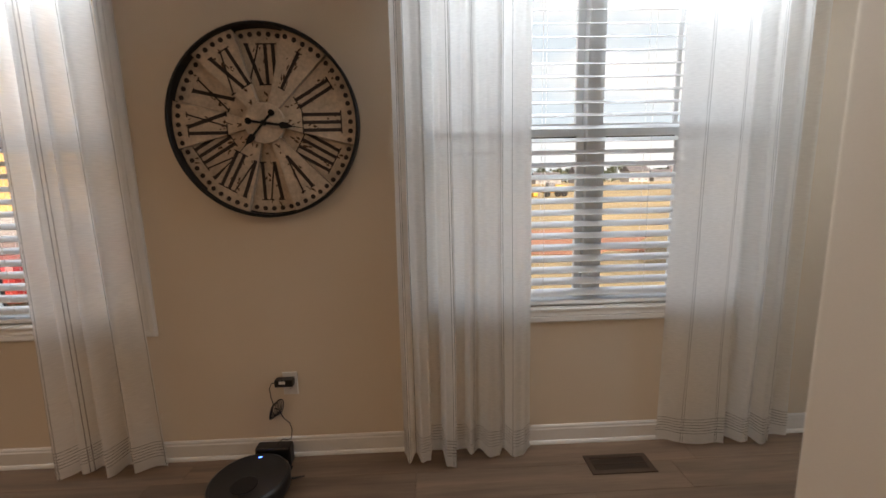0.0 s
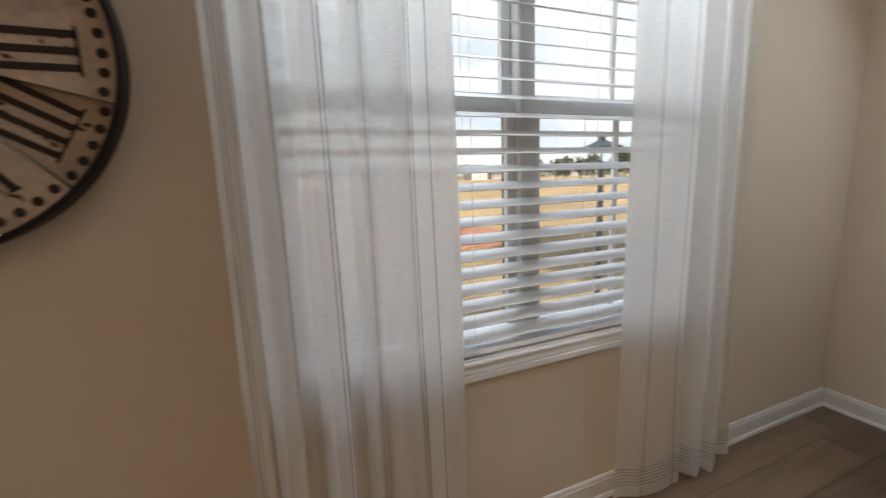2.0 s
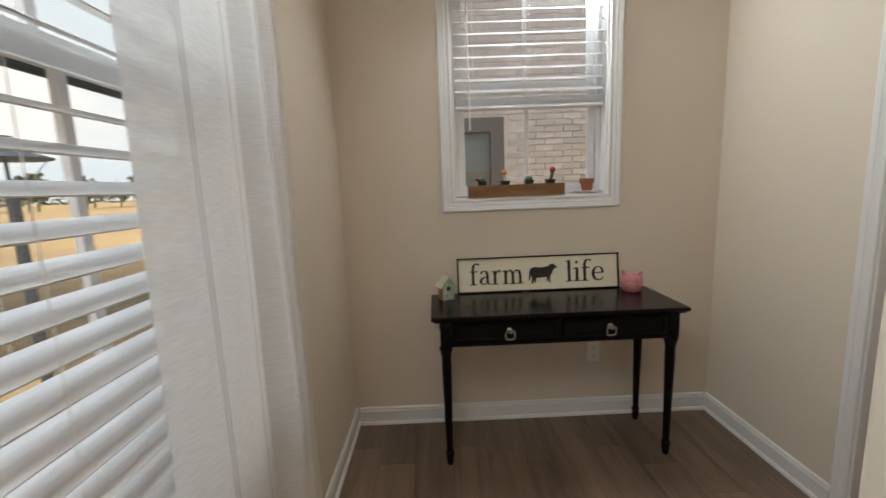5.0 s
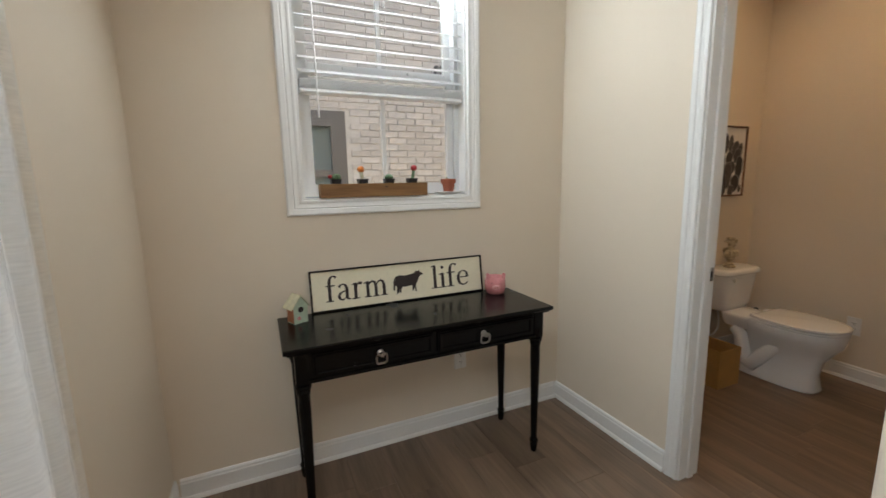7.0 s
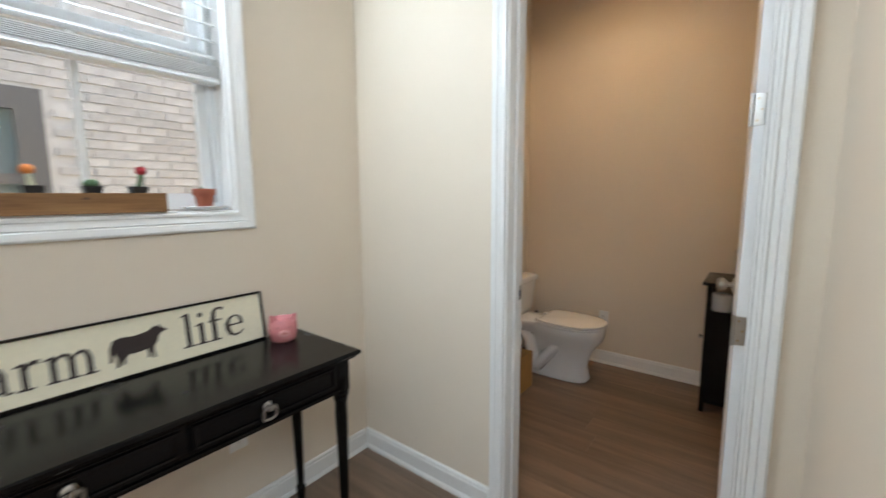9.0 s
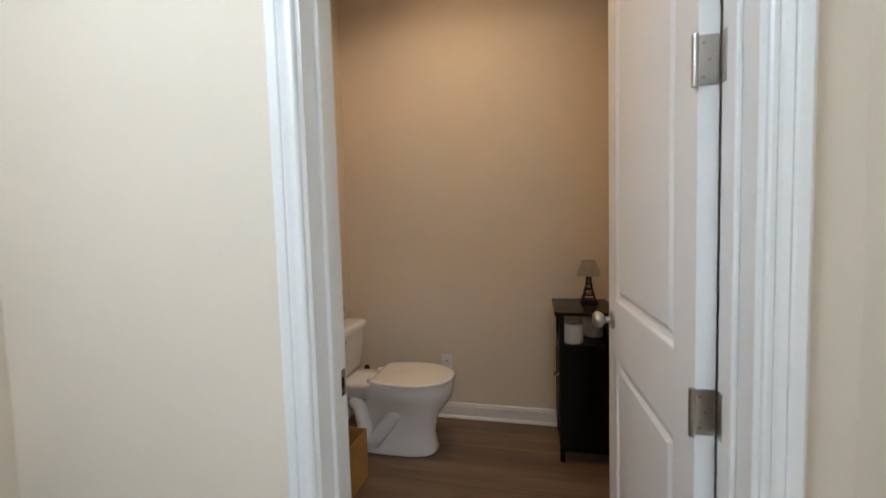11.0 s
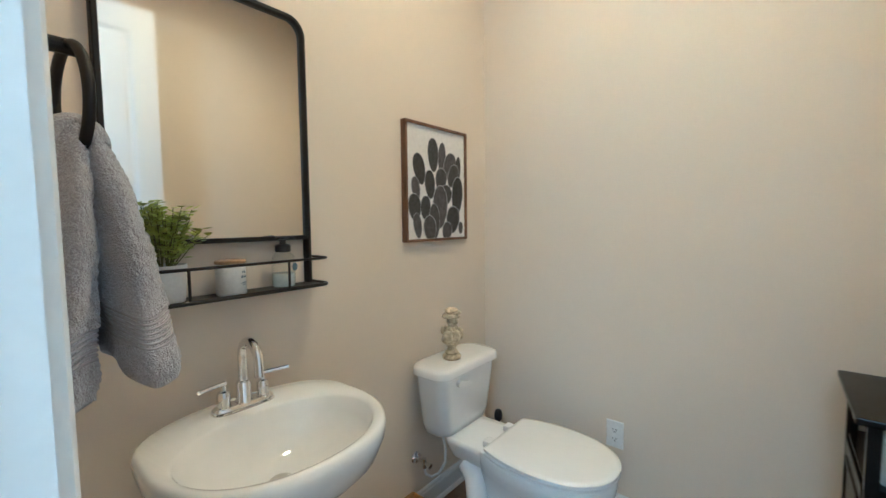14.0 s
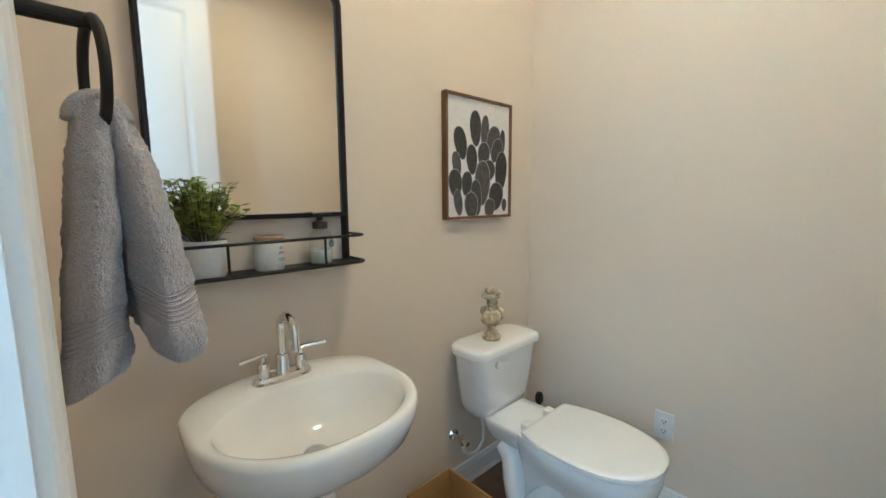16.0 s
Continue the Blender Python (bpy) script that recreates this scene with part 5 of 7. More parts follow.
def toilet():
    yc = -1.392
    t = thing("toilet", (3.2, yc, 0), "white porcelain two-piece toilet with closed lid", "toilet")
    bm = bmesh.new()
    rows = ((0.000, 3.165, 0.215, 0.255, 0.108, 3.0), (0.012, 3.16, 0.218, 0.258, 0.112, 3.0), (0.035, 3.155, 0.215, 0.245, 0.104, 2.8), (0.11, 3.135, 0.20, 0.215, 0.092, 2.5),
            (0.20, 3.115, 0.22, 0.215, 0.098, 2.3), (0.26, 3.09, 0.25, 0.230, 0.122, 2.2), (0.31, 3.07, 0.27, 0.247, 0.152, 2.2), (0.345, 3.065, 0.28, 0.252, 0.170, 2.2), (0.385, 3.06, 0.285, 0.250, 0.178, 2.3), (0.395, 3.06, 0.280, 0.245, 0.174, 2.3))
    loft(bm, [ellipse_ring(bm, cx, yc, z, bk, fr, hf, 48, pw) for z, cx, bk, fr, hf, pw in rows])
    soften(part("bowl", bm, M_PORCELAIN, t), 60)
    # trapway bulges on both flanks
    for s in (-1, 1):
        bm = bmesh.new()
        tube(bm, [(3.06, yc + s * 0.075, 0.285), (3.13, yc + s * 0.088, 0.225), (3.20, yc + s * 0.095, 0.140), (3.245, yc + s * 0.098, 0.075), (3.290, yc + s * 0.096, 0.095), (3.315, yc + s * 0.090, 0.180), (3.335, yc + s * 0.080, 0.255), (3.385, yc + s * 0.070, 0.285)], [0.030, 0.040, 0.046, 0.046, 0.046, 0.044, 0.042, 0.034], 16)
        soften(part("trapway", bm, M_PORCELAIN, t), 70)
    bm = bmesh.new()
    loft(bm, [rounded_rect(bm, 3.21, 3.47, yc - w, yc + w, z, 0.05) for z, w in ((0.30, 0.085), (0.34, 0.11), (0.375, 0.125), (0.392, 0.125), (0.398, 0.118))])
    soften(part("deck", bm, M_PORCELAIN, t), 50)
    bm = bmesh.new()
    loft(bm, [rounded_rect(bm, xa, 3.568, yc - w, yc + w, z, r) for z, xa, w, r in ((0.392, 3.44, 0.135, 0.045), (0.400, 3.425, 0.150, 0.05), (0.44, 3.412, 0.164, 0.05), (0.60, 3.402, 0.188, 0.05), (0.660, 3.400, 0.195, 0.05))])
    soften(part("tank", bm, M_PORCELAIN, t), 50)
    bm = bmesh.new()
    loft(bm, [rounded_rect(bm, 3.384 + d, 3.578 - d * 0.3, yc - 0.212 + d, yc + 0.212 - d, z, 0.06) for z, d in ((0.655, 0.008), (0.661, 0.0), (0.683, 0.0), (0.692, 0.005), (0.697, 0.016), (0.699, 0.04))])
    soften(part("tank_lid", bm, M_PORCELAIN, t), 50)
    for name, z0, z1, gr in (("seat", 0.398, 0.413, 0.0), ("seat_cover", 0.416, 0.436, 0.003)):
        bm = bmesh.new()
        rings = []
        for z, d in ((z0, 0.006), (z0 + 0.003, 0.0), (z1 - 0.006, 0.0), (z1 - 0.002, 0.006), (z1, 0.020)):
            ring = ellipse_ring(bm, 3.045, yc, z, 0.300 - d, 0.240 + gr - d, 0.184 + gr - d, 72, 2.2)
            for v in ring:
                v.co.x = min(v.co.x, 3.245 - d)
            rings.append(ring)
        loft(bm, rings)
        soften(part(name, bm, M_PORCELAIN, t), 50)
    for s in (-1, 1):
        bm = bmesh.new()
        box(bm, 3.245, 3.285, yc + s * 0.075 - 0.022, yc + s * 0.075 + 0.022, 0.397, 0.425, bev=0.006)
        part("seat_hinge", bm, M_PORCELAIN, t)
    bm = bmesh.new()
    lathe(bm, [(0.0001, -0.016), (0.013, -0.015), (0.015, 0.0)], (3.404, yc + 0.095, 0.622), 16, 'X')
    loft(bm, [[bm.verts.new((3.384 + dx, yc + 0.100 - u, 0.622 - 0.010 * u / 0.06 + v)) for dx, v in ((0, -h), (0.006, -h), (0.006, h), (0, h))] for u, h in ((-0.012, 0.008), (0.02, 0.013), (0.055, 0.011), (0.075, 0.004))])
    part("flush_lever", bm, M_PORCELAIN, t, "white flush lever")
    # supply valve and hose
    bm = bmesh.new()
    lathe(bm, [(0.0001, -0.008), (0.022, -0.006), (0.026, 0.0)], (3.597, -1.245, 0.262), 24, 'X')
    part("valve_flange", bm, M_CHROME, t, "chrome wall flange")
    bm = bmesh.new()
    tube(bm, [(3.595, -1.245, 0.262), (3.545, -1.245, 0.258)], 0.008, 12)
    tube(bm, [(3.548, -1.245, 0.235), (3.548, -1.245, 0.275)], 0.010, 12)
    tube(bm, [(3.545, -1.245, 0.258), (3.515, -1.247, 0.250)], [0.007, 0.013], 12)
    part("stop_valve", bm, M_CHROME, t, "chrome stop valve")
    bm = bmesh.new()
    tube(bm, [(3.548, -1.245, 0.235), (3.546, -1.252, 0.205), (3.535, -1.275, 0.185), (3.52, -1.31, 0.190), (3.505, -1.335, 0.235), (3.50, -1.330, 0.30), (3.50, -1.315, 0.36), (3.50, -1.31, 0.395)], 0.0055, 8)
    part("supply_hose", bm, M_PLASTIC, t, "white supply hose")


toilet()

# plunger behind the toilet
pl = thing("toilet_plunger", (3.44, -1.67, 0), "dark plunger standing behind the toilet", "plunger")
bm = bmesh.new()
lathe(bm, [(0.0001, 0.0), (0.055, 0.0), (0.058, 0.012), (0.050, 0.060), (0.025, 0.085), (0.015, 0.095), (0.0001, 0.096)], (3.44, -1.67, 0), 24)
soften(part("cup", bm, M_BLACKPLASTIC, pl))
bm = bmesh.new()
tube(bm, [(3.44, -1.67, 0.09), (3.445, -1.67, 0.34)], 0.010, 10)
part("handle", bm, M_BLACKPLASTIC, pl)
bm = bmesh.new()
lathe(bm, [(0.0001, 0.31), (0.018, 0.315), (0.020, 0.34), (0.014, 0.360), (0.0001, 0.365)], (3.445, -1.67, 0), 16)
part("grip", bm, M_BLACKPLASTIC, pl)

# bust on the tank lid, one plain carved shape
bm = bmesh.new()
bx, by, bz = 0.0, 0.0, 0.0


def blob(cx, cy, cz, rx, ry, rz, n=14):
    rings = []
    for i in range(n + 1):
        t = math.pi * (0.03 + 0.94 * i / n)
        ring = []
        for k in range(20):
            a = 2 * math.pi * k / 20
            p = Vector((math.sin(t) * math.cos(a), math.sin(t) * math.sin(a), -math.cos(t)))
            f = 1 + 0.14 * noise.noise(p * 3.1 + Vector((cx, cy, cz)) * 9)
            ring.append(bm.verts.new((cx + rx * p.x * f, cy + ry * p.y * f, cz + rz * p.z * f)))
        rings.append(ring)
    loft(bm, rings)


lathe(bm, [(0.0001, 0.0), (0.029, 0.0), (0.031, 0.007), (0.029, 0.013), (0.021, 0.016), (0.024, 0.022), (0.017, 0.027), (0.013, 0.036), (0.018, 0.045), (0.026, 0.052)], (bx, by, bz), 24)
# draped shoulders, a collar standing round the neck, the head under a brimmed hat of folded cloth
blob(bx, by, bz + 0.070, 0.026, 0.043, 0.025)
blob(bx - 0.008, by + 0.030, bz + 0.078, 0.016, 0.015, 0.022)
blob(bx - 0.008, by - 0.030, bz + 0.078, 0.016, 0.015, 0.022)
blob(bx - 0.016, by, bz + 0.074, 0.014, 0.022, 0.024)
for k in range(7):
    q = radians(-110 + 220 * k / 6)
    blob(bx + 0.010 - 0.020 * math.cos(q), by + 0.026 * math.sin(q), bz + 0.096 + 0.004 * (k % 2), 0.008, 0.009, 0.014, 8)
tube(bm, [(bx, by, bz + 0.088), (bx - 0.004, by + 0.003, bz + 0.122)], [0.016, 0.012], 14)
blob(bx - 0.006, by + 0.004, bz + 0.130, 0.019, 0.018, 0.024)
blob(bx - 0.025, by + 0.005, bz + 0.128, 0.005, 0.005, 0.008, 8)
lathe(bm, [(0.016, 0.136), (0.029, 0.138), (0.031, 0.142), (0.028, 0.147), (0.024, 0.152)], (bx, by + 0.002, bz), 28, 'Z', (1.0, 1.05))
for k in range(5):
    blob(bx - 0.010 + 0.005 * k, by - 0.004 + 0.005 * (k % 2), bz + 0.152 + 0.006 * k - 0.0011 * k * k, 0.020 - 0.001 * k, 0.026 - 0.002 * k, 0.010, 10)
bm.transform(Matrix.Translation((3.475, -1.348, 0.6995)) @ Matrix.Scale(1.28, 4))
bust = soften(part("bust_statue", bm, M_STONE), 80)
tagged(bust, "small weathered beige bust statue on the toilet tank", "statue")


# ---------------------------------------------------------------- pedestal sink
def sink():
    yc, zr = -0.496, 0.792
    s = thing("pedestal_sink", (3.4, yc, 0), "white porcelain pedestal sink on the bathroom wall", "sink")

    def outline(scale_x, scale_y, z, x_shift=0.0, n=48):
        """A D-shape: straight towards the wall, bowed to the front."""
        ring = []
        for i in range(n):
            a = 2 * math.pi * i / n
            ca, sa = math.cos(a), math.sin(a)
            x = 3.365 - 0.262 * scale_x * math.copysign(abs(ca) ** 0.90, ca) if ca > 0 else 3.365 + 0.225 * scale_x * abs(ca) ** 0.45
            w = 0.270 * scale_y
            if ca < 0:
                w *= 1 - 0.20 * abs(ca) ** 1.5
            y = yc + w * math.copysign(abs(sa) ** 0.85, sa)
            ring.append((min(x + x_shift, 3.594), y, z))
        return ring

    bm = bmesh.new()
    rings = []
    for sx, sy, z, sh in ((0.30, 0.32, zr - 0.205, 0.05), (0.52, 0.55, zr - 0.185, 0.035), (0.78, 0.80, zr - 0.145, 0.015), (0.93, 0.94, zr - 0.095, 0.005), (0.99, 0.99, zr - 0.045, 0), (1.0, 1.0, zr - 0.018, 0), (0.985, 0.985, zr - 0.004, 0), (0.955, 0.955, zr, 0)):
        rings.append([bm.verts.new(p) for p in outline(sx, sy, z, sh)])

    def bowl(k, z, n=48):
        ring = []
        for i in range(n):
            a = 2 * math.pi * i / n
            ca, sa = math.cos(a), math.sin(a)
            ring.append(bm.verts.new((3.315 - (0.185 if ca > 0 else 0.150) * k * ca, yc + 0.235 * k * math.copysign(abs(sa) ** 0.92, sa), z)))
        return ring

    for k, z in ((1.0, zr - 0.004), (0.97, zr - 0.012), (0.91, zr - 0.045), (0.80, zr - 0.085), (0.62, zr - 0.118), (0.38, zr - 0.135), (0.10, zr - 0.140)):
        rings.append(bowl(k, z))
    loft(bm, rings)
    soften(part("basin", bm, M_PORCELAIN, s), 70)
    bm = bmesh.new()
    loft(bm, [ellipse_ring(bm, 3.44, yc, z, hx, hx, hy, 32, 2.6) for z, hx, hy in ((0.0, 0.115, 0.125), (0.02, 0.115, 0.125), (0.06, 0.090, 0.095), (0.30, 0.075, 0.078), (0.54, 0.085, 0.095), (0.63, 0.10, 0.125))])
    soften(part("pedestal", bm, M_PORCELAIN, s), 60)
    bm = bmesh.new()
    lathe(bm, [(0.0001, 0.005), (0.019, 0.007), (0.022, 0.005), (0.028, 0.004), (0.031, 0.001)], (3.330, yc, zr - 0.139), 24)
    part("drain", bm, M_NICKEL, s, "satin metal drain")
    # faucet on the back deck
    fx, fz = 3.515, zr - 0.004
    f = thing("faucet", (fx, yc, fz), "chrome two-handle gooseneck faucet on the sink", "faucet")
    bm = bmesh.new()
    loft(bm, [ellipse_ring(bm, fx, yc, fz + z, 0.026 - d, 0.026 - d, 0.082 - d, 40, 3.5) for z, d in ((0.0, 0.0), (0.004, 0.0), (0.006, 0.003), (0.012, 0.003), (0.017, 0.007))])
    soften(part("base_plate", bm, M_CHROME, f), 40)
    bm = bmesh.new()
    lathe(bm, [(0.0215, 0.015), (0.0215, 0.018), (0.0185, 0.021), (0.0185, 0.066), (0.0155, 0.072), (0.0120, 0.074)], (fx, yc, fz), 24)
    pts = [Vector((fx, yc, fz + 0.06)), Vector((fx, yc, fz + 0.140))] + [Vector((fx - 0.046 + 0.046 * math.cos(radians(a)), yc, fz + 0.140 + 0.046 * math.sin(radians(a)))) for a in range(10, 171, 16)] + [Vector((fx - 0.0925, yc, fz + 0.135)), Vector((fx - 0.094, yc, fz + 0.105))]
    tube(bm, pts, 0.0118, 16)
    soften(part("spout", bm, M_CHROME, f), 50)
    for sgn in (1, -1):
        hy = yc + sgn * 0.052
        bm = bmesh.new()
        lathe(bm, [(0.0200, 0.014), (0.0200, 0.017), (0.0165, 0.020), (0.0160, 0.050), (0.0135, 0.057), (0.0080, 0.060), (0.0070, 0.074), (0.0001, 0.075)], (fx, hy, fz), 22)
        hd = part("handle", bm, M_CHROME, f)
        soften(hd, 40)
        bm = bmesh.new()
        tube(bm, [(fx + 0.010, hy - sgn * 0.012, fz + 0.0745), (fx + 0.009, hy - sgn * 0.010, fz + 0.075), (fx - 0.024, hy + sgn * 0.066, fz + 0.082), (fx - 0.025, hy + sgn * 0.068, fz + 0.082)], [0.0030, 0.0056, 0.0056, 0.0035], 12)
        part("lever", bm, M_CHROME, hd)


sink()


# ---------------------------------------------------------------- mirror with shelf, and what stands on it
def mirror():
    m = thing("wall_mirror", (3.59, -0.49, 1.09), "black metal framed mirror with rounded corners and a wire-rail shelf", "mirror")
    y0, y1, z0, z1, r = -0.235, -0.752, 1.088, 1.905, 0.055
    ya, yb = max(y0, y1), min(y0, y1)

    def ring(inset, x, rr):
        out = []
        for cy, cz, a0 in ((ya - inset - rr, z1 - inset - rr, 0), (yb + inset + rr, z1 - inset - rr, 90)):
            for i in range(9):
                a = radians(a0 + 90 * i / 8)
                out.append((x, cy + rr * math.cos(a), cz + rr * math.sin(a)))
        return [(x, ya - inset, z0)] + out + [(x, yb + inset, z0)]

    bm = bmesh.new()
    rings = [[bm.verts.new(p) for p in ring(i, x, r - i)] for i, x in ((0.0, 3.598), (0.0, 3.572), (0.003, 3.569), (0.011, 3.569), (0.013, 3.572), (0.013, 3.598))]
    for a, b in zip(rings, rings[1:] + [rings[0]]):
        for i in range(len(a) - 1):
            bm.faces.new((a[i], a[i + 1], b[i + 1], b[i]))
    soften(part("frame", bm, M_BLACKMETAL, m, "black metal frame"), 40)
    part("cross_bar", boxes((3.570, 3.598, yb + 0.013, ya - 0.013, 1.228, 1.241), bev=0.002), M_BLACKMETAL, m)
    bm = bmesh.new()
    poly = [(p[1], p[2]) for p in ring(0.012, 0, r - 0.012)]
    poly[0] = (poly[0][0], 1.236)
    poly[-1] = (poly[-1][0], 1.236)
    prism(bm, poly, lambda u, v, h: Vector((h, u, v)), 3.584, 3.590)
    part("mirror_glass", bm, M_MIRROR, m, "clear mirror glass")
    xs, xe = 3.492, 3.596
    bm = bmesh.new()
    box(bm, xs + 0.004, xe, yb - 0.005, ya + 0.005, 1.088, 1.0905)
    part("shelf_tray", bm, M_BLACKMETAL, m)

    def rail(z, rad, out):
        c = 0.028
        pts = [Vector((xe - 0.004, yb - out, z)), Vector((xs + c, yb - out, z))]
        pts += [Vector((xs + c + c * math.cos(radians(a)), yb - out + c + c * math.sin(radians(a)), z)) for a in range(255, 179, -15)]
        pts += [Vector((xs, ya + out - c, z))]
        pts += [Vector((xs + c + c * math.cos(radians(a)), ya + out - c + c * math.sin(radians(a)), z)) for a in range(165, 89, -15)]
        pts += [Vector((xe - 0.004, ya + out, z))]
        return tube(bmesh.new(), pts, rad, 10)

    soften(part("shelf_edge", rail(1.091, 0.0055, 0.012), M_BLACKMETAL, m), 60)
    soften(part("guard_rail", rail(1.172, 0.0040, 0.012), M_BLACKMETAL, m), 60)
    for y in (-0.372, -0.628):
        part("rail_post", tube(bmesh.new(), [(xs, y, 1.091), (xs, y, 1.172)], 0.0036, 8), M_BLACKMETAL, m)


mirror()


def shelf_plant():
    x, y, z = 3.545, -0.335, 1.0915
    p = thing("potted_plant", (x, y, z), "small leafy green artificial plant in a white pot", "plant")
    bm = bmesh.new()
    lathe(bm, [(0.0001, 0.0), (0.040, 0.0), (0.043, 0.004), (0.050, 0.088), (0.050, 0.092), (0.046, 0.092), (0.044, 0.078), (0.0001, 0.076)], (x, y, z), 36)
    soften(part("pot", bm, M_WHITEPOT, p), 40)
    rnd = random.Random(8)
    leaf_bm, stem_bm = bmesh.new(), bmesh.new()
    for k in range(52):
        a = rnd.uniform(0, 2 * math.pi)
        spread = rnd.uniform(0.01, 0.118)
        h = rnd.uniform(0.055, 0.165) * (1.15 - spread * 4.0)
        h = max(0.02, h)
        tip = Vector((x + min(spread * math.cos(a) * 0.75, 0.034), y + spread * math.sin(a), z + 0.09 + h))
        root = Vector((x + 0.015 * math.cos(a), y + 0.015 * math.sin(a), z + 0.075))
        midp = (root + tip) / 2 + Vector((0, 0, 0.012))
        tube(stem_bm, [root, midp, tip], [0.0012, 0.0011, 0.0008], 5)
        for j in range(10):
            f = 0.30 + 0.70 * j / 9
            c = root.lerp(midp, f * 2) if f < 0.5 else midp.lerp(tip, f * 2 - 1)
            az = rnd.uniform(0, 2 * math.pi)
            ln, wd = rnd.uniform(0.016, 0.027), rnd.uniform(0.0085, 0.0125)
            d = Vector((math.cos(az), math.sin(az), rnd.uniform(-0.1, 0.8))).normalized()
            sd = d.cross(Vector((0, 0, 1))).normalized()
            n = sd.cross(d)
            pts = [c, c + d * ln * 0.35 + sd * wd * 0.8 + n * 0.0015, c + d * ln * 0.75 + sd * wd + n * 0.001, c + d * ln, c + d * ln * 0.75 - sd * wd + n * 0.001, c + d * ln * 0.35 - sd * wd * 0.8 + n * 0.0015]
            for q in pts:
                q.x = min(q.x, 3.583)
            vs = [leaf_bm.verts.new(q) for q in pts]
            cen = leaf_bm.verts.new(c + d * ln * 0.55 - n * 0.0012)
            for i in range(6):
                leaf_bm.faces.new((vs[i], vs[(i + 1) % 6], cen))
    tagged(part("leaves", leaf_bm, M_LEAF, p, "small round green leaves"), kind="stuff")
    tagged(part("stem", stem_bm, M_STEM, p), kind="stuff")
    bm = bmesh.new()
    lathe(bm, [(0.044, 0.077), (0.0001, 0.080)], (x, y, z), 20)
    part("soil", bm, M_SOIL, p)


shelf_plant()

cd = thing("jar_candle", (3.542, -0.488, 1.0915), "white jar candle with wooden lid on the mirror shelf", "candle")
bm = bmesh.new()
lathe(bm, [(0.0001, 0.0), (0.034, 0.0), (0.037, 0.004), (0.037, 0.078), (0.035, 0.082), (0.0001, 0.082)], (3.542, -0.488, 1.0915), 32)
jar = part("jar", bm, M_WHITEPOT, cd)
soften(jar, 40)
bm = bmesh.new()
lathe(bm, [(0.0001, 0.082), (0.0365, 0.082), (0.038, 0.084), (0.038, 0.090), (0.036, 0.092), (0.0001, 0.092)], (3.542, -0.488, 1.0915), 32)
soften(part("lid", bm, M_LIDWOOD, cd, "pale wooden lid"), 40)


def on_jar(u, v, h):
    a = math.pi + 0.62 + u / 0.037
    return Vector((3.542 + (0.037 + h) * math.cos(a), -0.488 + (0.037 + h) * math.sin(a), 1.0915 + v))


bm = bmesh.new()
for v, w, th in ((0.058, 0.016, 0.006), (0.045, 0.022, 0.007), (0.031, 0.026, 0.0025), (0.026, 0.018, 0.002)):
    n = 6
    for i in range(n):
        if th > 0.004 and i % 3 == 2:
            continue
        bar(bm, -w / 2 + w * i / n, -w / 2 + w * (i + 0.8) / n, v, v + th * (0.7 + 0.3 * (i % 2)), 0.0002, 0.0008, on_jar)
part("printed_lines", bm, M_LABEL, jar, "dark printed script lines")

sp = thing("soap_dispenser", (3.545, -0.640, 1.0915), "clear foaming soap bottle with black pump", "soap dispenser")
bm = bmesh.new()
lathe(bm, [(0.0001, 0.0), (0.030, 0.0), (0.033, 0.004), (0.033, 0.045), (0.033, 0.078), (0.030, 0.092), (0.020, 0.102), (0.018, 0.106), (0.0001, 0.106)], (3.545, -0.640, 1.0915), 32)
bt = part("bottle", bm, M_FROST, sp, "frosted clear bottle")
soften(bt, 50)
bm = bmesh.new()
lathe(bm, [(0.0300, 0.004), (0.0312, 0.040), (0.0300, 0.042)], (3.545, -0.640, 1.0915), 32)
part("soap_level", bm, M_SOAP, bt, "pale clear soap filling half the bottle")
bm = bmesh.new()
for i in range(3):
    a = math.pi + 0.75 + (i - 1) * 0.15
    lathe(bm, [(0.0001, -0.0010), (0.006, -0.0008), (0.0065, 0.001)], (3.545 + 0.0336 * math.cos(a), -0.640 + 0.0336 * math.sin(a), 1.151), 14, 'X', (1, 1.8))
part("bottle_label", bm, M_LABEL, bt, "round dark blue label")
bm = bmesh.new()
lathe(bm, [(0.021, 0.104), (0.022, 0.107), (0.022, 0.122), (0.018, 0.126), (0.009, 0.128), (0.009, 0.140), (0.019, 0.142), (0.020, 0.147), (0.014, 0.150), (0.0001, 0.150)], (3.545, -0.640, 1.0915), 24)
tube(bm, [(3.545, -0.640, 1.236), (3.532, -0.658, 1.237), (3.524, -0.668, 1.234)], [0.007, 0.006, 0.004], 8)
soften(part("pump", bm, M_BLACKPLASTIC, sp, "black pump head"), 40)


# ---------------------------------------------------------------- towel and ring on the wall beside the door
tr = thing("towel_ring", (3.15, -0.05, 1.50), "black metal towel ring on the wall beside the doorway", "towel ring")
bm = bmesh.new()
lathe(bm, [(0.0001, 0.008), (0.024, 0.008), (0.025, 0.0)], (3.15, -0.051, 1.515), 24, 'Y')
for v in bm.verts:
    v.co.y = -0.051 - (v.co.y + 0.051)
part("wall_plate", bm, M_BLACKMETAL, tr)
part("post", tube(bmesh.new(), [(3.15, -0.052, 1.515), (3.15, -0.140, 1.515)], 0.0105, 14), M_BLACKMETAL, tr)
bm = bmesh.new()
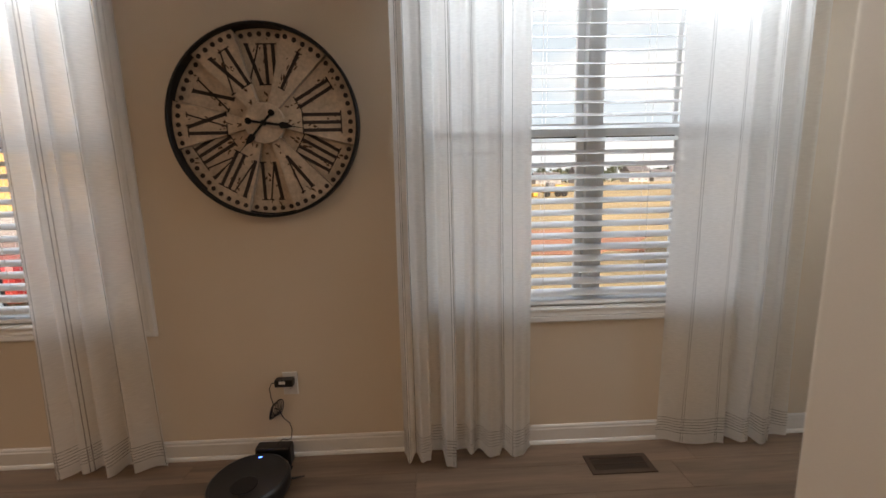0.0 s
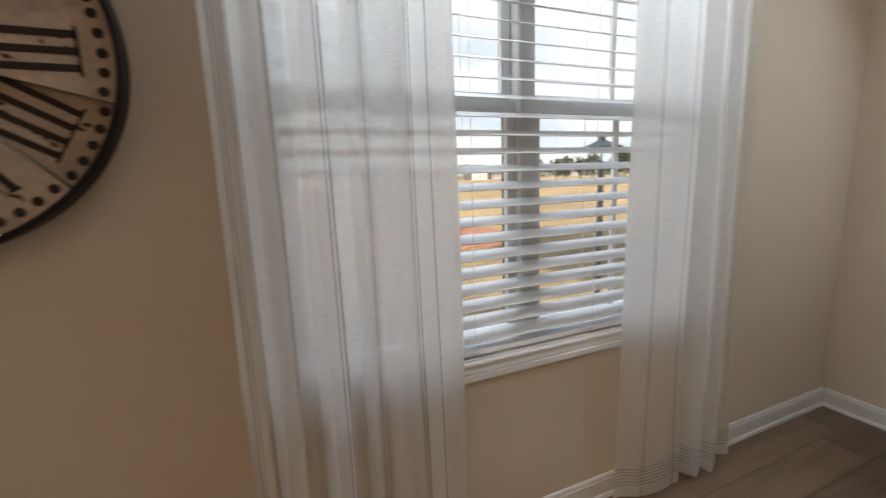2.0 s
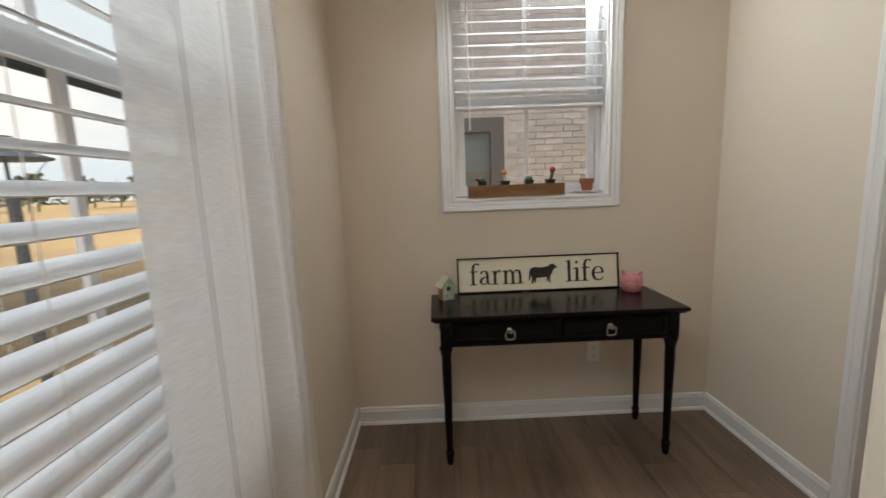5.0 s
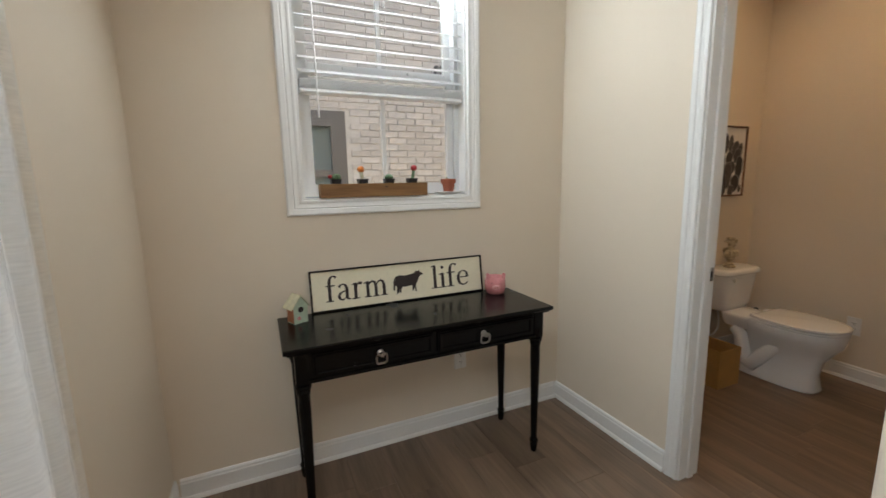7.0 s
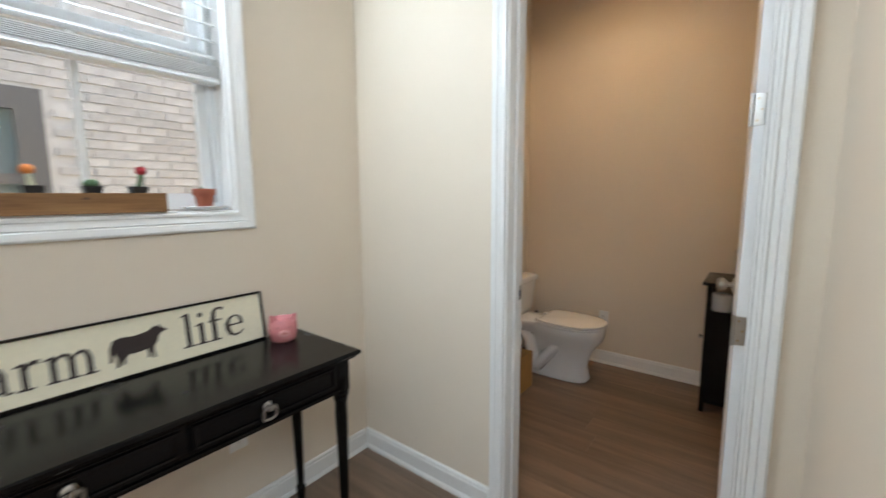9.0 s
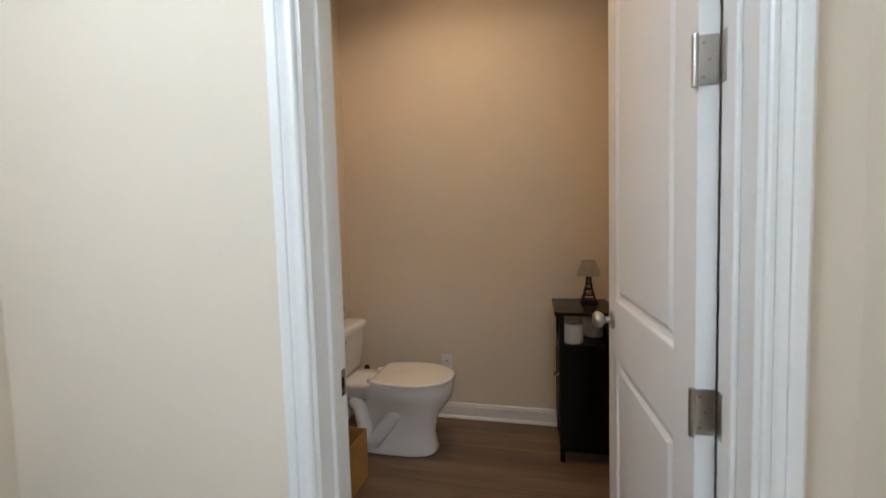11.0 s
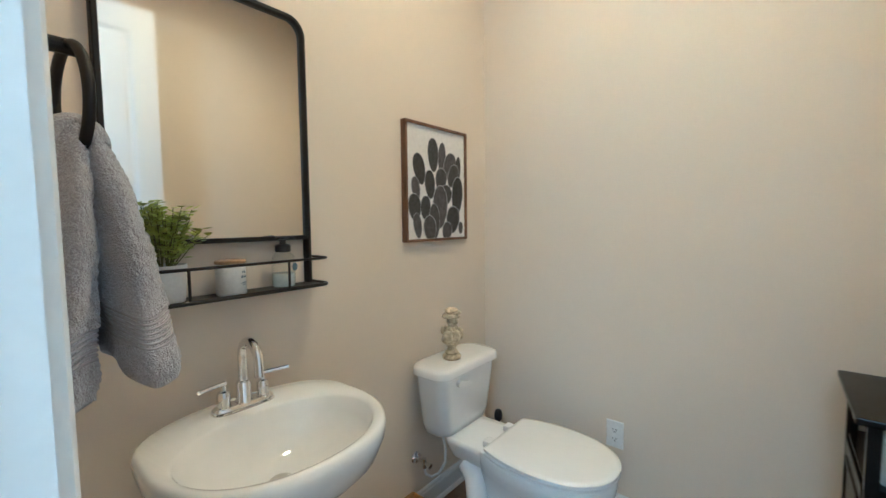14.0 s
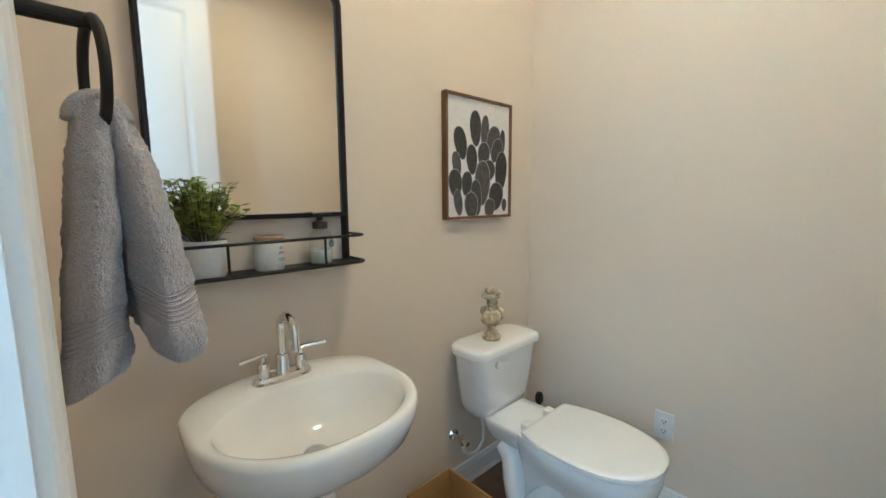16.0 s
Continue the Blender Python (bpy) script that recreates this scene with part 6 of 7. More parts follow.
tube(bm, [Vector((3.15 + 0.069 * math.cos(a), -0.130 + 0.007 * math.cos(a), 1.445 + 0.072 * math.sin(a))) for a in [2 * math.pi * i / 40 for i in range(40)]], 0.0068, 10, closed=True)
soften(part("ring", bm, M_BLACKMETAL, tr), 60)


def towel():
    t = thing("hand_towel", (3.15, -0.13, 1.0), "grey terry hand towel hanging through the towel ring", "towel")

    def shape(side, f):
        """Gather across the ring, the drape's middle and half depth, at a share f of its length."""
        gather = 0.30 + 0.55 * min(1.0, f / 0.45) ** 0.7
        y_out = -0.098 if side == 1 else -0.190
        yc = -0.130 + (y_out + 0.130) * (0.14 + 0.86 * f ** 0.85)
        half_y = (0.018 + 0.026 * f ** 0.6) if side == 1 else (0.018 + 0.028 * f ** 0.7)
        return gather, yc, half_y

    def spot(side, f, a, z, z_end, out=0.0):
        gather, yc, half_y = shape(side, f)
        lobe = 1 + 0.20 * math.sin(2 * a + 0.9 * side + f * 1.6) * gather + 0.10 * math.sin(5 * a + 2 * side - f)
        sag = 0.012 * math.sin(2 * a + side) * f + 0.018 * math.sin(a) * f * (1 if side == -1 else -0.5)
        x = 3.15 + (0.102 * gather + out) * math.cos(a) * (1 + 0.07 * math.sin(4 * a + f * 3))
        return Vector((x, min(yc + (half_y + out) * math.sin(a) * lobe, -0.0535), z + sag))

    for side, z_end, name in ((1, 1.040, "back_drape"), (-1, 1.066, "front_drape")):
        bm = bmesh.new()
        rings = []
        n, m = 120, 170
        for r in range(n + 1):
            f = r / n
            z = 1.412 - f * (1.412 - z_end)
            up = z - z_end
            ring = []
            for k in range(m):
                a = 2 * math.pi * k / m
                flat = 0.2 if (0.052 < up < 0.098 or up < 0.014) else 1.0
                p = spot(side, f, a, z, z_end)
                loop = noise.noise(p * 150) * 0.0026 + noise.noise(p * 290 + Vector((7, 3, 1))) * 0.0020
                lump = noise.noise(p * 22) * 0.0045
                hem = -0.004 if up < 0.014 else 0.0
                pinch = -0.003 if 0.052 < up < 0.098 else 0.0
                ring.append(bm.verts.new(spot(side, f, a, z, z_end, loop * flat + lump + hem + pinch)))
            rings.append(ring)
        tip = [bm.verts.new(spot(side, 1.0, 2 * math.pi * k / m, z_end - 0.001, z_end, -0.008)) for k in range(m)]
        loft(bm, rings + [tip])
        ob = part(name, bm, M_TOWEL, t, smooth=True)
        for j in range(7):
            bm = bmesh.new()
            z = z_end + 0.055 + j * 0.0065
            f = (1.412 - z) / (1.412 - z_end)
            tube(bm, [spot(side, f, 2 * math.pi * k / 48, z, z_end, -0.0025 + noise.noise(spot(side, f, 2 * math.pi * k / 48, z, z_end) * 22) * 0.0045) for k in range(48)], 0.0020, 6, closed=True)
            part("woven_ridge", bm, M_TOWELBAND, ob, "fine woven ridge of the towel band", smooth=True)
    bm = bmesh.new()
    rings = []
    for a in [math.pi * i / 12 for i in range(13)]:
        c = Vector((3.15, -0.130 + 0.024 * math.cos(a), 1.388 + 0.026 * math.sin(a)))
        rings.append([bm.verts.new(c + Vector((0.034 * math.cos(q), 0.015 * math.sin(q) * math.cos(a), 0.015 * math.sin(q) * math.sin(a)))) for q in [2 * math.pi * i / 20 for i in range(20)]])
    loft(bm, rings)
    part("fold", bm, M_TOWEL, t, smooth=True)


towel()


wv = thing("wall_register", (3.598, -0.595, 2.085), "pale grey louvred register high above the mirror", "register")
part("register_frame", frame_ring(bmesh.new(), (-0.745, -0.445, 2.012, 2.162), 0.018, 0.0, 0.012, on_east), M_PLASTIC, wv)
for k in range(8):
    v = 2.032 + k * 0.0148
    part("louvre", prism(bmesh.new(), [(-0.727, v), (-0.463, v), (-0.463, v + 0.009), (-0.727, v + 0.009)], lambda a, b, h: on_east(a, b - h * 0.5, h), 0.001, 0.009), M_PLASTIC, wv)


# ---------------------------------------------------------------- cactus picture
def picture():
    p = thing("framed_picture", (3.585, -1.392, 1.19), "walnut framed black and white prickly pear picture", "picture")
    y0, y1, z0, z1 = -1.187, -1.597, 1.196, 1.690

    def on(u, v, h):
        return Vector((3.600 - h, y0 - u, z0 + v))

    W, H = y0 - y1, z1 - z0
    for r in ((0, 0.011, 0, H), (W - 0.011, W, 0, H), (0.011, W - 0.011, 0, 0.011), (0.011, W - 0.011, H - 0.011, H)):
        part("frame_strip", bar(bmesh.new(), *r, 0.002, 0.028, on), M_WALNUT, p, "walnut frame strip")
    part("print", bar(bmesh.new(), 0.011, W - 0.011, 0.011, H - 0.011, 0.004, 0.019, on), M_ART, p, "off-white print paper")
    # prickly pear pads from the back to the front: across, up, half width, half length, lean
    pads = ((0.43, 0.76, 0.080, 0.115, 2), (0.58, 0.73, 0.058, 0.120, -4), (0.20, 0.62, 0.082, 0.105, 14), (0.72, 0.68, 0.095, 0.100, -24),
            (0.88, 0.66, 0.042, 0.095, -3), (0.78, 0.59, 0.080, 0.090, -28), (0.86, 0.40, 0.092, 0.140, -5), (0.37, 0.49, 0.074, 0.098, 4),
            (0.56, 0.54, 0.085, 0.085, -8), (0.64, 0.40, 0.092, 0.078, -26), (0.14, 0.44, 0.056, 0.082, 10), (0.12, 0.28, 0.085, 0.092, 6),
            (0.29, 0.28, 0.070, 0.080, -6), (0.54, 0.29, 0.110, 0.150, -2), (0.77, 0.17, 0.108, 0.100, -12), (0.44, 0.16, 0.075, 0.120, 4),
            (0.16, 0.12, 0.055, 0.085, 10), (0.36, 0.09, 0.090, 0.092, 6), (0.66, 0.06, 0.075, 0.070, -8), (0.92, 0.09, 0.036, 0.045, 0))
    iw, ih = W - 0.022, H - 0.022
    for i, (fu, fv, fa, fb, deg) in enumerate(pads):
        c, sn = math.cos(radians(deg)), math.sin(radians(deg))
        lift = 0.0190 + 0.00012 * i
        for name, grow, m, dh in (("pad_rim", 1.0, M_ARTRIM, 0.00006), ("cactus_pad", 0.93, M_ARTINK, 0.00011)):
            poly = []
            for k in range(26):
                q = 2 * math.pi * k / 26
                x, y = 1.16 * fa * iw * grow * math.cos(q) * (1 + 0.14 * math.sin(q)), 1.36 * fb * ih * (1 - (1 - grow) * fa * iw / (fb * ih)) * math.sin(q)
                u, v = 0.011 + fu * iw + x * c - y * sn, 0.011 + fv * ih + x * sn + y * c
                poly.append((min(max(u, 0.0115), W - 0.0115), max(0.0115, v)))
            part(name, prism(bmesh.new(), poly, on, 0.0188, lift + dh), m, p)


picture()

# ---------------------------------------------------------------- waste basket, cabinet, lamp, paper
wb = thing("waste_basket", (3.33, -0.985, 0), "open tan fibreboard waste basket on the floor", "basket")
x0, x1, y0, y1, h = 3.20, 3.466, -1.090, -0.880, 0.250
for nm, r in (("side_panel", (x0, x1, y0, y0 + 0.006)), ("side_panel", (x0, x1, y1 - 0.006, y1)), ("end_panel", (x0, x0 + 0.006, y0 + 0.006, y1 - 0.006)), ("end_panel", (x1 - 0.006, x1, y0 + 0.006, y1 - 0.006))):
    part(nm, boxes((*r, 0.0, h), bev=0.0015), M_BASKET, wb)
part("bottom_panel", boxes((x0 + 0.006, x1 - 0.006, y0 + 0.006, y1 - 0.006, 0.002, 0.008)), M_BASKET, wb)


def cabinet():
    c = thing("storage_cabinet", (2.105, -1.575, 0), "narrow black wooden storage cabinet in the bathroom corner", "cabinet")
    x0, x1, y0, y1 = 1.965, 2.238, -1.755, -1.385
    part("top", boxes((x0 - 0.012, x1 + 0.024, y0 - 0.005, y1 + 0.024, 0.787, 0.806), bev=0.004), M_BLACKWOOD, c)
    for x in (x0, x1 - 0.026):
        for y in (y0, y1 - 0.026):
            part("post", boxes((x, x + 0.026, y, y + 0.026, 0.0, 0.787), bev=0.002), M_BLACKWOOD, c)
    part("shelf", boxes((x0 + 0.004, x1 - 0.004, y0 + 0.004, y1 - 0.004, 0.615, 0.630)), M_BLACKWOOD, c)
    part("bottom", boxes((x0 + 0.004, x1 - 0.004, y0 + 0.004, y1 - 0.004, 0.060, 0.075)), M_BLACKWOOD, c)
    part("back_panel", boxes((x0 + 0.006, x0 + 0.012, y0 + 0.026, y1 - 0.026, 0.075, 0.787)), M_BLACKWOOD, c)
    for y in (y0 + 0.006, y1 - 0.014):
        part("side_panel", boxes((x0 + 0.026, x1 - 0.026, y, y + 0.008, 0.075, 0.615)), M_BLACKWOOD, c)
    bm = bmesh.new()
    box(bm, x1 - 0.014, x1 + 0.002, y0 + 0.028, y1 - 0.028, 0.078, 0.612, bev=0.002)
    dr = part("door", bm, M_BLACKWOOD, c, "black cabinet door")
    bm = bmesh.new()
    moulding(bm, (y0 + 0.075, y1 - 0.075, 0.13, 0.56), [(0.0, 0.0), (0.0, 0.004), (0.008, 0.004), (0.010, 0.0)], lambda u, v, hh: Vector((x1 + 0.002 + hh, u, v)))
    part("door_border", bm, M_BLACKWOOD, dr)
    bm = bmesh.new()
    lathe(bm, [(0.007, 0.0), (0.006, 0.010), (0.012, 0.015), (0.013, 0.021), (0.009, 0.026), (0.0001, 0.027)], (x1 + 0.002, y1 - 0.045, 0.46), 16, 'X')
    part("knob", bm, M_NICKEL, dr, "small silver knob")


cabinet()


def paper_roll(x, y, z, label):
    r = thing("toilet_paper", (x, y, z), label, "toilet paper", "paper rolls in the cabinet")
    bm = bmesh.new()
    prof = [(0.020, 0.002), (0.050, 0.0), (0.053, 0.003), (0.053, 0.097), (0.050, 0.100), (0.020, 0.098), (0.0195, 0.095)]
    rings = [[bm.verts.new((x + a * math.cos(2 * math.pi * i / 32), y + a * math.sin(2 * math.pi * i / 32), z + b)) for i in range(32)] for a, b in prof]
    loft(bm, rings + [rings[0]], caps=False)
    soften(part("roll", bm, M_PAPER, r), 50)
    bm = bmesh.new()
    lathe(bm, [(0.0195, 0.004), (0.0195, 0.094), (0.018, 0.094), (0.018, 0.004)], (x, y, z), 20)
    part("core", bm, M_BASKET, r, "cardboard core")


paper_roll(2.165, -1.455, 0.6305, "white toilet paper roll standing in the cabinet")
paper_roll(2.045, -1.60, 0.6305, "white toilet paper roll standing in the cabinet")


def tower_lamp():
    x, y, z = 2.060, -1.655, 0.8065
    l = thing("table_lamp", (x, y, z), "small lamp with black lattice tower base and grey pleated shade", "lamp")

    def sq(bm, h, z0):
        return [bm.verts.new((x + a * h, y + b * h, z + z0)) for a, b in ((-1, -1), (1, -1), (1, 1), (-1, 1))]

    bm = bmesh.new()
    loft(bm, [sq(bm, h, zz) for h, zz in ((0.036, 0.0), (0.036, 0.008), (0.032, 0.011), (0.030, 0.014))])
    part("base", bm, M_BLACKMETAL, l)
    bm = bmesh.new()
    prof = [(0.027, 0.012), (0.020, 0.035), (0.014, 0.060), (0.010, 0.085), (0.007, 0.112)]
    for a, b in ((-1, -1), (1, -1), (1, 1), (-1, 1)):
        tube(bm, [(x + a * h, y + b * h, z + zz) for h, zz in prof], 0.0034, 6)
    for h, zz in ((0.021, 0.034), (0.0145, 0.060), (0.0105, 0.085)):
        tube(bm, [(x + a * h, y + b * h, z + zz) for a, b in ((-1, -1), (1, -1), (1, 1), (-1, 1))], 0.0032, 6, closed=True)
    for (h0, z0), (h1, z1) in zip(prof[1:], prof[2:]):
        for (a, b), (c2, d2) in (((-1, -1), (1, -1)), ((1, -1), (1, 1)), ((1, 1), (-1, 1)), ((-1, 1), (-1, -1))):
            tube(bm, [(x + a * h0, y + b * h0, z + z0), (x + c2 * h1, y + d2 * h1, z + z1)], 0.0016, 5)
    lathe(bm, [(0.012, 0.108), (0.015, 0.113), (0.009, 0.118), (0.006, 0.124), (0.0001, 0.124)], (x, y, z), 14)
    part("lattice_tower", bm, M_BLACKMETAL, l, "black lattice tower stem")
    bm = bmesh.new()
    rings = []
    for rr, zz in ((0.050, 0.122), (0.046, 0.140), (0.030, 0.182), (0.026, 0.190)):
        rings.append([bm.verts.new((x + rr * (1 + 0.025 * math.cos(i * math.pi)) * math.cos(2 * math.pi * i / 48), y + rr * (1 + 0.025 * math.cos(i * math.pi)) * math.sin(2 * math.pi * i / 48), z + zz)) for i in range(48)])
    loft(bm, rings, caps=False)
    sh = part("shade", bm, M_SHADE, l, "grey pleated fabric shade")
    sh.modifiers.new("cloth_thickness", 'SOLIDIFY').thickness = 0.0015
    bm = bmesh.new()
    for i in range(3):
        a = 2 * math.pi * i / 3
        tube(bm, [(x, y, z + 0.122), (x + 0.028 * math.cos(a), y + 0.028 * math.sin(a), z + 0.185)], 0.0012, 5)
    part("shade_wire", bm, M_BLACKMETAL, l)
    l.scale = (1.26, 1.26, 1.26)


tower_lamp()


# ---------------------------------------------------------------- outdoors
M_FIELD = surface("dry_field", (0.27, 0.195, 0.095), 0.95, var=0.35, scale=0.16, grain=2.2, gvar=0.22, bump=0.5, bdist=0.08)
M_PATIO = surface("concrete", (0.42, 0.40, 0.37), 0.9, var=0.08, scale=2, grain=60, gvar=0.06, bump=0.2)
M_BRICK = surface("pale_whitewashed_brick", (0.55, 0.545, 0.545), 0.85, var=0.10, scale=9, grain=60, gvar=0.10, bump=0.4, bdist=0.004, objvar=0.14)
M_MORTAR = surface("pale_mortar", (0.62, 0.62, 0.62), 0.95, var=0.08, scale=10, grain=150, gvar=0.08, bump=0.3)
M_GREYFRAME = surface("grey_window_frame", (0.13, 0.13, 0.135), 0.45)
M_BLINDGLASS = surface("blue_grey_pane", (0.17, 0.23, 0.25), 0.12, var=0.04, scale=3, bump=0.0)
M_TREE = surface("far_foliage", (0.060, 0.070, 0.040), 0.9, var=0.4, scale=0.6, grain=6, gvar=0.4)
M_REDTREE = surface("autumn_foliage", (0.20, 0.045, 0.03), 0.9, var=0.3, scale=0.8, grain=6, gvar=0.3)
M_HOUSEW = surface("far_siding", (0.32, 0.30, 0.285), 0.8, var=0.1, scale=0.5, grain=4, objvar=0.3)
M_ROOF = surface("far_roof", (0.10, 0.09, 0.09), 0.9, var=0.15, scale=1, grain=8, objvar=0.2)
M_DIRT = surface("red_dirt", (0.30, 0.13, 0.07), 0.95, var=0.25, scale=0.5, grain=5, gvar=0.2, bump=0.4, bdist=0.05)
# black lifted to grey: the insect screen's haze is put into the colour
M_LANTERN = surface("screen_hazed_paint", (0.10, 0.11, 0.115), 0.6)
M_YELLOW = surface("machine_yellow", (0.55, 0.30, 0.03), 0.5)
M_SHEATH = surface("wood_sheathing", (0.50, 0.31, 0.12), 0.8, var=0.15, scale=1.2, grain=20, gvar=0.15)
M_CARRED = surface("red_car_paint", (0.30, 0.02, 0.02), 0.3, coat=0.5)
GZ = -0.42


def cloudy_sky():
    """Far bank of bright cloud over the field, a plain glowing backdrop."""
    m = bpy.data.materials.new("cloud_bank")
    m.use_nodes = True
    N, L = m.node_tree.nodes, m.node_tree.links
    tc = N.new("ShaderNodeTexCoord")
    mp = N.new("ShaderNodeMapping")
    mp.inputs["Scale"].default_value = (0.004, 0.004, 0.011)
    L.new(tc.outputs["Object"], mp.inputs[0])
    n = N.new("ShaderNodeTexNoise")
    n.inputs["Scale"].default_value, n.inputs["Detail"].default_value = 1.0, 6.0
    L.new(mp.outputs[0], n.inputs["Vector"])
    r = N.new("ShaderNodeValToRGB")
    r.color_ramp.elements[0].position, r.color_ramp.elements[0].color = 0.42, (0.72, 0.83, 0.92, 1)
    r.color_ramp.elements[1].position, r.color_ramp.elements[1].color = 0.58, (1.0, 1.0, 1.0, 1)
    L.new(n.outputs["Fac"], r.inputs[0])
    e = N.new("ShaderNodeEmission")
    e.inputs["Strength"].default_value = 0.42
    L.new(r.outputs[0], e.inputs[0])
    L.new(e.outputs[0], N["Material Output"].inputs[0])
    bm = bmesh.new()
    rings = []
    for z in (GZ - 1, 130, 260, 400):
        rings.append([bm.verts.new((math.sin(radians(q)) * 800, math.cos(radians(q)) * 800, z)) for q in range(-100, 101, 8)])
    loft(bm, rings, caps=False, closed=False)
    tagged(part("backdrop", bm, m, smooth=True), "bright cloudy sky far behind the field", "sky", kind="structure")


cloudy_sky()

bm = boxes((-820, 820, -60, 820, GZ - 0.3, GZ))
tagged(part("ground", bm, M_FIELD), "flat dry yellow grass field", "ground", kind="structure")
bm = boxes((-3.5, 3.75, -3.2, 2.25, GZ, -0.061))
tagged(part("foundation", bm, M_PATIO), "concrete house foundation", "foundation", kind="structure")
bm = boxes((0.2, 6.5, 2.26, 4.6, GZ, GZ + 0.10))
tagged(part("patio", bm, M_PATIO), "pale concrete patio slab outside the window", "patio", kind="structure")
bm = bmesh.new()
rnd = random.Random(21)
poly = [(-22 + 26 * math.cos(a) * rnd.uniform(0.8, 1.2), 36 + 12 * math.sin(a) * rnd.uniform(0.8, 1.2)) for a in [2 * math.pi * i / 20 for i in range(20)]]
prism(bm, poly, lambda u, v, h: Vector((u, v, h)), GZ - 0.01, GZ + 0.02)
poly = [(4.7 + 2.6 * math.cos(a) * rnd.uniform(0.8, 1.2), 12.2 + 2.6 * math.sin(a) * rnd.uniform(0.8, 1.2)) for a in [2 * math.pi * i / 20 for i in range(20)]]
prism(bm, poly, lambda u, v, h: Vector((u, v, h)), GZ - 0.01, GZ + 0.02)
tagged(part("bare_earth", bm, M_DIRT), "patch of bare reddish earth in the field", "ground", kind="structure")


def far_house(x, y, w, d, h, turn, label):
    o = thing("house", (x, y, GZ), label, "house", "houses across the field")
    m = Matrix.Translation((x, y, GZ)) @ Matrix.Rotation(radians(turn), 4, 'Z')
    bm = boxes((-w / 2, w / 2, -d / 2, d / 2, 0, h))
    bm.transform(m)
    wall = part("house_wall", bm, M_HOUSEW, o)
    bm = bmesh.new()
    prism(bm, [(-d / 2 - 0.5, h), (d / 2 + 0.5, h), (0, h + d * 0.34)], lambda u, v, k: Vector((k, u, v)), -w / 2 - 0.4, w / 2 + 0.4)
    bm.transform(m)
    part("roof", bm, M_ROOF, o, "dark shingled roof")
    for fl in range(2 if h > 4 else 1):
        for k in range(3):
            bm = bmesh.new()
            u = -w / 2 + w * (k + 0.5) / 3
            box(bm, u - 0.6, u + 0.6, -d / 2 - 0.06, -d / 2 + 0.02, 0.9 + fl * 2.8, 2.3 + fl * 2.8)
            bm.transform(m)
            part("house_window", bm, M_GREYFRAME, wall)


rnd = random.Random(4)
for k in range(17):
    hx = -150 + k * 24 + rnd.uniform(-4, 4)
    far_house(hx, 235 + rnd.uniform(-12, 18), rnd.uniform(11, 16), rnd.uniform(9, 12), rnd.choice((3.2, 5.6, 5.8)), rnd.uniform(-12, 12), "distant suburban house with dark roof across the field")


def far_tree(x, y, h, material, label):
    t = thing("tree", (x, y, GZ), label, "tree", "trees across the field")
    bm = bmesh.new()
    tube(bm, [(x, y, GZ), (x + 0.1, y, GZ + h * 0.45), (x, y, GZ + h * 0.75)], [h * 0.03, h * 0.022, h * 0.008], 7)
    for a in range(5):
        q = 2 * math.pi * a / 5
        tube(bm, [(x, y, GZ + h * (0.35 + 0.06 * a)), (x + h * 0.2 * math.cos(q), y + h * 0.2 * math.sin(q), GZ + h * (0.55 + 0.06 * a))], [h * 0.012, h * 0.004], 5)
    part("trunk", bm, M_STEM, t)
    bm = bmesh.new()
    for i in range(150):
        v = Vector((rnd.gauss(0, 1), rnd.gauss(0, 1), rnd.gauss(0, 1)))
        v = v.normalized() * rnd.uniform(0.4, 1.0)
        c = Vector((x + v.x * h * 0.34, y + v.y * h * 0.34, GZ + h * 0.63 + v.z * h * 0.36))
        s = h * rnd.uniform(0.06, 0.11)
        p = [bm.verts.new(c + Vector((rnd.uniform(-1, 1), rnd.uniform(-1, 1), rnd.uniform(-1, 1))) * s) for _ in range(4)]
        for f in ((0, 1, 2), (0, 1, 3), (0, 2, 3), (1, 2, 3)):
            bm.faces.new([p[j] for j in f])
    part("crown", bm, material, t)


for k in range(70):
    far_tree(-220 + k * 6.6 + rnd.uniform(-3, 3), 262 + rnd.uniform(-14, 25), rnd.uniform(6, 11), M_TREE, "distant leafy tree in the treeline")
for k in range(46):
    far_tree(66 + k * 1.9 + rnd.uniform(-2, 2), 94 - k * 1.76 + rnd.uniform(-5, 6), rnd.uniform(5.5, 7.5), M_TREE, "distant leafy tree in the treeline")
bm = bmesh.new()
wr = random.Random(31)
for k in range(5200):
    q = radians(wr.uniform(-50, 82))
    d = wr.uniform(285, 320)
    top = 8.5 + 1.6 * math.sin(q * 31) + 1.1 * math.sin(q * 83 + 1)
    c = Vector((math.sin(q) * d, math.cos(q) * d, GZ + wr.uniform(0.0, top)))
    p = [bm.verts.new(c + Vector((wr.uniform(-1, 1), wr.uniform(-1, 1), wr.uniform(-0.8, 0.8))) * 1.5) for _ in range(4)]
    for f in ((0, 1, 2), (0, 1, 3), (0, 2, 3), (1, 2, 3)):
        bm.faces.new([p[j] for j in f])
tagged(part("distant_woods", bm, M_TREE), "dark belt of distant woods along the horizon", "woods", kind="stuff")
for x, y in ((-28, 128), (-20, 132), (24, 130), (52, 126), (80, 128)):
    far_tree(x, y, 5.0, M_REDTREE, "distant red autumn tree")


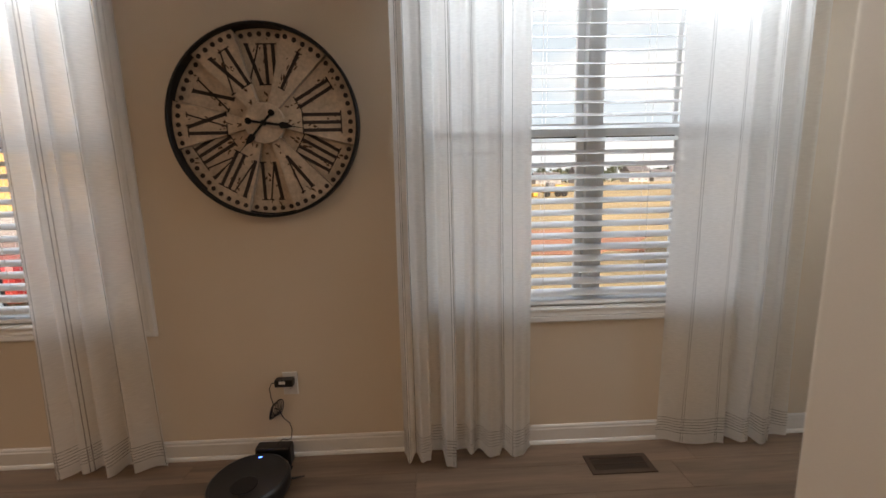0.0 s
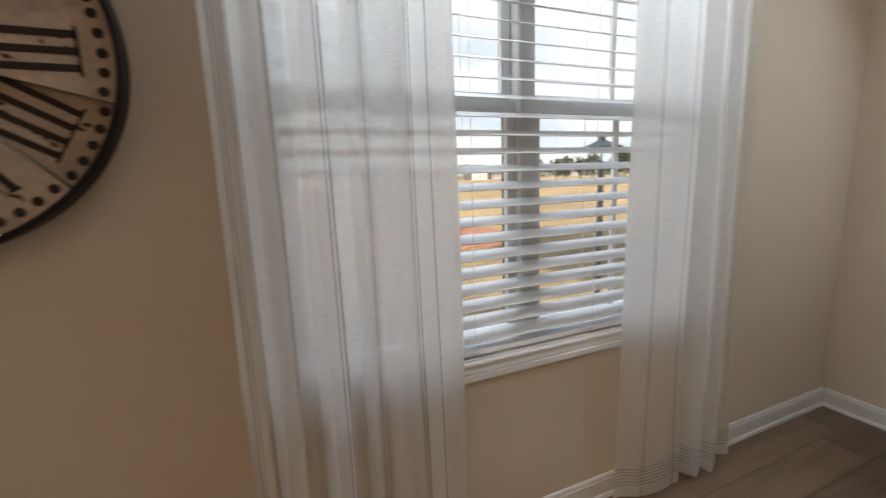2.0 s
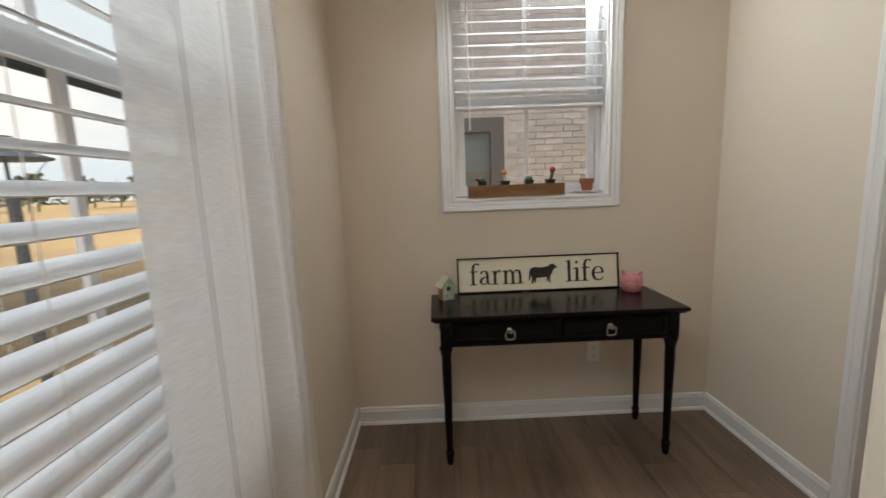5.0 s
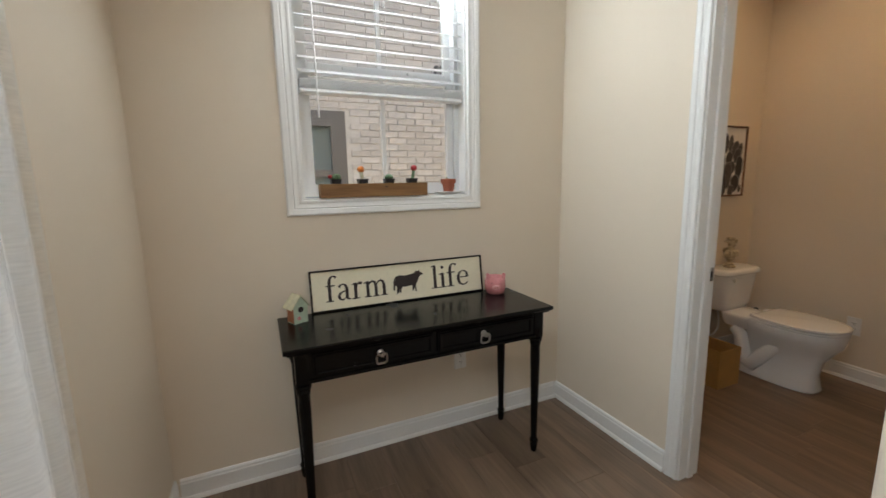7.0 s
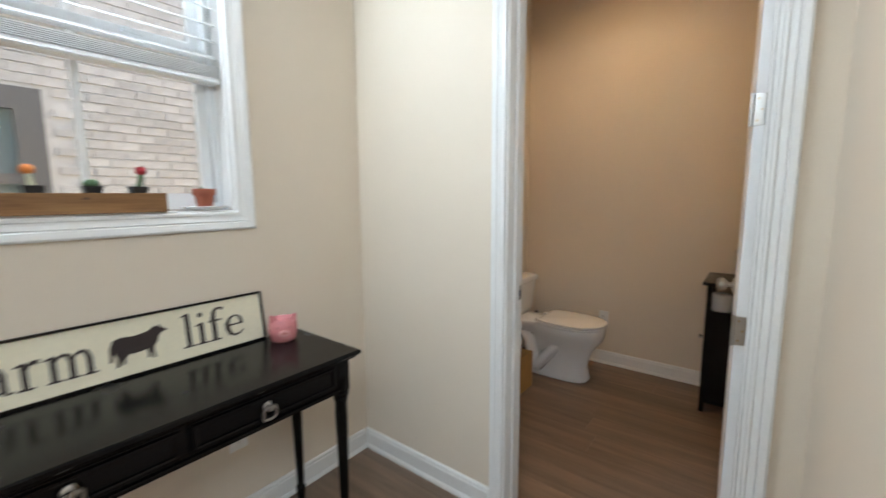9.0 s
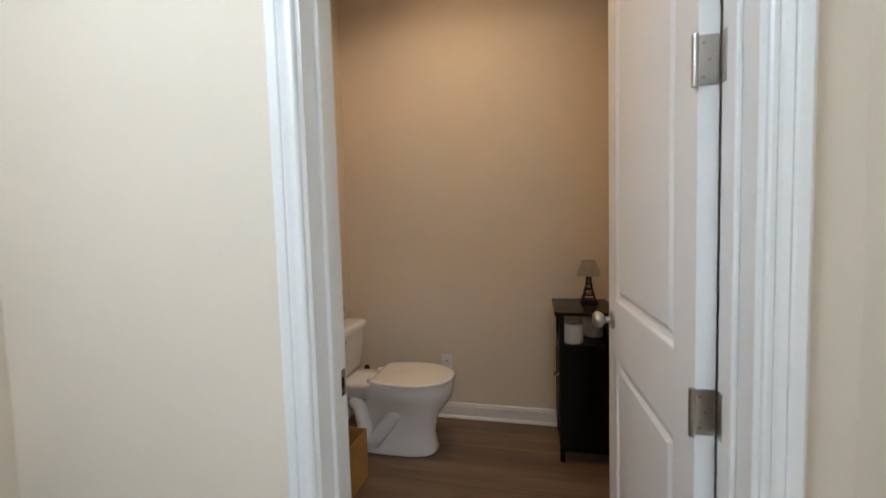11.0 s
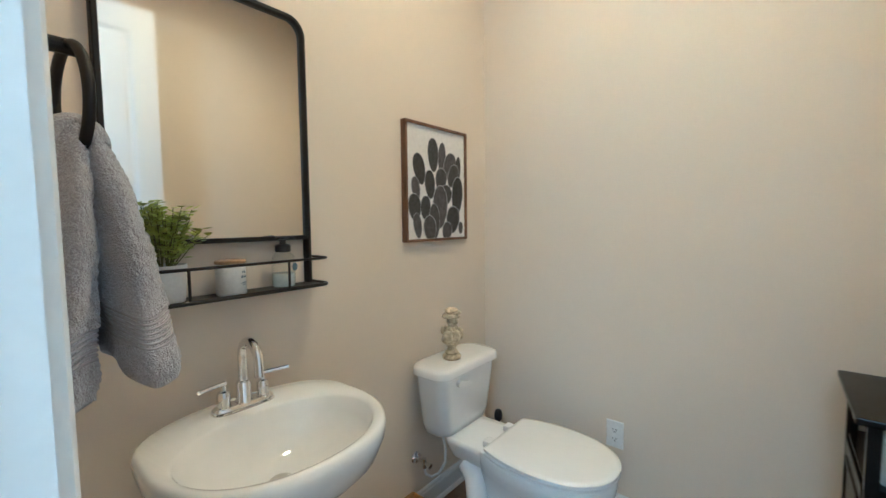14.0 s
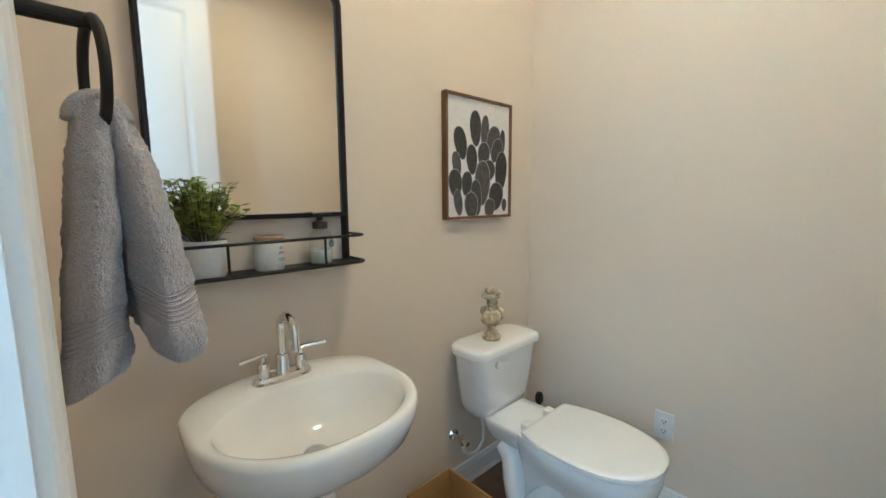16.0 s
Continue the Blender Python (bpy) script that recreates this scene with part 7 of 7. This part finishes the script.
def lamp_post():
    x, y, g = 3.0, 3.2, GZ + 0.10
    l = thing("garden_lantern", (x, y, g), "dark grey garden lantern on a post outside the window", "lantern")
    h = 1.50 - g
    bm = bmesh.new()
    lathe(bm, [(0.07, 0.0), (0.07, 0.02), (0.030, 0.05), (0.020, 0.08), (0.020, h - 0.15), (0.030, h - 0.125), (0.042, h - 0.11), (0.042, h - 0.10), (0.010, h - 0.095)], (x, y, g), 20)
    part("post", bm, M_LANTERN, l)
    bm = bmesh.new()
    lathe(bm, [(0.006, h - 0.096), (0.006, h + 0.01)], (x, y, g), 8)
    part("lamp_rod", bm, M_LANTERN, l)
    for a in range(4):
        q = math.pi * (a + 0.5) / 2
        bm = tube(bmesh.new(), [(x + 0.040 * math.cos(q), y + 0.040 * math.sin(q), g + h - 0.103), (x + 0.122 * math.cos(q), y + 0.122 * math.sin(q), g + h + 0.004)], 0.0016, 5)
        part("wire_stay", bm, M_LANTERN, l)
    bm = bmesh.new()
    lathe(bm, [(0.132, -0.004), (0.140, 0.0), (0.138, 0.004), (0.080, 0.024), (0.032, 0.046), (0.026, 0.050), (0.024, 0.074), (0.032, 0.076), (0.032, 0.084), (0.0001, 0.086)], (x, y, g + h), 28)
    soften(part("hood", bm, M_LANTERN, l, "wide dark metal hood"))


lamp_post()

# construction site seen through the other window
ex = thing("wheel_loader", (14.8, 45.0, GZ), "distant yellow earth-moving machine standing in the field", "loader")
part("body", boxes((13.6, 16.3, 44.3, 45.7, GZ + 0.45, GZ + 0.95), (15.0, 16.2, 44.4, 45.6, GZ + 0.9, GZ + 1.25), bev=0.1), M_YELLOW, ex)
part("cab", boxes((14.2, 14.95, 44.5, 45.5, GZ + 0.92, GZ + 1.55), bev=0.06), M_GREYFRAME, ex)
part("boom", tube(bmesh.new(), [(14.1, 44.6, GZ + 0.9), (13.4, 44.6, GZ + 1.0), (12.9, 44.6, GZ + 0.4)], [0.10, 0.10, 0.08], 6), M_YELLOW, ex)
part("bucket", boxes((12.5, 13.0, 44.2, 45.8, GZ + 0.05, GZ + 0.5), bev=0.08), M_YELLOW, ex)
for wx in (14.0, 15.2, 15.9):
    bm = bmesh.new()
    lathe(bm, [(0.0001, 0.0), (0.28, 0.0), (0.36, 0.06), (0.36, 0.24), (0.28, 0.30), (0.0001, 0.30)], (wx, 44.1, GZ + 0.36), 20, 'Y')
    part("wheel", bm, M_BLACKPLASTIC, ex)

sh = thing("unfinished_house", (-9.5, 9.0, GZ), "neighbouring house under construction with bare wood sheathing", "house")
sw = part("house_wall", boxes((-17.0, -6.2, 9.0, 18.0, GZ, 5.6)), M_SHEATH, sh)
bm = bmesh.new()
prism(bm, [(8.6, 5.6), (18.4, 5.6), (13.5, 9.0)], lambda u, v, k: Vector((k, u, v)), -17.4, -5.9)
part("roof", bm, M_ROOF, sh)
for k in range(3):
    part("house_window", boxes((-6.24, -6.17, 9.8 + 2.8 * k, 11.2 + 2.8 * k, 1.0, 2.5)), M_GREYFRAME, sw)
car = thing("parked_car", (-5.2, 7.2, GZ), "red and white parked car outside the window", "car")
bm = boxes((-6.2, -4.5, 5.6, 9.4, GZ + 0.28, GZ + 0.85), bev=0.12)
part("body", bm, M_CARRED, car)
bm = boxes((-6.05, -4.65, 6.6, 8.9, GZ + 0.83, GZ + 1.4), bev=0.2)
part("cabin", bm, M_HOUSEW, car)
for xx in (-6.2, -4.62):
    for yy in (6.3, 8.6):
        bm = bmesh.new()
        lathe(bm, [(0.0001, 0.0), (0.30, 0.0), (0.32, 0.04), (0.32, 0.12), (0.30, 0.16), (0.0001, 0.16)], (xx, yy, GZ + 0.32), 24, 'X')
        part("wheel", bm, M_BLACKPLASTIC, car)

# brick house next door, across the side yard
NX = 6.05
nh = thing("neighbour_house", (NX + 3, 1.0, GZ), "neighbouring house of pale whitewashed brick with a grey window", "house")
NW = (0.81, 2.30, 0.80, 2.07)          # its window: y0, y1, z0, z1
bm = bmesh.new()
for r in ((-4.0, NW[0], GZ, 5.6), (NW[1], 2.75, GZ, 5.6), (NW[0], NW[1], GZ, NW[2]), (NW[0], NW[1], NW[3], 5.6)):
    box(bm, NX, NX + 0.25, r[0], r[1], r[2], r[3])
box(bm, NX + 0.25, NX + 7, 2.5, 2.75, GZ, 5.6)
nwall = part("house_wall", bm, M_MORTAR, nh, "pale mortar wall")
bm = bmesh.new()
prism(bm, [(NX - 0.4, 5.6), (NX + 7.6, 5.6), (NX + 3.6, 8.4)], lambda u, v, k: Vector((u, k, v)), -4.3, 3.1)
part("roof", bm, M_ROOF, nh)
win = part("house_window", frame_ring(bmesh.new(), (NW[0], NW[1], NW[2], NW[3]), 0.15, -0.10, 0.02, lambda u, v, h: Vector((NX - h, u, v))), M_GREYFRAME, nh, "dark grey window frame")
part("middle_rail", boxes((NX - 0.01, NX + 0.06, NW[0] + 0.15, NW[1] - 0.15, 1.42, 1.49)), M_GREYFRAME, win)
for za, zb in ((NW[2] + 0.15, 1.42), (1.49, NW[3] - 0.15)):
    part("pane", boxes((NX + 0.045, NX + 0.055, NW[0] + 0.15, NW[1] - 0.15, za, zb)), M_BLINDGLASS, win)
vb = part("wall_vent", boxes((NX - 0.06, NX + 0.0, -0.32, -0.19, 2.48, 2.60), bev=0.01), M_GREYFRAME, nh, "small dark wall vent")


def brick_mesh(name, length):
    bm = box(bmesh.new(), -0.012, 0.006, -length / 2, length / 2, -0.0285, 0.0285)
    for v in bm.verts:
        if v.co.x < 0:
            v.co.y *= 0.985
            v.co.z *= 0.93
    me = bpy.data.meshes.new(name)
    bm.to_mesh(me)
    bm.free()
    me.materials.append(M_BRICK)
    return me


BRICK = brick_mesh("brick", 0.193)
rest = []
rnd = random.Random(17)
row = 0
z = 0.30
count = 0
while z < 4.3:
    y = -3.4 + (0.1015 if row % 2 else 0.0)
    while y < 2.65:
        inside = NW[0] - 0.08 < y < NW[1] + 0.08 and NW[2] - 0.03 < z < NW[3] + 0.03
        if not inside:
            off = rnd.uniform(-0.003, 0.002)
            if -1.2 < y < 0.8 and 1.0 < z < 3.0 and count < 300:
                ob = new("brick", BRICK)
                ob.location = (NX + off, y, z)
                ob.parent = nwall
                ob.matrix_parent_inverse = Matrix.Identity(4)
                count += 1
            else:
                rest.append((NX + off, y, z))
        y += 0.203
    z += 0.0677
    row += 1
verts, faces = [], []
for x, y, z in rest:
    b = len(verts)
    for dx, k in ((-0.012, 0.97), (0.006, 1.0)):
        for sy, sz in ((-1, -1), (1, -1), (1, 1), (-1, 1)):
            verts.append((x + dx, y + sy * 0.0965 * k, z + sz * 0.0285 * k))
    faces += [(b, b + 3, b + 2, b + 1), (b, b + 1, b + 5, b + 4), (b + 1, b + 2, b + 6, b + 5), (b + 2, b + 3, b + 7, b + 6), (b + 3, b, b + 4, b + 7)]
me = bpy.data.meshes.new("brickwork")
me.from_pydata(verts, [], faces)
me.materials.append(M_BRICK)
ob = new("brickwork", me)
ob.parent = nwall
tagged(ob, kind="stuff")

# ---------------------------------------------------------------- floor planks
bm = boxes((-3.5, 3.75, -3.2, 2.25, -0.06, -0.003))
floor = part("floor", bm, M_SUB)
tagged(floor, "brown wood-look vinyl plank floor", "floor", kind="structure")


def plank_mesh(length, width):
    bm = bmesh.new()
    g, t = 0.0004, 0.0016
    ring = []
    for d, z in ((g, -0.003), (g, -t * 0.6), (g + 0.0008, 0.0)):
        ring.append([bm.verts.new(v) for v in ((-length / 2 + d, -width / 2 + d, z), (length / 2 - d, -width / 2 + d, z), (length / 2 - d, width / 2 - d, z), (-length / 2 + d, width / 2 - d, z))])
    for a, b in zip(ring, ring[1:]):
        for i in range(4):
            j = (i + 1) % 4
            bm.faces.new((a[i], a[j], b[j], b[i]))
    bm.faces.new(ring[-1])
    me = bpy.data.meshes.new("plank")
    bm.to_mesh(me)
    bm.free()
    me.materials.append(M_FLOOR)
    return me


PL, PW = 1.22, 0.178
PLANK = plank_mesh(PL, PW)
rnd = random.Random(11)
row = 0
y = 2.10 - PW / 2
while y > -3.1:
    x = -3.4 + PL / 2 - rnd.uniform(0, PL)
    while x - PL / 2 < 3.60:
        if x > -1.4 and (y > -1.9 or x < 1.2) and y > -2.2:
            ob = new("plank", PLANK)
            ob.location = (x, y, 0)
            ob.parent = floor
        x += PL
    y -= PW
    row += 1
